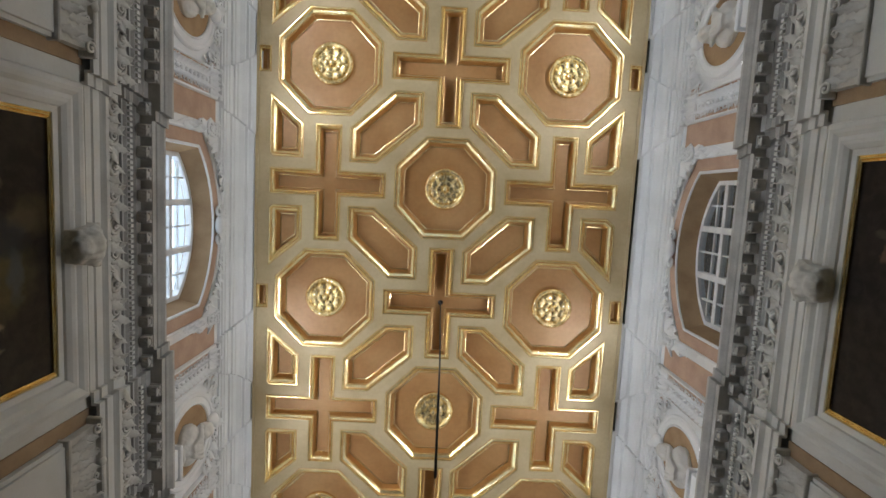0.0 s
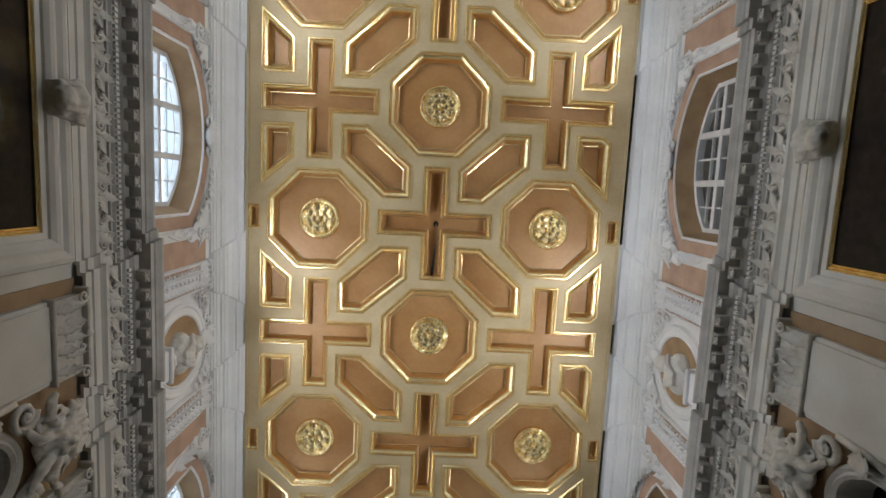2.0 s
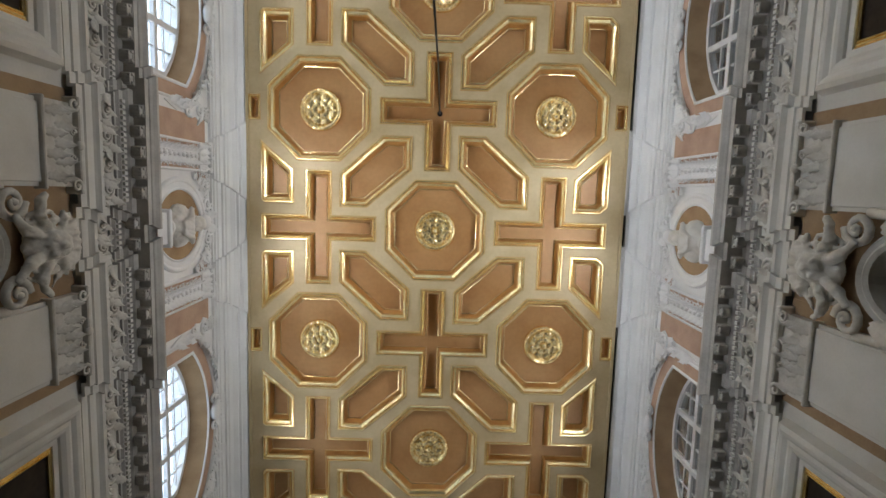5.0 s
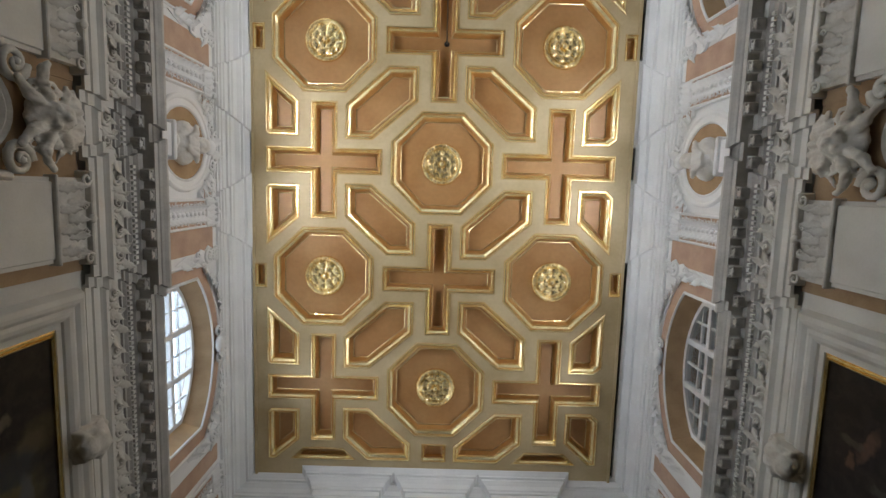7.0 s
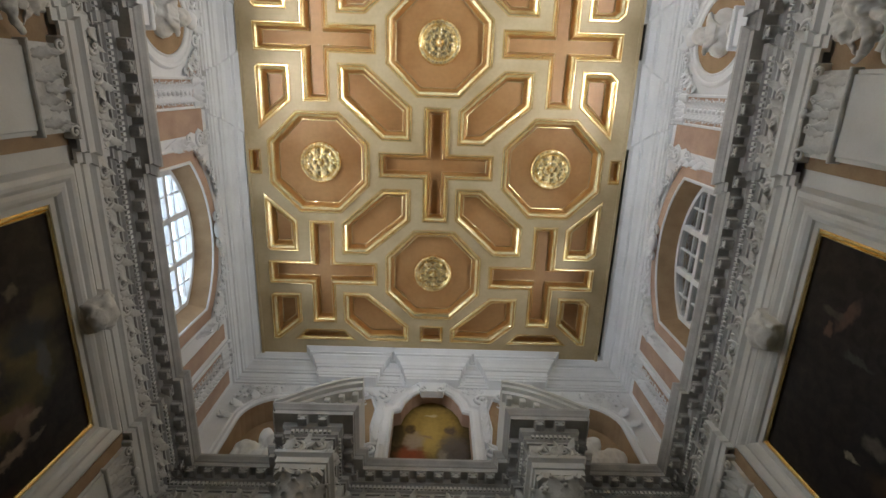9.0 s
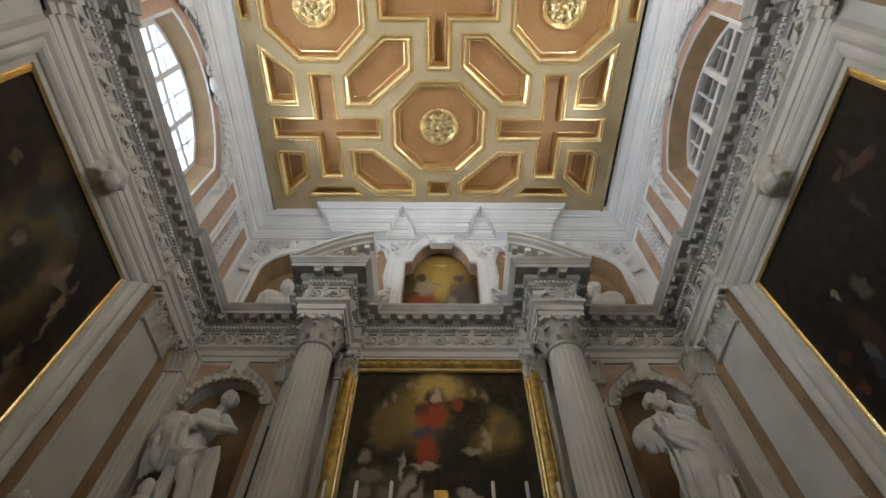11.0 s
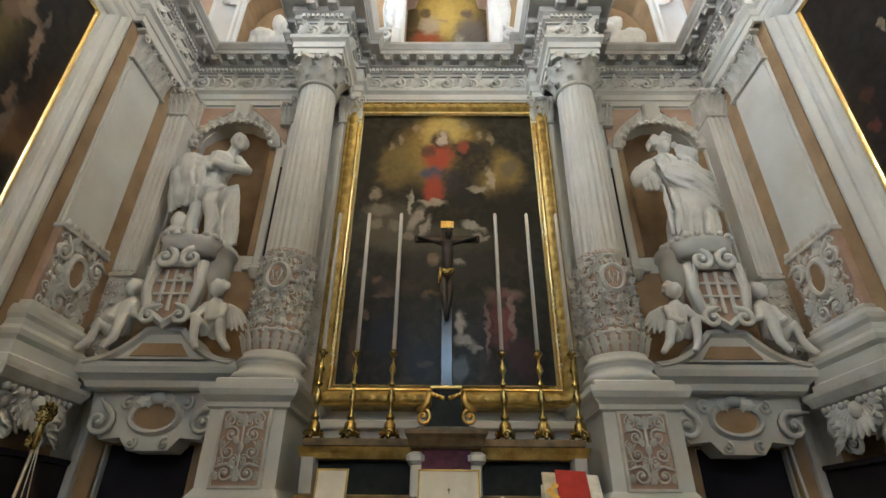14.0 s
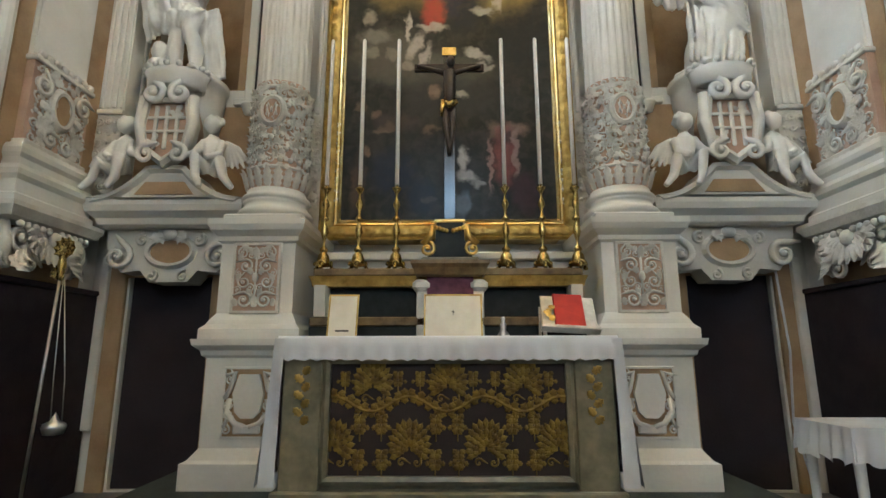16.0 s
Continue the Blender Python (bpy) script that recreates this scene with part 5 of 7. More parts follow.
for a, b in ((-2.2, -1.16), (-0.47, 0.47), (1.16, 2.2)):
    blk = thing("cornice_console", "white stucco console block under the ceiling", "console", "consoles under the ceiling")
    g = Geo()
    c, h = (a + b) / 2, (b - a) / 2
    pts = [(-h, 0.62), (-h * 0.92, 0.35), (-h * 0.6, 0.0), (-h * 0.45, -0.35), (h * 0.45, -0.35), (h * 0.6, 0.0), (h * 0.92, 0.35), (h, 0.62)]
    g.prism(pts, -0.14, 0.0, Matrix.Translation((c, YB, 10.4)))
    g.done("block", LITWHITE, blk)
    g = Geo()
    for s in (-1, 1):
        g.scroll(s * h * 0.4, -0.3, 0.1, 1.3, s, 1.5, 0.3, Matrix.Translation((c, YB - 0.14, 10.4)), 0)
        g.leaf(s * h * 0.2, 0.2, 0.3, -math.pi / 2, 0.3, 0.3, Matrix.Translation((c, YB - 0.14, 10.4)))
    g.done("scroll_relief", LITWHITE, blk)


# ---- altar front: columns, pedestals, pediments ----


def column(x):
    c = thing("altar_column", "white fluted column with a carved lower third and Corinthian capital", "column", "columns beside the altarpiece", (x, COLY, 0))
    g = Geo()
    prof = [(0.34, 2.56), (0.34, 2.64)]
    g.box(-0.36, 0.36, -0.36, 0.36, 2.54, 2.63, b=0.012)
    prof = [(0.33, 2.63)] + [(0.33 + 0.03 * math.sin(math.pi * k / 6), 2.63 + 0.09 * k / 6) for k in range(7)] + [(0.31, 2.73), (0.295, 2.78), (0.31, 2.8)]
    prof += [(0.31 + 0.02 * math.sin(math.pi * k / 5), 2.8 + 0.06 * k / 5) for k in range(6)] + [(0.285, 2.88), (0.275, 2.92)]
    g.lathe(prof, 36)
    g.done("base", STUCCO, c)
    Geo().lathe([(0.275, 2.9), (0.27, 3.4), (0.262, 4.02)], 40).done("lower_shaft", PINK, c, "pink ground of the carved lower shaft")
    g = Geo()
    rnd = random.Random(5)
    for row in range(7):
        for k in range(18):
            a = 20 * (k + 0.5 * (row % 2))
            xf = pose(0, 0, 0, 0, 0, a) @ Matrix.Translation((0, -0.268, 3.19 + 0.113 * row))
            s = 1 if (k + row) % 2 else -1
            if rnd.random() < 0.72:
                g.scroll(0, 0, 0.044, 1.3, s, rnd.uniform(0.6, 1.8), 0.27, xf, -0.008, 0.035)
            else:
                g.ball((0, -0.01, 0), (0.03, 0.025, 0.03), xf, 7, 5)
            g.leaf(0.015, 0.025, 0.09, 1.2 + s * 0.5, 0.4, 0.5, xf)
            g.leaf(-0.025, -0.035, 0.08, -1.2 + s * 0.5, 0.4, 0.5, xf)
            g.leaf(-0.02, 0.02, 0.07, math.pi - s * 0.4, 0.42, 0.5, xf)
    for k in range(20):
        xf = pose(0, 0, 0, 0, 0, 18 * k) @ Matrix.Translation((0, -0.275, 2.92))
        g.leaf(0, 0, 0.2, math.pi / 2, 0.22, 0.35, xf)
        xf = pose(0, 0, 0, 0, 0, 18 * k) @ Matrix.Translation((0, -0.262, 3.98))
        g.scroll(0, 0, 0.03, 1.0, 1, 0, 0.35, xf)
    g.lathe([(0.27, 3.1), (0.29, 3.11), (0.29, 3.13), (0.27, 3.14)], 36)
    g.lathe([(0.262, 3.93), (0.285, 3.94), (0.285, 3.96), (0.262, 3.97)], 36)
    m = Matrix.Translation((0, -0.275, 3.68))
    g.border(ellipse(0, 0, 0.085, 0.12, 18), [(0, 0.02), (0, -0.03), (0.02, -0.045), (0.045, -0.02), (0.05, 0.02)], m)
    g.done("carved_relief", CARVED, c, "white carved scrolls and leaves")
    g = Geo().prism(ellipse(0, 0, 0.08, 0.115, 18), -0.03, 0.02, m)
    shield = g.done("monogram_shield", PINK, c)
    g = Geo()
    for pts in ([(-0.05, -0.06), (-0.035, 0.07), (0, -0.02), (0.035, 0.07), (0.05, -0.06)], [(-0.05, 0.05), (-0.025, -0.07), (0, 0.03), (0.025, -0.07), (0.05, 0.05)]):
        g.tube([(a, -0.035, b) for a, b in pts], 0.009, 5, m)
    g.done("monogram", STUCCO, shield)
    n, vs, lv = 22, [], ((4.0, 0.262), (5.0, 0.255), (6.0, 0.238), (6.46, 0.228))
    cols = n * 4
    for z, r in lv:
        for k in range(cols):
            a = 2 * math.pi * k / cols
            q = r if k % 4 in (0, 1) else r - 0.009
            vs.append((q * math.cos(a), q * math.sin(a), z))
    fs = [(i * cols + k, i * cols + (k + 1) % cols, (i + 1) * cols + (k + 1) % cols, (i + 1) * cols + k) for i in range(len(lv) - 1) for k in range(cols)]
    Geo().add(vs, fs).done("shaft", STUCCO, c, "fluted white shaft")
    g = Geo().lathe([(0.23, 6.44), (0.26, 6.45), (0.26, 6.48), (0.23, 6.5)], 32)
    g.lathe([(0.2, 6.48), (0.2, 6.75), (0.25, 6.86)], 24)
    for tier, (z, ln, k0) in enumerate(((6.5, 0.22, 0), (6.6, 0.26, 0.5))):
        for k in range(8):
            xf = pose(0, 0, 0, 0, 0, 45 * (k + k0)) @ Matrix.Translation((0, -0.235 - 0.012 * tier, z))
            g.leaf(0, 0, ln, math.pi / 2, 0.36, 0.75, xf)
            g.ball((0, -0.6 * ln, ln * 0.8), (0.035, 0.03, 0.025), xf, 7, 5)
    for k in range(4):
        xf = pose(0, 0, 0, 0, 0, 45 + 90 * k) @ Matrix.Translation((0, -0.3, 6.8))
        g.scroll(0.05, 0, 0.075, 1.3, 1, 1.5, 0.35, xf)
        g.scroll(-0.05, 0, 0.075, 1.3, -1, 1.5, 0.35, xf)
        xf = pose(0, 0, 0, 0, 0, 90 * k) @ Matrix.Translation((0, -0.26, 6.84))
        g.ball((0, -0.02, 0.04), (0.05, 0.04, 0.05), xf)
    ab = []
    for k in range(4):
        a = radians(45 + 90 * k)
        ab += [(0.4 * math.cos(a - 0.12), 0.4 * math.sin(a - 0.12)), (0.4 * math.cos(a + 0.12), 0.4 * math.sin(a + 0.12)), (0.27 * math.cos(a + 0.785), 0.27 * math.sin(a + 0.785))]
    g.prism(ab, 6.86, 6.95, Matrix(((1, 0, 0, 0), (0, 0, 1, 0), (0, 1, 0, 0), (0, 0, 0, 1))))
    g.done("capital", CARVED, c)
    return c


def pedestal(x):
    p = thing("column_pedestal", "white stucco pedestal with a carved panel under a column", "pedestal", "column pedestals", (x, 0, 0))
    y0 = 8.58
    pr = [(0, 2.34), (0.03, 2.36), (0.03, 2.4), (0.08, 2.45), (0.1, 2.5), (0.1, 2.55), (0, 2.55)]
    pl = [(-0.33, YB), (-0.33, y0), (0.33, y0), (0.33, YB)]
    g = Geo().sweep(pl, pr)
    g.add([(-0.34, y0 - 0.01, 2.545), (0.34, y0 - 0.01, 2.545), (0.34, YB, 2.545), (-0.34, YB, 2.545)], [(0, 1, 2, 3)])
    g.done("cap", STUCCO, p)
    Geo().box(-0.33, 0.33, y0, YB, 1.49, 2.36).done("die", STUCCO, p)
    Geo().sweep(pl, [(0, 1.49), (0.1, 1.49), (0.1, 1.58), (0.06, 1.62), (0.04, 1.66), (0.0, 1.72)]).done("base", STUCCO, p)
    m = Matrix.Translation((0, y0, 2.03))
    Geo().box(-0.19, 0.19, -0.008, 0.0, -0.29, 0.29, m).done("panel_ground", PINK, p, "pink ground of the carved panel")
    g = Geo().border(rect(-0.19, 0.19, -0.29, 0.29), [(0, 0), (0, -0.025), (0.02, -0.025), (0.03, 0)], m)
    m2 = m @ Matrix.Translation((0, -0.012, 0))
    for s in (-1, 1):
        for q, (x, z, r, w) in enumerate(((0.09, -0.2, 0.075, 1), (0.1, -0.04, 0.06, -1), (0.09, 0.1, 0.065, 1), (0.12, 0.22, 0.05, -1), (0.045, 0.2, 0.04, 1), (0.04, -0.09, 0.035, 1), (0.15, -0.11, 0.03, 1), (0.155, 0.04, 0.03, -1))):
            g.scroll(s * x, z, r, 1.6, s * w, 1.0 if s > 0 else math.pi - 1.0, 0.19, m2, -0.012, r * 0.5)
        for x, z, a in ((0.03, -0.16, 0.5), (0.16, -0.25, 0.2), (0.03, 0.03, 0.6), (0.15, 0.15, -0.3), (0.02, 0.22, 0.9), (0.16, -0.03, -0.4), (0.07, 0.25, 1.1)):
            g.leaf(s * x, z, 0.075, math.pi / 2 - s * a, 0.36, 0.3, m2, -0.01)
    g.tube([(0, -0.012, -0.26), (0, -0.014, 0.26)], 0.01, 6, m2)
    g.leaf(0, 0.16, 0.12, math.pi / 2, 0.3, 0.3, m2, -0.012)
    g.leaf(0, -0.26, 0.12, math.pi / 2, 0.3, 0.3, m2, -0.012)
    g.ball((0, -0.02, 0.0), (0.03, 0.025, 0.045), m2)
    g.done("carved_panel", CARVED, p, "carved stucco scrolls")
    return p


def plinth(s):
    """The lower pedestal beside the altar, as high as the altar."""
    p = thing("column_plinth", "broad white stucco plinth with a carved cartouche", "plinth", "plinths beside the altar")
    y0, xa, xb = 8.38, s * 1.0, s * 1.98
    pl = [(min(xa, xb), YB), (min(xa, xb), y0), (max(xa, xb), y0), (max(xa, xb), YB)]
    g = Geo().sweep(pl, [(0, 1.34), (0.03, 1.36), (0.04, 1.4), (0.09, 1.44), (0.1, 1.49), (0, 1.49)])
    g.box(min(xa, xb) - 0.02, max(xa, xb) + 0.02, y0 - 0.02, YB, 1.47, 1.488)
    g.done("cap", STUCCO, p)
    Geo().box(min(xa, xb), max(xa, xb), y0, YB, 0.346, 1.36).done("die", STUCCO, p)
    Geo().sweep(pl, [(0, 0.346), (0.1, 0.346), (0.1, 0.54), (0.06, 0.56), (0.03, 0.6), (0, 0.64)]).done("base", STUCCO, p)
    m = Matrix.Translation((s * 1.6, y0, 1.0))
    Geo().box(-0.2, 0.2, -0.008, 0.0, -0.27, 0.25, m).done("panel_ground", BROWN, p, "brown ground of the carved panel")
    g = Geo().border(rect(-0.2, 0.2, -0.27, 0.25), [(0, 0), (0, -0.02), (0.015, -0.02), (0.02, 0)], m)
    m2 = m @ Matrix.Translation((0, -0.012, 0))
    g.prism([(-0.08, 0.21), (0.08, 0.21), (0.125, 0.06), (0.1, -0.08), (0.05, -0.13), (-0.05, -0.13), (-0.1, -0.08), (-0.125, 0.06)], -0.035, 0.0, m2)
    for t in (-1, 1):
        for pts, r in (([(0.19, 0.2), (0.12, 0.23), (0.15, 0.1), (0.19, 0.02)], 0.02), ([(0.02, -0.2), (0.1, -0.17), (0.17, -0.08), (0.15, 0.02)], 0.024), ([(0.19, -0.03), (0.14, -0.1), (0.19, -0.2)], 0.016)):
            g.tube([(t * x, -0.015, z) for x, z in pts], r, 7, m2)
        g.scroll(t * 0.16, 0.17, 0.045, 1.4, t, 1.0, 0.26, m2, -0.01, 0.04)
        g.scroll(t * 0.15, -0.03, 0.045, 1.4, -t, 1.0, 0.26, m2, -0.01, 0.04)
        g.scroll(t * 0.17, -0.22, 0.035, 1.4, t, 1.0, 0.28, m2, -0.01, 0.03)
        g.leaf(t * 0.12, -0.14, 0.09, math.pi / 2 - t * 0.9, 0.4, 0.3, m2, -0.01)
    g.box(-0.11, 0.11, -0.035, 0, -0.25, -0.18, m2, 0.012)
    g.done("carved_panel", STUCCO, p, "carved stucco cartouche")
    return p


def half_pediment(s):
    p = thing("half_pediment", "half of a broken segmental pediment in white stucco", "pediment", "broken pediment over the columns")
    x0, x1, n = 2.31, 1.1, 12
    arc = []
    for i in range(n + 1):
        u = i / n
        arc.append((x0 + (x1 - x0) * u, 7.99 + 0.72 * math.sin(u * math.pi * 0.44)))
    top = [(s * x, z) for x, z in arc]
    for t0, t1, yy in ((-0.05, 0.0, 8.38), (-0.12, -0.05, 8.43), (-0.2, -0.12, 8.5)):
        band = [(x, z + t1) for x, z in top] + [(x, max(7.965, z + t0)) for x, z in reversed(top)]
        Geo().prism(band, yy, YB).done("raking_moulding", STUCCO, p)
    g = Geo()
    body = [(s * x, z) for x, z in [(a, max(7.97, b - 0.2)) for a, b in arc[2:]]] + [(s * x1, 7.96), (s * arc[2][0], 7.96)]
    g.prism(body, 8.66, YB)
    g.done("tympanum", STUCCO, p)
    for i in range(3, n, 2):
        x, z = arc[i]
        Geo().box(s * x - 0.045, s * x + 0.045, 8.52, 8.66, z - 0.3, z - 0.2, None, 0.01).done("modillion", STUCCO, p)
    return p


for s in (-1, 1):
    column(s * COLX)
    pedestal(s * COLX)
    plinth(s)
    half_pediment(s)
    # flat fluted pilasters behind the columns
    q = thing("flanking_pilaster", "narrow fluted white pilaster behind a column", "pilaster", "pilasters flanking the altarpiece")
    for dx in (-0.34, 0.34):
        m = back_xf(YB) @ Matrix.Translation((s * COLX + dx, 0, 0))
        fluted_strip(Geo(), 0.16, 4.0, 6.5, m, 0.18, 4).done("shaft", STUCCO, q)
        g = Geo().box(-0.16, 0.16, -0.18, 0, 2.55, 4.0, m)
        relief(g, 0.3, 1.0, m @ Matrix.Translation((0, -0.18, 3.45)), (3, 9), 5)
        g.done("carved_foot", CARVED, q)
        g = Geo()
        capital_leaves(g, 0.16, 6.5, 6.93, m, 0.18)
        g.done("capital", CARVED, q)

# ---- the altarpiece ----
GLORY = [(-0.04, 1.26, 0.66, 0.67, (0.34, 0.22, 0.06), 0.9), (-0.69, 1.03, 0.29, 0.4, (0.22, 0.15, 0.05), 0.8), (0.68, 0.91, 0.36, 0.42, (0.33, 0.22, 0.06), 0.85),
         (-0.04, 1.62, 0.34, 0.36, (0.62, 0.43, 0.13), 0.9), (-0.69, 0.08, 0.45, 0.4, (0.12, 0.105, 0.075), 0.8), (-0.17, -0.11, 0.82, 0.25, (0.1, 0.09, 0.065), 0.75),
         (0.07, -0.45, 0.74, 0.3, (0.035, 0.033, 0.027), 0.7), (0.83, 0.28, 0.42, 0.52, (0.012, 0.011, 0.01), 0.92), (-1.1, 1.21, 0.22, 0.62, (0.02, 0.018, 0.014), 0.8)]
MANTLE = [(0.36, 1.12, 0.31, 0.43, (0.02, 0.018, 0.018), 0.97, 0.5), (0.19, 0.65, 0.22, 0.36, (0.018, 0.018, 0.02), 0.97), (0.25, 1.32, 0.33, 0.18, (0.025, 0.02, 0.02), 0.9),
         (-0.11, 1.19, 0.22, 0.3, (0.42, 0.06, 0.03), 1.0), (-0.25, 1.28, 0.11, 0.12, (0.1, 0.05, 0.04), 0.8), (0.23, 1.37, 0.1, 0.11, (0.32, 0.06, 0.035), 0.9),
         (-0.08, 1.48, 0.16, 0.18, (0.04, 0.025, 0.02), 0.97), (-0.06, 1.5, 0.08, 0.14, (0.6, 0.46, 0.38), 1.0), (-0.19, 0.9, 0.19, 0.12, (0.07, 0.075, 0.14), 0.95),
         (0.04, 0.79, 0.14, 0.23, (0.03, 0.028, 0.04), 0.9), (-0.17, 0.65, 0.16, 0.25, (0.4, 0.055, 0.03), 0.97)]
CHERUBIM = [(-0.18, 0.44, 0.2, 0.06, (0.42, 0.36, 0.28), 0.9), (-0.42, 1.69, 0.06, 0.08, (0.3, 0.22, 0.15), 0.85), (-0.74, 1.37, 0.05, 0.08, (0.28, 0.21, 0.14), 0.8),
         (-0.63, 1.48, 0.05, 0.08, (0.3, 0.22, 0.15), 0.8), (0.26, 1.74, 0.06, 0.08, (0.3, 0.22, 0.14), 0.85), (0.44, 1.56, 0.04, 0.08, (0.3, 0.23, 0.15), 0.8),
         (0.6, 1.5, 0.05, 0.11, (0.3, 0.23, 0.15), 0.8), (0.58, 0.82, 0.06, 0.21, (0.45, 0.35, 0.25), 0.95, -0.2), (0.42, 0.65, 0.15, 0.07, (0.36, 0.3, 0.22), 0.9),
         (0.82, 0.99, 0.12, 0.19, (0.13, 0.1, 0.07), 0.8, 0.5)]
ANGELS = [(-0.92, 0.57, 0.1, 0.1, (0.32, 0.27, 0.2), 0.9), (-0.84, 0.32, 0.21, 0.1, (0.22, 0.19, 0.15), 0.85), (-0.9, 0.12, 0.09, 0.09, (0.26, 0.22, 0.16), 0.85),
         (-0.46, 0.44, 0.04, 0.2, (0.45, 0.38, 0.31), 0.95), (-0.38, 0.2, 0.08, 0.21, (0.42, 0.35, 0.28), 0.95, 0.5), (-0.26, 0.06, 0.05, 0.19, (0.4, 0.34, 0.28), 0.9, 0.3),
         (-0.48, -0.05, 0.1, 0.07, (0.3, 0.25, 0.19), 0.85), (-0.64, 0.08, 0.09, 0.09, (0.25, 0.2, 0.15), 0.8), (0.34, 0.08, 0.18, 0.06, (0.38, 0.34, 0.28), 0.9, 0.35),
         (0.42, -0.08, 0.12, 0.06, (0.34, 0.3, 0.25), 0.85, 0.2), (-0.15, -0.38, 0.08, 0.1, (0.27, 0.18, 0.12), 0.85)]
CROWD = [(0.15, -0.42, 0.1, 0.06, (0.34, 0.3, 0.24), 0.9, 0.4), (-0.99, -0.57, 0.08, 0.06, (0.17, 0.11, 0.08), 0.8), (-0.81, -0.66, 0.06, 0.07, (0.18, 0.11, 0.08), 0.85),
         (-0.7, -0.83, 0.15, 0.06, (0.18, 0.12, 0.085), 0.85, -0.3), (-0.21, -0.85, 0.13, 0.05, (0.15, 0.1, 0.07), 0.8, -0.3), (-0.59, -0.76, 0.28, 0.11, (0.07, 0.045, 0.035), 0.7),
         (0.52, -0.85, 0.09, 0.12, (0.13, 0.085, 0.06), 0.8), (0.7, -0.85, 0.2, 0.1, (0.22, 0.14, 0.11), 0.85), (0.63, -1.17, 0.14, 0.4, (0.19, 0.06, 0.055), 0.92),
         (0.47, -1.27, 0.03, 0.35, (0.27, 0.16, 0.14), 0.85), (0.75, -1.13, 0.04, 0.32, (0.3, 0.2, 0.17), 0.85)]
GROUND = [(0.67, -0.94, 0.06, 0.09, (0.05, 0.03, 0.03), 0.9), (0.16, -1.19, 0.07, 0.15, (0.44, 0.4, 0.35), 0.95), (0.2, -1.4, 0.14, 0.08, (0.38, 0.35, 0.32), 0.9, 0.3),
         (0.15, -1.73, 0.11, 0.17, (0.13, 0.16, 0.19), 0.85), (0.33, -1.5, 0.08, 0.05, (0.3, 0.28, 0.26), 0.85), (-0.63, -1.35, 0.28, 0.28, (0.016, 0.02, 0.036), 0.85),
         (-0.3, -1.63, 0.18, 0.22, (0.014, 0.016, 0.026), 0.8), (-0.93, -1.1, 0.07, 0.07, (0.2, 0.13, 0.085), 0.85), (-1.01, -1.47, 0.09, 0.34, (0.095, 0.058, 0.035), 0.85),
         (-0.21, -1.67, 0.08, 0.05, (0.08, 0.06, 0.05), 0.7), (0.84, -1.6, 0.18, 0.26, (0.06, 0.025, 0.028), 0.8)]
PALT = painting_mat("altar_canvas", (0.016, 0.014, 0.01), GLORY + MANTLE + CHERUBIM + ANGELS + CROWD + GROUND, 1.5, 0.3)
ap = thing("altarpiece", "tall dark altarpiece painting in a carved gilt frame", "painting")
FL, FR, FB, FT = -1.18, 1.2, 2.77, 6.61
mid = ((FL + FR) / 2, (FB + FT) / 2)
cv = Geo().add([(FL - mid[0], 0, FB - mid[1]), (FR - mid[0], 0, FB - mid[1]), (FR - mid[0], 0, FT - mid[1]), (FL - mid[0], 0, FT - mid[1])], [(0, 1, 2, 3)]).done("canvas", PALT, ap)
cv.matrix_local = Matrix.Translation((mid[0], 9.5, mid[1]))
xf = back_xf(9.52)
loop = rect(FL, FR, FB, FT)
Geo().border(loop, [(-0.02, 0.0), (-0.02, -0.05), (0.0, -0.07), (0.02, -0.06), (0.04, -0.07), (0.05, -0.05)], xf).done("inner_moulding", BRIGHT, ap, "burnished gilt inner moulding")
Geo().border(loop, [(0.05, -0.05), (0.06, -0.075), (0.1, -0.1), (0.14, -0.1), (0.17, -0.08), (0.19, -0.1), (0.21, -0.08), (0.22, 0.13)], xf).done("frame", OLDGOLD, ap, "carved aged gilt frame")
g = Geo()
for x0, z0, x1, z1 in ((FL - 0.12, FB - 0.12, FR + 0.12, FB - 0.12), (FR + 0.12, FB - 0.12, FR + 0.12, FT + 0.12), (FR + 0.12, FT + 0.12, FL - 0.12, FT + 0.12), (FL - 0.12, FT + 0.12, FL - 0.12, FB - 0.12)):
    ln = math.hypot(x1 - x0, z1 - z0)
    a = math.atan2(z1 - z0, x1 - x0)
    k = int(ln / 0.075)
    for i in range(k):
        u = (i + 0.5) / k
        g.leaf(x0 + (x1 - x0) * u, z0 + (z1 - z0) * u, 0.07, a + (0.5 if i % 2 else -0.5), 0.42, 0.12, xf, -0.097)
tagged(g.done("carved_foliage", OLDGOLD, ap), kind="stuff")

# ---- statues in the niches ----


def folds(g, top, low, n, r, bulge):
    """Ridges of drapery that fall from one line of points to another."""
    for i in range(n):
        u = i / (n - 1)
        a = Vector(top[0]).lerp(Vector(top[1]), u)
        b = Vector(low[0]).lerp(Vector(low[1]), u)
        c = (a + b) / 2 + Vector((0.03 * math.sin(i * 2.3), -bulge * math.sin(math.pi * (0.15 + 0.7 * u)), 0))
        g.tube([a, a.lerp(c, 0.55), c, c.lerp(b, 0.55), b], [r * 0.5, r, r * 1.15, r, r * 0.6], 6)


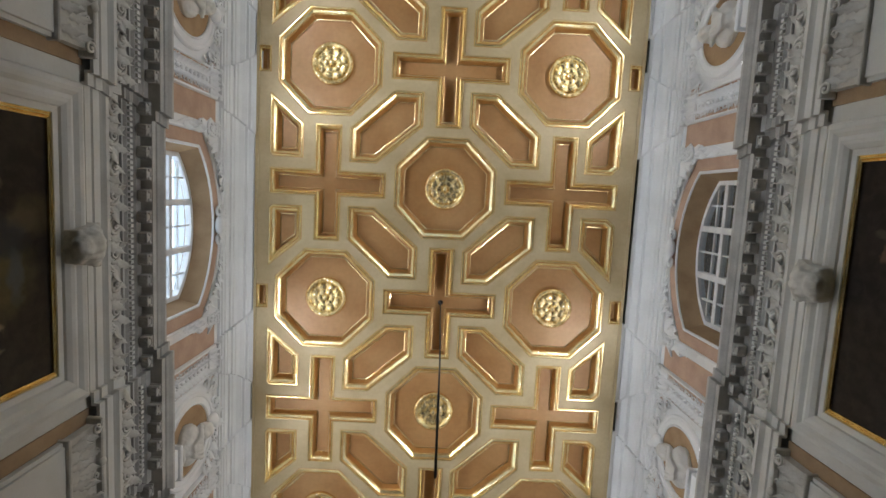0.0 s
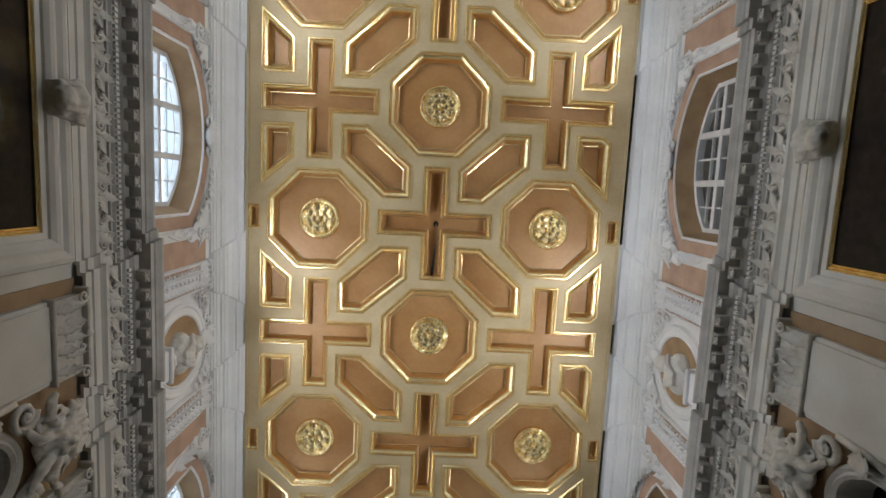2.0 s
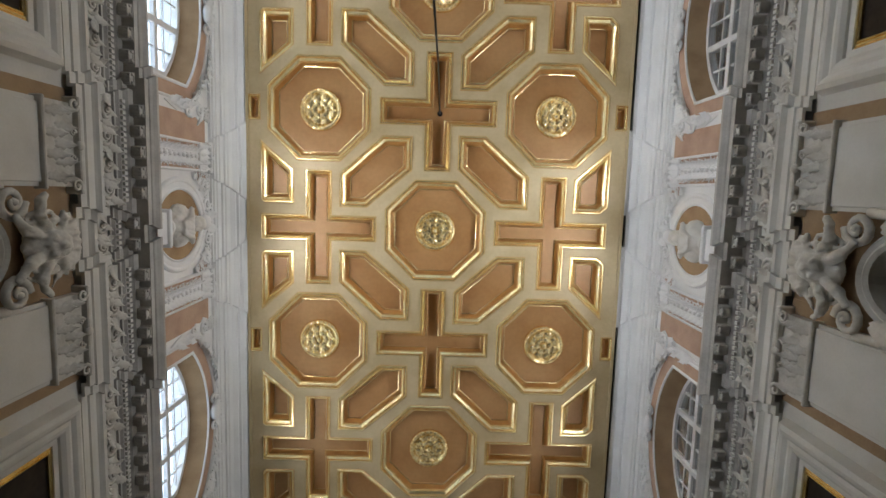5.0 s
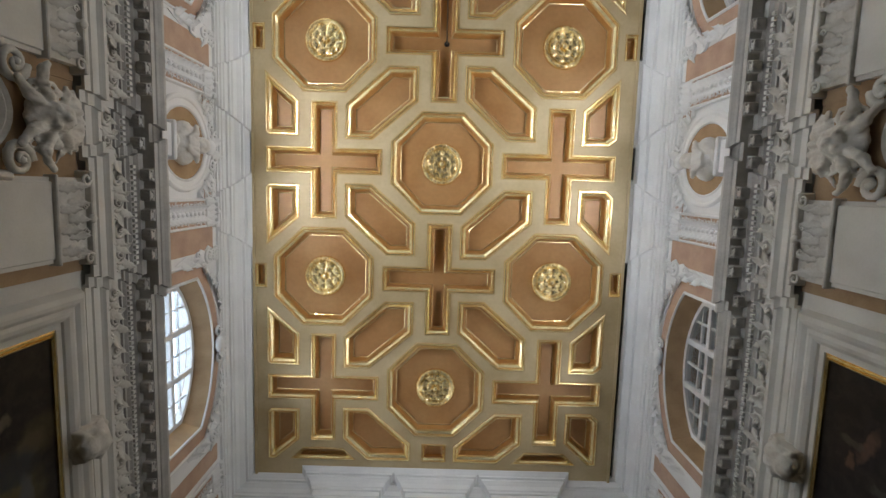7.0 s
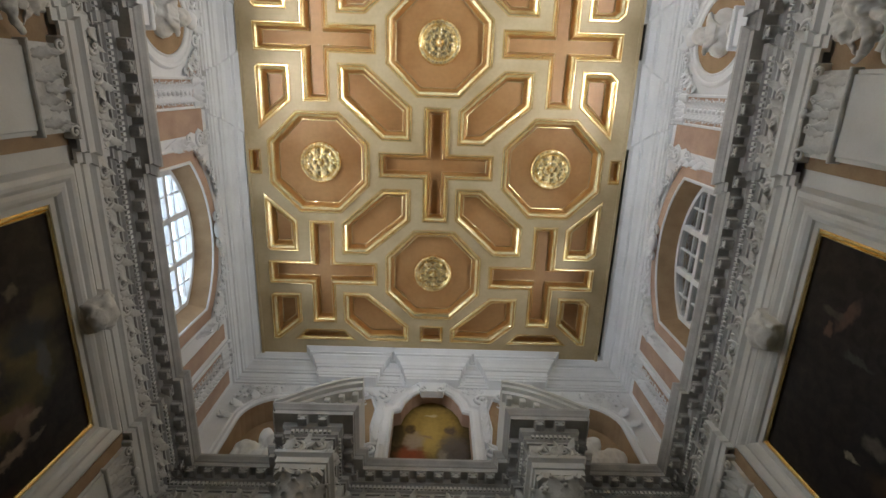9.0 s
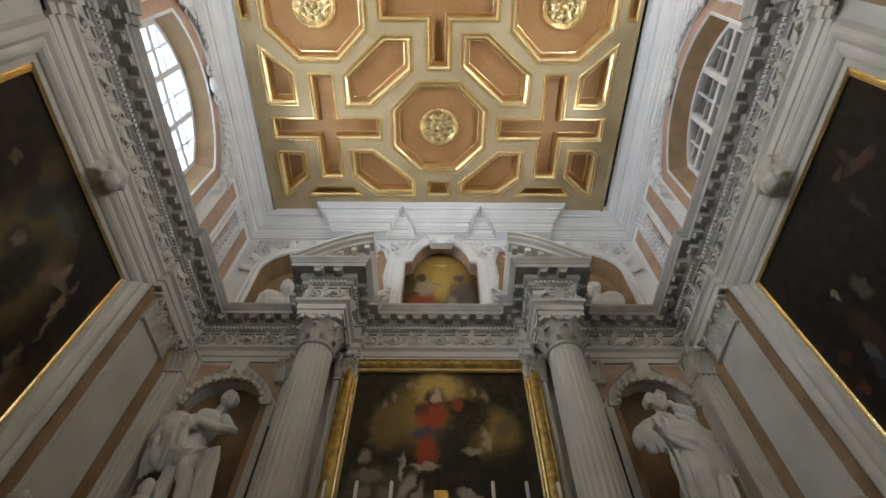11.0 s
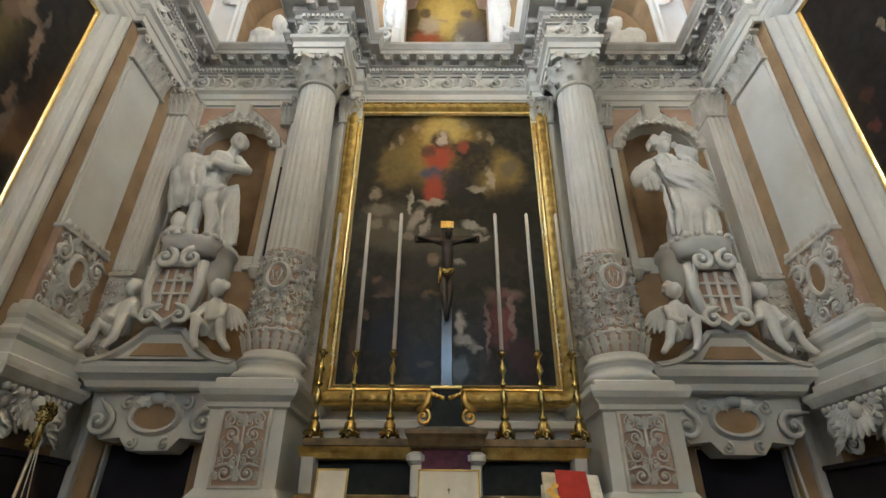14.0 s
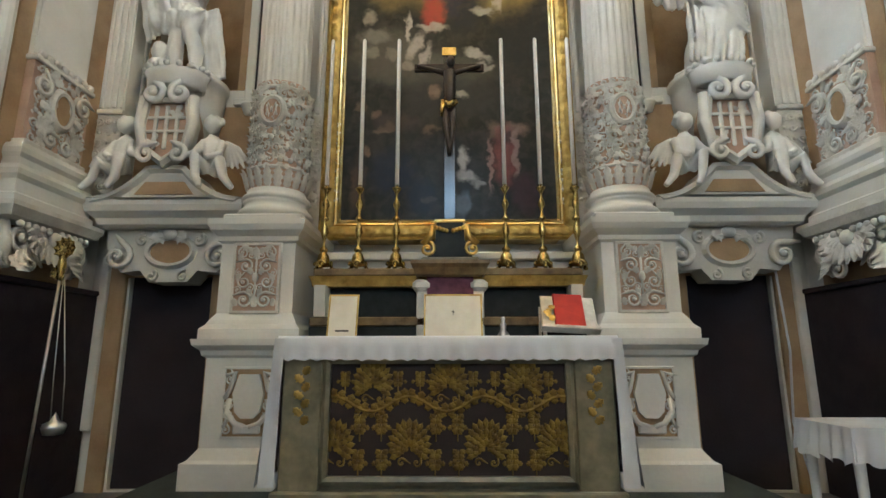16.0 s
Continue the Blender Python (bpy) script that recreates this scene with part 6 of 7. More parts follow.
def youth():
    """Half-draped standing youth, weight on one leg, arms crossed, head turned."""
    g = Geo()
    g.tube([(0.16, -0.1, 0.02), (0.14, -0.14, 0.3), (0.08, -0.18, 0.5), (0.04, -0.1, 0.82)], [0.06, 0.085, 0.085, 0.13], 10)
    g.tube([(-0.12, -0.06, 0.02), (-0.12, -0.08, 0.3), (-0.1, -0.1, 0.52), (-0.06, -0.04, 0.84)], [0.06, 0.085, 0.085, 0.13], 10)
    g.ball((0.18, -0.2, 0.03), (0.055, 0.11, 0.04))
    g.ball((-0.12, -0.16, 0.03), (0.055, 0.11, 0.04))
    g.tube([(-0.02, -0.04, 0.8), (-0.03, -0.03, 0.98), (0.0, -0.03, 1.15), (0.04, -0.02, 1.3), (0.08, -0.02, 1.38)], [0.18, 0.16, 0.18, 0.19, 0.09], 14)
    g.tube([(0.2, -0.02, 1.3), (0.36, -0.04, 1.12), (0.28, -0.2, 1.02), (0.02, -0.26, 1.1)], [0.085, 0.08, 0.065, 0.05], 9)
    g.tube([(-0.14, -0.02, 1.3), (-0.3, -0.1, 1.12), (-0.16, -0.25, 1.04), (0.02, -0.26, 1.02)], [0.085, 0.08, 0.065, 0.05], 9)
    g.tube([(0.1, -0.02, 1.34), (0.15, -0.05, 1.48)], [0.075, 0.07], 9)
    g.ball((0.19, -0.08, 1.57), (0.1, 0.115, 0.135), None, 14, 9)
    g.ball((0.18, -0.03, 1.61), (0.115, 0.12, 0.12), None, 14, 9)
    g.ball((0.23, -0.18, 1.55), (0.02, 0.03, 0.03))
    # bundled mantle over one arm and behind the legs
    for c, r in (((-0.32, -0.12, 1.15), (0.2, 0.15, 0.17)), ((-0.4, -0.1, 0.95), (0.15, 0.14, 0.2)), ((-0.24, -0.2, 1.0), (0.16, 0.12, 0.16)), ((-0.3, -0.12, 0.74), (0.14, 0.12, 0.2))):
        g.ball(c, r, None, 10, 7)
    folds(g, ((-0.5, -0.1, 1.2), (-0.12, -0.24, 1.2)), ((-0.46, -0.04, 0.46), (0.0, -0.2, 0.62)), 8, 0.045, 0.1)
    folds(g, ((0.06, 0.06, 0.9), (0.26, 0.04, 0.95)), ((0.12, 0.04, 0.04), (0.42, 0.0, 0.02)), 6, 0.06, 0.02)
    folds(g, ((-0.2, -0.18, 0.86), (0.2, -0.12, 0.82)), ((-0.22, -0.14, 0.5), (0.06, -0.22, 0.6)), 6, 0.045, 0.08)
    # small companion at the foot
    g.tube([(-0.3, -0.06, 0.0), (-0.3, -0.08, 0.2)], [0.15, 0.11], 10)
    g.ball((-0.28, -0.1, 0.3), (0.1, 0.1, 0.115), None, 12, 8)
    g.lathe([(0, -0.02), (0.4, -0.02), (0.38, 0.03), (0, 0.03)], 20, None, 360, 0, False, 0.7)
    return g


def bishop():
    """Draped figure with a mitre, one hand stretched out, mantle swept to the other side."""
    g = Geo()
    g.tube([(-0.06, 0.0, 0.0), (-0.02, -0.03, 0.3), (0.08, -0.06, 0.6), (0.03, -0.05, 0.9), (-0.1, -0.02, 1.15), (-0.12, 0.0, 1.3), (-0.1, -0.02, 1.38)], [0.22, 0.23, 0.25, 0.22, 0.21, 0.18, 0.09], 16)
    g.tube([(-0.26, -0.02, 1.24), (-0.42, -0.08, 1.08), (-0.55, -0.18, 0.92), (-0.62, -0.24, 0.82)], [0.11, 0.12, 0.11, 0.06], 10)
    folds(g, ((-0.34, -0.1, 1.08), (-0.58, -0.2, 0.88)), ((-0.28, -0.14, 0.74), (-0.5, -0.22, 0.7)), 4, 0.045, 0.05)
    g.ball((-0.64, -0.28, 0.78), (0.05, 0.06, 0.07))
    g.tube([(0.05, -0.02, 1.26), (0.22, -0.1, 1.15), (0.16, -0.24, 1.24), (-0.02, -0.25, 1.35)], [0.11, 0.12, 0.09, 0.055], 10)
    g.ball((-0.05, -0.26, 1.38), (0.045, 0.045, 0.05))
    g.tube([(-0.1, -0.02, 1.34), (-0.09, -0.05, 1.46)], [0.075, 0.07], 9)
    g.ball((-0.09, -0.09, 1.52), (0.095, 0.11, 0.12), None, 14, 9)
    g.ball((-0.1, -0.17, 1.44), (0.06, 0.05, 0.08))
    g.ball((-0.09, -0.2, 1.53), (0.02, 0.03, 0.035))
    g.prism([(-0.26, 1.5), (0.02, 1.56), (0.04, 1.68), (-0.06, 1.73), (-0.12, 1.67), (-0.2, 1.7), (-0.27, 1.62)], -0.12, 0.03)
    folds(g, ((-0.32, -0.2, 1.2), (-0.26, -0.24, 0.9)), ((0.34, -0.22, 0.95), (0.36, -0.2, 0.42)), 8, 0.032, 0.13)
    folds(g, ((-0.28, -0.2, 0.8), (0.3, -0.16, 0.5)), ((-0.32, -0.22, 0.06), (0.22, -0.24, 0.04)), 9, 0.034, 0.06)
    folds(g, ((-0.2, -0.2, 1.3), (0.1, -0.2, 1.28)), ((-0.24, -0.26, 0.95), (0.2, -0.26, 1.0)), 6, 0.028, 0.05)
    for c, r in (((0.28, -0.08, 0.62), (0.13, 0.16, 0.26)), ((0.24, -0.1, 0.92), (0.12, 0.14, 0.16)), ((-0.42, -0.16, 0.92), (0.12, 0.1, 0.12))):
        g.ball(c, r, None, 10, 7)
    folds(g, ((0.26, 0.06, 1.0), (0.36, 0.04, 0.8)), ((0.1, 0.06, 0.02), (0.3, 0.02, 0.02)), 4, 0.05, 0.02)
    g.ball((-0.16, -0.22, 0.04), (0.06, 0.11, 0.05))
    g.lathe([(0, -0.02), (0.42, -0.02), (0.4, 0.03), (0, 0.03)], 20, None, 360, 0, False, 0.7)
    return g


def niche_statue(s, g, label):
    o = tagged(g.done("niche_statue", STATUE), label, "statue", "statues in the niches")
    sculpt(o, 0.012, 0.015, 10.5, 2)
    o.matrix_world = Matrix.Translation((s * NICHE, 9.42, 4.42))
    return o


niche_statue(-1, youth(), "white marble half-draped youth standing in a niche")
niche_statue(1, bishop(), "white marble robed figure with a tall hat standing in a niche")
for s in (-1, 1):
    p = Geo().lathe([(0.0, 3.5), (0.3, 3.5), (0.36, 3.9), (0.4, 4.2), (0.4, 4.3), (0.43, 4.33), (0.43, 4.4), (0, 4.4)], 28, Matrix.Translation((s * NICHE, 9.5, 0)), 360)
    tagged(p.done("statue_corbel", STUCCO), "rounded white stucco corbel under a statue", "corbel", "corbels under the statues")
    # niche surround
    n = thing("niche_surround", "white stucco surround of a statue niche with an arch of leaves", "stucco surround", "niche surrounds")
    xf = back_xf(YB)
    for t in (-1, 1):
        x = s * NICHE + t * 0.66
        Geo().box(s * NICHE + t * 0.5, s * NICHE + t * 0.605, -0.012, 0, 4.42, 6.12, xf).done("brown_strip", BROWN, n, "brown plaster strip")
        Geo().box(x - 0.055, x + 0.055, -0.07, 0, 4.2, 6.1, xf, 0.012).done("jamb", STUCCO, n)
        Geo().box(x + t * 0.08 - 0.014, x + t * 0.08 + 0.014, -0.09, 0, 4.3, 5.75, xf, 0.004).done("iron_rod", DARKWOOD, n, "thin dark rod")
        Geo().box(s * NICHE + t * 0.48, x + t * 0.05, -0.068, 0, 4.2, 4.29, xf, 0.01).done("foot_ledge", STUCCO, n)
        g = Geo().lathe([(0, -0.12), (0.05, -0.1), (0.085, 0.0), (0.085, 0.03), (0, 0.03)], 14, Matrix.Translation((x, YB - 0.05, 4.19)))
        g.done("pendant", STUCCO, n)
        g = Geo()
        capital_leaves(g, 0.12, 6.55, 6.92, xf @ Matrix.Translation((x + t * 0.06, 0, 0)), 0.07)
        g.done("small_capital", CARVED, n)
    g = Geo()
    pts = [(s * NICHE + 0.66 * math.cos(math.pi * i / 16), 6.1 + 0.58 * math.sin(math.pi * i / 16)) for i in range(17)]
    band = pts + [(s * NICHE + 0.52 * math.cos(math.pi * (16 - i) / 16), 6.1 + 0.46 * math.sin(math.pi * (16 - i) / 16)) for i in range(17)]
    g.prism(band, -0.09, 0.0, xf)
    for i in range(13):
        a = math.pi * (i + 0.5) / 13
        g.leaf(s * NICHE + 0.5 * math.cos(a), 6.1 + 0.46 * math.sin(a), 0.13, a, 0.4, 0.6, xf, -0.08)
        g.ball((s * NICHE + 0.52 * math.cos(a), -0.1, 6.1 + 0.46 * math.sin(a)), 0.04, xf, 7, 5)
    g.done("leaf_arch", CARVED, n)
    for t in (-1, 1):
        Geo().prism([(s * NICHE + t * 0.7, 6.2), (s * NICHE + t * 0.7, 6.88), (s * NICHE + t * 0.12, 6.88), (s * NICHE + t * 0.4, 6.62)], -0.02, 0, xf).done("spandrel", PINK, n, "brown plaster spandrel")
    Geo().box(s * NICHE - 0.12, s * NICHE + 0.12, -0.1, 0, 6.6, 6.93, xf, 0.02).done("keystone", STUCCO, n)
    Geo().box(s * NICHE - 0.74, s * NICHE + 0.74, -0.012, 0, 2.95, 4.2, xf).done("brown_field", BROWN, n, "brown plaster field")
    # fluted pilaster in the corner of the room
    p = thing("corner_pilaster", "white fluted pilaster in the corner beside a niche", "pilaster", "corner pilasters")
    m = back_xf(YB) @ Matrix.Translation((s * 3.74, 0, 0))
    fluted_strip(Geo(), 0.145, 4.02, 6.5, m, 0.32, 4, 0.6).done("shaft", STUCCO, p)
    g = Geo().box(-0.145, 0.145, -0.31, 0, 2.66, 4.02, m)
    g.box(-0.15, 0.15, -0.34, 0, 3.97, 4.03, m, 0.012)
    relief(g, 0.28, 1.0, m @ Matrix.Translation((0, -0.31, 3.45)), (3, 8), 5, 1.3)
    g.done("carved_foot", CARVED, p, "carved stucco scrolls and leaves")
    g = Geo()
    capital_leaves(g, 0.15, 6.5, 6.93, m, 0.32)
    g.done("capital", CARVED, p)

# ---- overdoors with coats of arms ----
OY = 9.08
for s in (-1, 1):
    xc = s * 2.9
    od = thing("overdoor", "white stucco overdoor with a scrolled pediment", "overdoor", "overdoors")
    g = Geo().sweep([(xc - 0.68, YB), (xc - 0.68, OY + 0.14), (xc + 0.68, OY + 0.14), (xc + 0.68, YB)],
                    [(0, 2.66), (0.03, 2.68), (0.05, 2.74), (0.12, 2.8), (0.14, 2.86), (0.14, 2.91), (0, 2.93)])
    g.box(xc - 0.68, xc + 0.68, OY + 0.14, YB, 2.66, 2.92)
    g.done("cornice", STUCCO, od)
    g = Geo()
    L = []
    for i in range(11):
        u = i / 10
        L.append((0.8 - 0.6 * u, 2.93 + 0.33 * u ** 2.2))
    out = [(-x, z) for x, z in L] + [(-0.12, 3.27), (0.12, 3.27)] + [(x, z) for x, z in reversed(L)]
    inn = [(x * 0.9, z - 0.06 if z > 3.0 else 2.92) for x, z in out]
    g.prism([(x + xc, z) for x, z in out], OY + 0.03, YB)
    g.border([(x + xc, z) for x, z in out], [(0, 0), (0.01, -0.03), (-0.04, -0.05), (-0.07, 0)], back_xf(OY + 0.03))
    g.done("scrolled_pediment", STUCCO, od)
    Geo().prism([(xc - 0.3, 2.97), (xc + 0.3, 2.97), (xc + 0.2, 3.1), (xc - 0.2, 3.1)], OY + 0.01, OY + 0.04).done("brown_panel", BROWN, od, "brown sunk panel")
    g = Geo()
    m = Matrix.Translation((xc, OY + 0.26, 2.4))
    pts = [(-0.7, 0.27), (-0.66, 0.0), (-0.5, -0.2), (-0.3, -0.18), (-0.2, -0.3), (0.2, -0.3), (0.3, -0.18), (0.5, -0.2), (0.66, 0.0), (0.7, 0.27)]
    g.prism(pts, 0, 0.3, m)
    for t in (-1, 1):
        g.scroll(t * 0.52, -0.04, 0.14, 1.4, t, 1.2, 0.26, m, -0.04, 0.1)
        g.scroll(t * 0.3, 0.14, 0.07, 1.3, -t, 1.2, 0.3, m, -0.02)
        g.scroll(t * 0.16, -0.24, 0.06, 1.3, t, 1.2, 0.3, m, -0.02)
        g.leaf(t * 0.02, 0.2, 0.2, -t * 0.3 + (0 if t > 0 else math.pi), 0.35, 0.4, m)
    g.border(ellipse(0, 0.02, 0.22, 0.13, 24), [(0, 0), (0, -0.04), (0.03, -0.05), (0.06, 0)], m)
    g.ball((0, -0.04, 0.2), (0.08, 0.05, 0.06), m)
    g.done("apron", STUCCO, od, "scrolled white apron")
    Geo().prism(ellipse(0, 0.02, 0.21, 0.12, 24), -0.01, 0.01, m).done("oval", BROWN, od, "brown oval cartouche")
    for t in (-1, 1):
        x = xc + t * 0.56
        Geo().box(xc + s * 0.13 + t * 0.56 - 0.09, xc + s * 0.13 + t * 0.56 + 0.09, YB - 0.05, YB, 0.0, 2.4, None, 0.008).done("door_jamb", BROWN, od, "brown plaster door jamb")
        Geo().box(xc + s * 0.13 + t * 0.69 - 0.045, xc + s * 0.13 + t * 0.69 + 0.045, YB - 0.1, YB, 0.6, 2.4, None, 0.01).done("jamb_moulding", STUCCO, od)
    Geo().box(s * DOORX - 0.47, s * DOORX + 0.47, YB - 0.052, YB, 2.19, 2.5).done("lintel", BROWN, od, "brown plaster lintel")
    # arms: shield, crown, two winged children
    ca = thing("coat_of_arms", "carved white stucco coat of arms under a crown", "coat of arms", "coats of arms over the doors", (xc, OY - 0.06, 0))
    sh = [(-0.2, 3.95), (0.2, 3.95), (0.24, 3.7), (0.2, 3.45), (0.0, 3.3), (-0.2, 3.45), (-0.24, 3.7)]
    g = Geo().prism(sh, 0, 0.3)
    g.slot = 0
    shield = g.done("shield", PINK, ca, "shield with a pink ground")
    g = Geo().border(sh, [(-0.02, 0), (-0.02, -0.04), (0.02, -0.06), (0.06, -0.02), (0.06, 0.1)])
    for k in range(3):
        g.box(-0.13 + 0.11 * k, -0.09 + 0.11 * k, -0.03, 0, 3.42, 3.9, None, 0.008)
    for z in (3.6, 3.75):
        g.box(-0.2, 0.2, -0.032, 0, z, z + 0.03, None, 0.008)
    for q in range(8):
        g.leaf(0.08 + 0.03 * (q % 3), 3.78 + 0.04 * (q // 3), 0.07, q, 0.4, 0.4, None, -0.01)
        g.leaf(-0.14 + 0.03 * (q % 3), 3.46 + 0.04 * (q // 3), 0.07, q, 0.4, 0.4, None, -0.01)
    g.done("heraldic_relief", STUCCO, shield)
    g = Geo()
    for t in (-1, 1):
        g.scroll(t * 0.14, 4.02, 0.12, 1.4, t, 1.5, 0.4, None, -0.06)
        g.scroll(t * 0.16, 3.36, 0.1, 1.3, -t, 1.5, 0.35, None, -0.04, 0.06)
        g.tube([(t * 0.26, 0, 4.0), (t * 0.28, -0.02, 3.7), (t * 0.22, -0.02, 3.4)], [0.05, 0.05, 0.04], 7)
    g.done("scroll_frame", STATUE, ca)
    g = Geo().lathe([(0.26, 4.12), (0.3, 4.14), (0.31, 4.26), (0.33, 4.3), (0.31, 4.31), (0.28, 4.16)], 28, Matrix.Translation((0, 0.1, 0)), squash=0.7)
    for k in range(16):
        a = 2 * math.pi * k / 16
        g.ball((0.325 * math.cos(a), 0.1 + 0.23 * math.sin(a), 4.33), 0.035, None, 7, 5)
    g.ball((0, 0.1, 4.18), (0.26, 0.18, 0.06))
    g.done("crown", STATUE, ca, "carved stucco crown")
    for t in (-1, 1):
        g = Geo()
        bx = t * 0.46
        g.tube([(bx + t * 0.03, 0.06, 3.2), (bx + t * 0.02, 0.02, 3.36), (bx - t * 0.01, 0.05, 3.52), (bx, 0.05, 3.6)], [0.1, 0.095, 0.1, 0.05], 12)
        g.ball((bx - t * 0.01, 0.0, 3.71), (0.08, 0.09, 0.095), None, 12, 8)
        for q in range(9):
            b = 2 * math.pi * q / 9
            g.ball((bx + 0.07 * math.cos(b), 0.05 + 0.03 * math.sin(b * 2), 3.75 + 0.06 * math.sin(b)), 0.036, None, 7, 5)
        g.tube([(bx - t * 0.08, 0.02, 3.53), (bx - t * 0.13, -0.06, 3.38), (bx - t * 0.24, -0.08, 3.34)], [0.045, 0.04, 0.03], 8)
        g.tube([(bx + t * 0.09, 0.04, 3.53), (bx + t * 0.12, -0.06, 3.36), (bx + t * 0.02, -0.14, 3.3)], [0.045, 0.04, 0.03], 8)
        g.tube([(bx - t * 0.02, 0.0, 3.2), (bx - t * 0.08, -0.16, 3.3), (bx - t * 0.06, -0.15, 3.1), (bx - t * 0.0, -0.17, 2.98)], [0.065, 0.062, 0.045, 0.03], 9)
        g.tube([(bx + t * 0.06, 0.02, 3.18), (bx + t * 0.16, -0.12, 3.27), (bx + t * 0.2, -0.1, 3.1), (bx + t * 0.3, -0.12, 2.98)], [0.065, 0.062, 0.045, 0.03], 9)
        for q in range(5):
            a, ln = -0.75 - 0.17 * q, 0.4 - 0.03 * q
            x1, z1 = bx + t * 0.1, 3.56
            g.tube([(x1, 0.1, z1), (x1 + t * 0.5 * ln * math.cos(a), 0.1, z1 + 0.5 * ln * math.sin(a) + 0.05), (x1 + t * ln * math.cos(a), 0.1, z1 + ln * math.sin(a))], [0.025, 0.034, 0.016], 6)
        o = tagged(g.done("putto", STATUE), "small white stucco winged figure seated beside a shield", "statue", "figures beside the coats of arms")
        sculpt(o, 0.011, 0.004, 16, 2)
        o.location = (xc, OY - 0.02, 0)
    d = tagged(Geo().box(s * DOORX - 0.44, s * DOORX + 0.44, YB + 0.05, YB + 0.085, 0.02, 2.2).done("door_1" if s < 0 else "door_2", DARK), "near-black sheet filling the doorway beside the altar", "door", kind="structure")

# ---- altar and what stands on it ----
BROC = bpy.data.materials.new("brocade")
BROC.use_nodes = True
n, l = BROC.node_tree.nodes, BROC.node_tree.links
b = n["Principled BSDF"]
b.inputs["Roughness"].default_value = 0.6
co = n.new("ShaderNodeTexCoord")
nz = n.new("ShaderNodeTexNoise")
nz.inputs["Scale"].default_value, nz.inputs["Detail"].default_value = 24, 5
l.new(co.outputs["Object"], nz.inputs["Vector"])
rp = n.new("ShaderNodeValToRGB")
rp.color_ramp.elements[0].color, rp.color_ramp.elements[1].color = (0.012, 0.006, 0.005, 1), (0.035, 0.017, 0.012, 1)
l.new(nz.outputs["Fac"], rp.inputs[0])
l.new(rp.outputs[0], b.inputs["Base Color"])
THREAD = mat("gold_thread", (0.27, 0.18, 0.03), 0.6, 0.25, dark=(0.11, 0.065, 0.012), scale=16, fine=160, bump=0.5)

AX0, AX1, AY0, AY1, AZ = -1.04, 1.04, 7.42, 8.36, 1.48
alt = thing("altar", "stone altar with a gold and black brocade front", "altar")
g = Geo()
for s in (-1, 1):
    g.box(s * 0.79 if s > 0 else AX0, AX1 if s > 0 else -0.79, AY0, AY1, 0.5, AZ - 0.02, None, 0.01)
g.box(-0.8, 0.8, AY0 + 0.06, AY1, 0.5, AZ - 0.02)
g.done("body", MARBLE, alt, "mottled yellow marble body")
Geo().box(AX0 - 0.04, AX1 + 0.04, AY0 - 0.03, AY1, 0.346, 0.56, None, 0.012).done("plinth", MARBLE, alt)
g = Geo().border(rect(-0.74, 0.74, 0.64, 1.31), [(0, 0.05), (0, -0.01), (0.025, -0.02), (0.05, 0.0), (0.05, 0.05)], back_xf(AY0 + 0.01))
g.done("antependium_frame", MARBLE, alt, "stone moulding round the brocade")
g = Geo().add([(-0.75, AY0 + 0.04, 0.63), (0.75, AY0 + 0.04, 0.63), (0.75, AY0 + 0.04, 1.32), (-0.75, AY0 + 0.04, 1.32)], [(0, 1, 2, 3)])
front = g.done("antependium", BROC, alt, "black brocade cloth with gold flowers")
g = Geo()
xf = back_xf(AY0 + 0.035)


def palmette(x, z, r, up=1):
    """A serrated fan of overlapping woven leaves."""
    for ring, (n, ro, ln) in enumerate(((15, 0.5, 0.55), (11, 0.28, 0.5), (7, 0.05, 0.45))):
        for q in range(n):
            a = -0.55 + (math.pi + 1.1) * (q + 0.5) / n
            k = 1 + 0.25 * math.sin(a)
            g.leaf(x + ro * r * k * math.cos(a), z + up * ro * r * k * 1.3 * math.sin(a), ln * r, up * a, 0.24, 0.02, xf, -0.002 * ring, 2)
    for t in (-1, 1):
        g.scroll(x + t * 0.35 * r, z - up * 0.62 * r, 0.2 * r, 1.2, -t, 0.5, 0.3, xf, 0, 0.03)


def cluster(x, z, h):
    for t in (-1, 1):
        for q in range(4):
            g.leaf(x + t * 0.008, z + h * (0.1 + 0.22 * q), h * 0.36, math.pi / 2 - t * (0.4 + 0.25 * (q % 2)), 0.4, 0.02, xf, 0, 2)
        g.leaf(x + t * 0.04, z + h * 0.5, h * 0.26, -math.pi / 2 + t * 0.5, 0.42, 0.02, xf, 0, 2)
    g.tube([(x, -0.002, z - 0.03), (x, -0.002, z + h)], 0.006, 5, xf, 0.4)


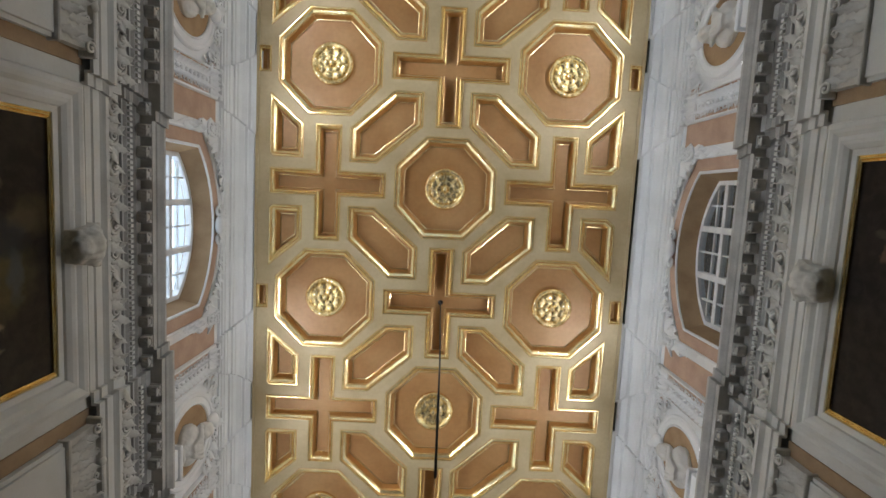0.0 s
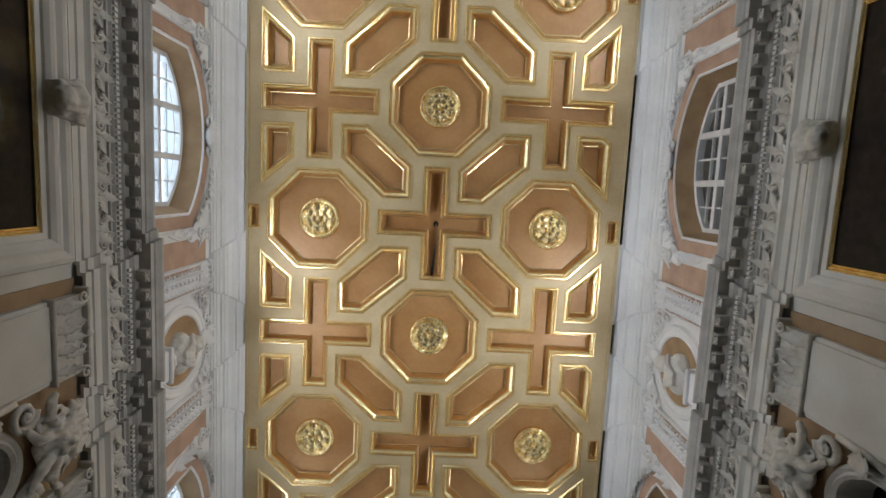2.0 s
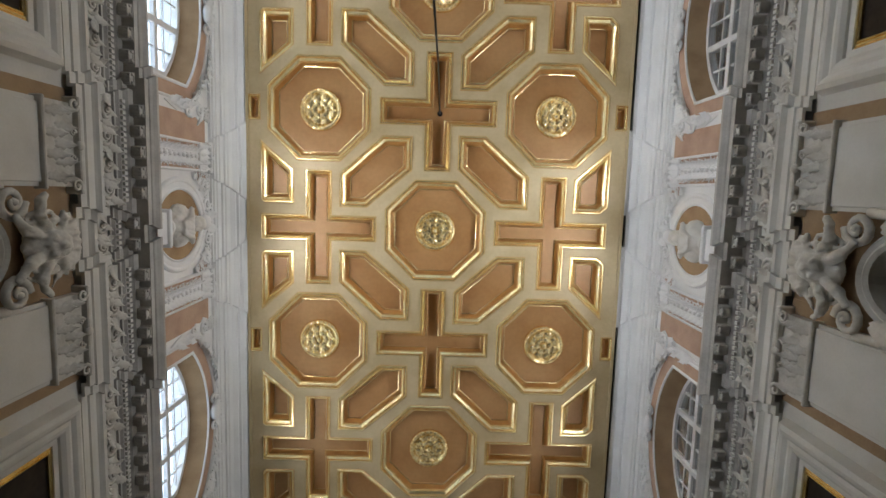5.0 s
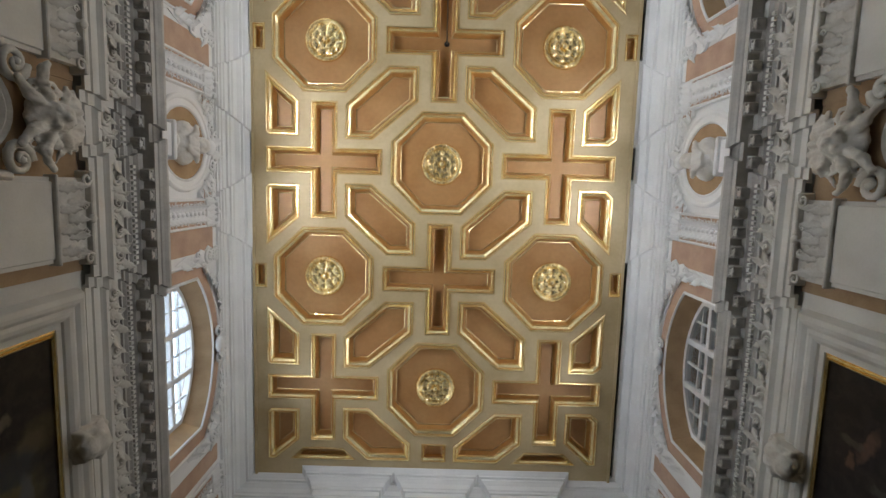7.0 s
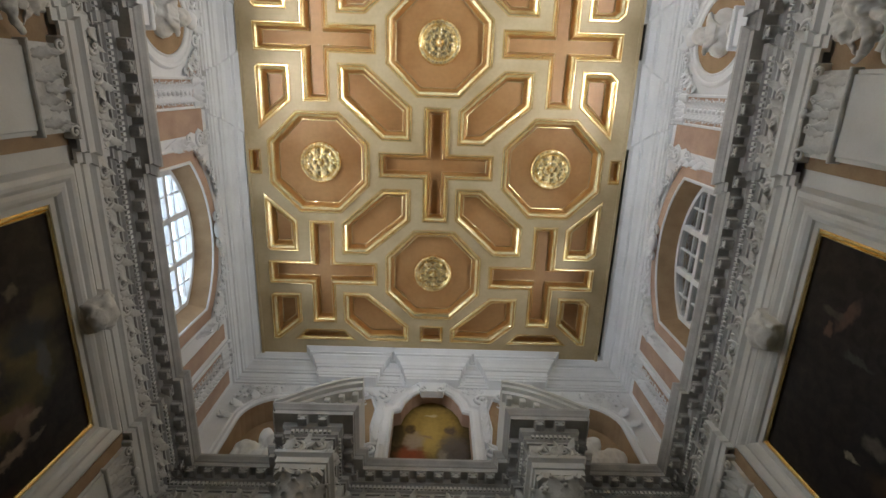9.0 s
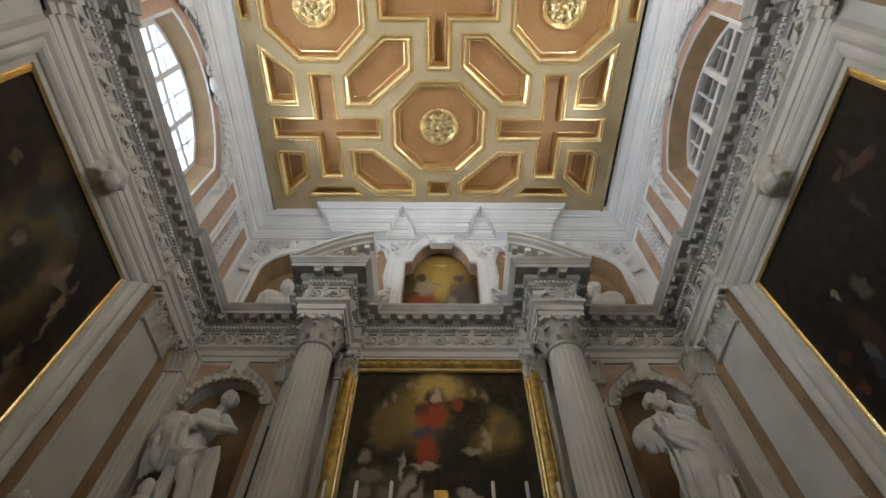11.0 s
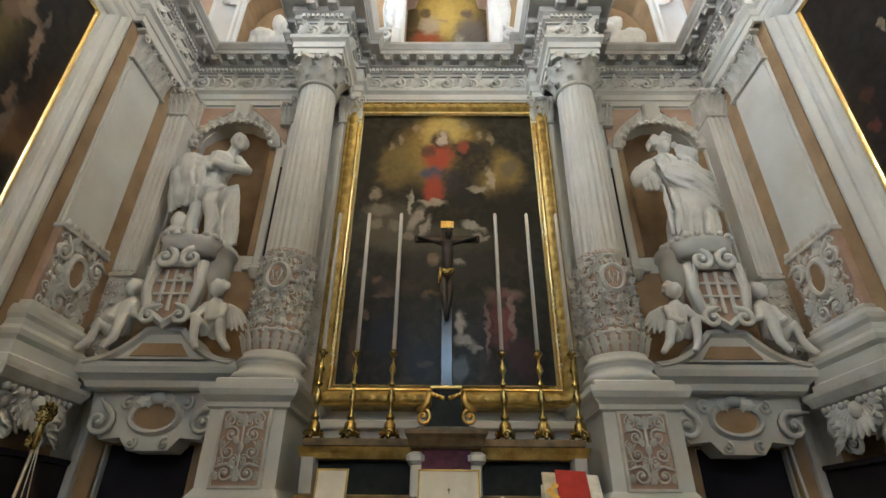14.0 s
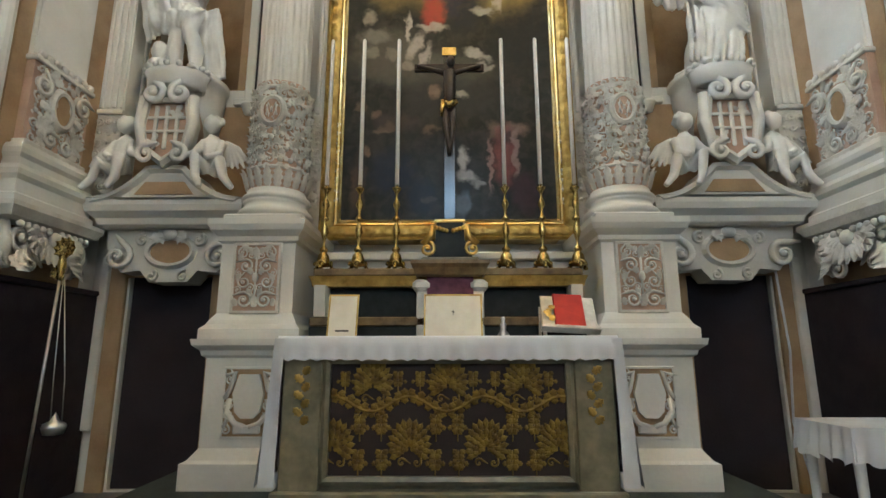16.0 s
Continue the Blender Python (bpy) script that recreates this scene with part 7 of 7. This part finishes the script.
for k in range(4):
    x = -0.72 + 0.475 * k
    if k:
        palmette(x - 0.23, 1.175, 0.13)
    palmette(min(x + 0.005, 0.68), 0.8, 0.135)
    for t in (-1, 1):
        for dx, z, h in ((0.165, 0.66, 0.13), (0.07, 1.16, 0.1), (0.17, 0.87, 0.13)):
            if abs(x + t * dx) < 0.71:
                cluster(x + t * dx, z, h)
K = 60
for i in range(K):
    wave = lambda x: 1.07 + 0.045 * math.cos((x + 0.72) * 2 * math.pi / 0.475)
    x0, x1 = -0.74 + 1.48 * i / K, -0.74 + 1.48 * (i + 1) / K
    g.tube([(x0, -0.003, wave(x0)), ((x0 + x1) / 2, -0.003, wave((x0 + x1) / 2)), (x1, -0.003, wave(x1))], 0.02, 6, xf, 0.25, False)
    if i % 2:
        g.leaf(x0, wave(x0) - 0.005, 0.055, math.pi / 2 + 0.3 * math.sin(i), 0.45, 0.02, xf, 0, 2)
        g.leaf(x0, wave(x0), 0.05, -math.pi / 2 + 0.3 * math.sin(i), 0.45, 0.02, xf, 0, 2)
tagged(g.done("gold_embroidery", THREAD, alt, "woven gold flowers"), kind="stuff")
g = Geo()
for s in (-1, 1):
    for q in range(7):
        g.leaf(s * 0.91, 0.95 + 0.05 * q, 0.07, math.pi / 2 + (0.8 if q % 2 else -0.8), 0.35, 0.3, back_xf(AY0))
tagged(g.done("gilt_applique", OLDGOLD, alt, "gilt metal leaves"), kind="stuff")

# cloth with hanging ends
g = Geo()
N = 60
prof = []
for i in range(N + 1):
    x = AX0 - 0.03 + (AX1 - AX0 + 0.06) * i / N
    wv = 0.006 * math.sin(i * 1.9) + 0.004 * math.sin(i * 0.7)
    low = 1.335 + 0.008 * math.sin(i * 2.4)
    prof.append([(x, AY1, AZ + 0.004), (x, AY0 - 0.02, AZ + 0.004), (x, AY0 - 0.035, AZ - 0.012), (x, AY0 - 0.04 + wv, 1.41), (x, AY0 - 0.042 + wv * 1.6, low)])
vs = [p for c in prof for p in c]
fs = [(i * 5 + j, i * 5 + 5 + j, i * 5 + 6 + j, i * 5 + 1 + j) for i in range(N) for j in range(4)]
g.add(vs, fs, True)
for s in (-1, 1):
    xx = AX1 + 0.03 if s > 0 else AX0 - 0.03
    rows = []
    for j in range(9):
        z = AZ + 0.004 - 0.9 * j / 8
        rows.append([(xx + s * (0.012 * j + 0.015 * math.sin(k * 1.3) * j / 8), AY0 - 0.035 + (AY1 - AY0) * k / 14, z) for k in range(15)])
    vs = [p for r in rows for p in r]
    g.add(vs, [(j * 15 + k, j * 15 + k + 1, j * 15 + 16 + k, j * 15 + 15 + k) for j in range(8) for k in range(14)], True)
for s in (-1, 1):
    xx = AX1 + 0.03 if s > 0 else AX0 - 0.03
    vs = []
    for j in range(9):
        z = AZ - 0.012 - 0.88 * j / 8
        vs += [(xx + s * (-0.045 + 0.035 * k + 0.006 * j) - s * 0.003 * j * (k == 0), AY0 - 0.04 - 0.012 * math.sin(2.2 * k + 0.6 * j), z) for k in range(3)]
    g.add(vs, [(j * 3 + k, j * 3 + k + 1, j * 3 + 4 + k, j * 3 + 3 + k) for j in range(8) for k in range(2)], True)
tagged(g.done("altar_cloth", LINEN), "white linen cloth hanging over the altar's edges", "altar cloth")

# gradine: shelves of gilded wood
gr = thing("gradine", "gilded wooden altar shelf with brackets and dark panels", "altar shelf")
Geo().box(-1.2, 1.2, 8.62, 9.3, 2.05, 2.12, None, 0.012).done("top_shelf", WOOD, gr)
Geo().sweep([(-1.19, 9.3), (-1.19, 8.66), (1.19, 8.66), (1.19, 9.3)], [(0, 1.95), (0.02, 1.96), (0.03, 2.0), (0.05, 2.05), (0, 2.05)]).done("shelf_moulding", OLDGOLD, gr)
Geo().box(-1.19, 1.19, 8.74, 9.3, 1.5, 1.95).done("back_panel", GREEN, gr, "dark green marbled panel")
Geo().box(-1.19, 1.19, 8.5, 8.8, 1.6, 1.68, None, 0.012).done("lower_shelf", WOOD, gr)
Geo().box(-1.19, 1.19, 8.52, 8.8, 1.49, 1.6).done("lower_riser", GREEN, gr, "dark green marbled riser")
for x in (-1.12, 1.12):
    g = Geo().prism([(0, 0), (0.16, 0.0), (0.2, 0.27), (0, 0.27)], -0.05, 0.05, Matrix.Translation((x, 8.74, 1.69)) @ pose(0, 0, 0, 0, 0, -90))
    g.done("bracket", STUCCO, gr, "white carved bracket")
Geo().box(-1.3, 1.3, 9.28, 9.5, 1.49, 2.36).done("backing", STUCCO, gr, "white masonry backing")
Geo().box(-1.3, 1.3, 9.2, 9.5, 2.3, 2.38, None, 0.01).done("backing_cornice", STUCCO, gr)

tb = thing("tabernacle", "small tabernacle with gilt scrolls and a purple veil", "tabernacle", "", (0.02, 0, 0))
Geo().box(-0.2, 0.2, 8.5, 8.85, 1.72, 2.02).done("veil", PURPLE, tb, "purple embroidered veil")
for s in (-1, 1):
    g = Geo().box(s * 0.24 - 0.05, s * 0.24 + 0.05, 8.5, 8.8, 1.49, 1.9, None, 0.01)
    g.box(s * 0.25 - 0.075, s * 0.25 + 0.075, 8.47, 8.8, 1.9, 2.0, None, 0.03)
    g.done("side_bracket", STUCCO, tb, "white carved bracket")
Geo().sweep([(-0.28, 8.9), (-0.28, 8.48), (0.28, 8.48), (0.28, 8.9)], [(0, 2.02), (0.02, 2.04), (0.04, 2.1), (0.06, 2.13), (0.06, 2.16), (-0.28, 2.16)]).done("cornice", WOOD, tb)
Geo().box(-0.25, 0.25, 8.5, 8.9, 2.16, 2.2, None, 0.01).done("upper_step", MARBLE, tb)
Geo().prism([(-0.2, 2.2), (0.2, 2.2), (0.13, 2.36), (0.12, 2.52), (-0.12, 2.52), (-0.13, 2.36)], 8.55, 8.85).done("crucifix_socket", GREEN, tb, "dark green socket block")
g = Geo()
for s in (-1, 1):
    g.scroll(s * 0.2, 2.28, 0.07, 1.4, s, 1.5, 0.3, back_xf(8.56), 0)
    g.tube([(s * 0.24, 8.56, 2.32), (s * 0.16, 8.55, 2.4), (s * 0.15, 8.56, 2.5)], [0.035, 0.03, 0.025], 7)
    for q in range(4):
        g.ball((s * (0.03 + 0.03 * q), 8.54, 2.44 + 0.01 * q), 0.022, None, 7, 5)
g.box(-0.14, 0.14, 8.54, 8.86, 2.52, 2.55, None, 0.008)
g.done("gilt_scrollwork", GOLD, tb)


def candlestick(x):
    c = thing("altar_candlestick", "tall gilt brass candlestick with a long white candle", "candlestick", "candlesticks on the altar shelf", (x, 8.76, 2.121))
    g = Geo()
    for k in range(3):
        xf = pose(0, 0, 0, 0, 0, 120 * k)
        g.scroll(0, 0.05, 0.04, 1.1, 1, 0, 0.4, xf @ Matrix.Translation((0, -0.07, 0)))
        g.ball((0, -0.085, 0.02), (0.022, 0.028, 0.02), xf)
    g.lathe([(0.0, 0.03), (0.075, 0.04), (0.06, 0.09), (0.05, 0.14), (0.028, 0.17)], 14)
    g.done("tripod_base", BRASS, c)
    g = Geo().lathe([(0.02, 0.16), (0.04, 0.185), (0.04, 0.2), (0.014, 0.23), (0.012, 0.27), (0.026, 0.32), (0.038, 0.36), (0.028, 0.41), (0.011, 0.46), (0.034, 0.48), (0.034, 0.495), (0.014, 0.52),
                     (0.016, 0.58), (0.036, 0.62), (0.03, 0.65), (0.012, 0.69), (0.012, 0.73), (0.03, 0.76)], 16)
    st = g.done("stem", BRASS, c)
    Geo().lathe([(0.02, 0.75), (0.042, 0.775), (0.045, 0.79), (0.02, 0.785), (0.02, 0.82), (0.016, 0.82)], 16).done("drip_pan", BRASS, st)
    Geo().lathe([(0.0, 0.78), (0.02, 0.78), (0.019, 2.34), (0.012, 2.36), (0.0, 2.36)], 12).done("candle", WAX, st, "long white candle")
    return c


for x in (-1.15, -0.83, -0.48, 0.54, 0.88, 1.2):
    candlestick(x)

cr = thing("crucifix", "tall dark polished crucifix with a bronze figure and gilt plaque", "crucifix", "", (0.02, 8.7, 0))
Geo().box(-0.055, 0.055, -0.02, 0.02, 2.53, 4.3, None, 0.006).done("upright", CROSSWOOD, cr, "polished dark upright")
Geo().box(-0.34, 0.34, -0.018, 0.018, 4.08, 4.16, None, 0.006).done("crossbar", CROSSWOOD, cr)
Geo().box(-0.07, 0.07, -0.035, -0.02, 4.24, 4.33, None, 0.004).done("plaque", BRASS, cr, "gilt title plaque")
g = Geo()
g.tube([(0, -0.05, 3.62), (0.01, -0.06, 3.85), (0, -0.06, 4.05)], [0.05, 0.055, 0.06], 10)
g.ball((0.015, -0.09, 4.14), (0.042, 0.048, 0.058))
for s in (-1, 1):
    g.tube([(s * 0.05, -0.05, 4.04), (s * 0.17, -0.05, 4.08), (s * 0.31, -0.035, 4.13)], [0.028, 0.022, 0.016], 8)
    g.tube([(s * 0.025, -0.05, 3.66), (s * 0.03, -0.09, 3.5), (s * 0.008, -0.05, 3.3), (0, -0.05, 3.2)], [0.035, 0.034, 0.024, 0.018], 8)
fig = g.done("figure", BODY, cr, "plain dark bronze figure")
g = Geo().tube([(-0.05, -0.06, 3.74), (0, -0.08, 3.68), (0.06, -0.06, 3.74)], [0.035, 0.05, 0.035], 8)
g.tube([(-0.06, -0.07, 3.74), (-0.075, -0.07, 3.58)], [0.03, 0.015], 7)
g.done("loincloth", BRASS, fig, "gilt loincloth")


def altar_card(x, w, h, y, label):
    c = thing("altar_card", label, "altar card", "altar cards", (x, y, AZ + 0.006))
    tilt = pose(0, 0, 0, -12)
    Geo().box(-w / 2, w / 2, 0, 0.012, 0, h, tilt, 0.003).done("board", PAPER, c)
    Geo().border(rect(-w / 2 + 0.006, w / 2 - 0.006, 0.006, h - 0.006), [(-0.004, 0), (-0.004, -0.006), (0.008, -0.006), (0.008, 0.008)], tilt).done("gilt_edge", OLDGOLD, c)
    return c, tilt


c1, t1 = altar_card(-0.8, 0.225, 0.34, 8.0, "narrow printed altar card leaning upright")
Geo().box(-0.05, 0.05, -0.003, 0.0, 0.05, 0.062, t1).done("text_line", IRON, c1)
c2, t2 = altar_card(0.04, 0.44, 0.34, 8.0, "broad pale altar card leaning before the tabernacle")
Geo().box(-0.003, 0.003, -0.003, 0.0, 0.18, 0.215, t2).done("small_cross", IRON, c2)
Geo().box(-0.01, 0.01, -0.003, 0.0, 0.2, 0.206, t2).done("small_cross_bar", IRON, c2)
bs = thing("missal_stand", "silvered missal stand with a red cloth over it", "book stand", "", (0.92, 8.0, AZ + 0.006))
tilt = pose(0, 0, 0.05, -38) @ pose(0, 0, 0, 0, 4)
Geo().box(-0.21, 0.21, 0, 0.02, 0, 0.36, tilt, 0.006).done("desk", SILVER, bs)
Geo().box(-0.22, 0.22, -0.05, 0.02, -0.01, 0.02, tilt, 0.006).done("ledge", SILVER, bs)
g = Geo()
for s in (-1, 1):
    g.tube([(s * 0.19, 0.0, 0.0), (s * 0.19, 0.02, 0.06)], 0.015, 8)
    g.tube([(s * 0.19, 0.22, 0.0), (s * 0.19, 0.2, 0.25)], 0.012, 8)
g.done("feet", SILVER, bs)
Geo().box(-0.11, 0.12, -0.016, 0.026, 0.03, 0.375, tilt, 0.006).done("red_cover", RED, bs, "red cloth cover")
g = Geo()
for q in range(5):
    g.leaf(-0.14, 0.08 + 0.04 * q, 0.06, 1.2 + q, 0.4, 0.2, tilt, -0.015)
g.done("gold_fringe", GOLD, bs)
g = Geo().lathe([(0, 0), (0.045, 0), (0.042, 0.02), (0.02, 0.05), (0.024, 0.09), (0.012, 0.11), (0.016, 0.14), (0, 0.15)], 14)
bl = tagged(g.done("altar_bell", SILVER), "small silver bell standing on the altar cloth", "bell")
bl.location = (0.4, 7.85, AZ + 0.006)

# side table, censer stand, cord and rod
tab = thing("credence_table", "small table under a white cloth with a wavy hem", "table", "", (3.14, 7.95, 0))
g = Geo()
g.box(-0.5, 0.5, -0.28, 0.28, 0.86, 0.89)
N = 30
for (xa, ya, xb, yb) in ((-0.5, -0.28, 0.5, -0.28), (0.5, -0.28, 0.5, 0.28), (0.5, 0.28, -0.5, 0.28), (-0.5, 0.28, -0.5, -0.28)):
    vs = []
    for i in range(N + 1):
        u = i / N
        x, y = xa + (xb - xa) * u, ya + (yb - ya) * u
        q = 0.012 * math.sin(i * 1.1)
        vs += [(x, y, 0.89), (x * 1.03 + q, y * 1.05 - q, 0.75), (x * 1.05 + q, y * 1.08 - q, 0.66 + 0.02 * math.sin(i * 0.9))]
    g.add(vs, [(i * 3 + j, i * 3 + 3 + j, i * 3 + 4 + j, i * 3 + 1 + j) for i in range(N) for j in range(2)], True)
g.done("cloth", LINEN, tab, "white linen cloth")
for x in (-0.44, 0.44):
    for y in (-0.23, 0.23):
        Geo().lathe([(0.03, 0), (0.03, 0.03), (0.02, 0.05), (0.03, 0.4), (0.035, 0.7), (0.035, 0.86)], 10, Matrix.Translation((x, y, 0))).done("leg", WHITEPAINT, tab)

cs = thing("censer_stand", "tall slender stand with a gilt foliate head and hanging chains", "censer stand", "", (-2.9, 7.8, 0))
Geo().lathe([(0, 0), (0.16, 0), (0.15, 0.03), (0.03, 0.06), (0.014, 0.1)], 20).done("foot", IRON, cs)
Geo().tube([(0, 0, 0.05), (0.03, 0, 1.0), (0.06, 0, 1.92)], 0.011, 8).done("pole", SILVER, cs)
g = Geo().lathe([(0.012, 1.9), (0.03, 1.92), (0.02, 1.96), (0.03, 2.0), (0.02, 2.1), (0.0, 2.16)], 12, Matrix.Translation((0.06, 0, 0)))
for k in range(10):
    a = 2 * math.pi * k / 10
    g.leaf(0, 0, 0.09, a, 0.35, 0.3, Matrix.Translation((0.08, 0, 2.14)))
    g.leaf(0, 0, 0.06, a, 0.35, 0.3, Matrix.Translation((0.05, 0, 1.96)))
tagged(g.done("foliate_head", BRASS, cs), kind="stuff")
for q, x in enumerate((0.12, 0.2)):
    Geo().tube([(0.08, 0, 2.02), (x, 0, 1.2), (x + 0.02, 0, 0.92)], 0.004, 5).done("chain", SILVER, cs)
Geo().lathe([(0, 0.82), (0.06, 0.83), (0.075, 0.87), (0.07, 0.9), (0.03, 0.92), (0.0, 0.98)], 18, Matrix.Translation((0.17, 0, 0))).done("censer", SILVER, cs)

wire = Geo().tube([(-0.03, 1.05, ZC + 0.2), (-0.05, 1.03, 7.5), (-0.09, 0.98, 4.9)], 0.011, 6)
wire.lathe([(0, 0), (0.05, 0.0), (0.03, 0.03), (0, 0.04)], 14, Matrix.Translation((-0.03, 1.05, ZC + 0.152)))
tagged(wire.done("lamp_rod", IRON), "thin dark rod hanging from the ceiling", "hanging rod")
cord = Geo().tube([(3.42, 9.45, 2.3), (3.46, 9.44, 1.4), (3.4, 9.44, 0.7), (3.5, 9.44, 0.2)], 0.012, 6)
tagged(cord.done("bell_cord", LINEN), "pale cord hanging beside the door", "cord")
for s in (-1, 1):
    st = thing("choir_panelling", "dark wooden panelling along the lower side wall", "panelling", "choir panelling")
    xf = side_xf(s, W)
    Geo().box(5.0, 9.62, -0.12, 0, 0.0, 1.98, xf, 0.01).done("panel", DARKWOOD, st)
    Geo().box(4.98, 9.62, -0.15, 0, 1.98, 2.03, xf, 0.01).done("rail", DARKWOOD, st)

# outside: sky beyond the west windows, shaded yard wall beyond the east ones, raised until no sky shows in their panes
g = Geo().add([(-7.5, -12, 4), (-7.5, 18, 4), (-7.5, 18, 26), (-7.5, -12, 26)], [(0, 1, 2, 3)])
tagged(g.done("backdrop", SKYBACK), "bright hazy sky outside the windows", "sky", kind="structure")
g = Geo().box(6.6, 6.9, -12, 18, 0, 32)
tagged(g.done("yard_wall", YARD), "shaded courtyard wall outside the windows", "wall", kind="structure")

carve_all()
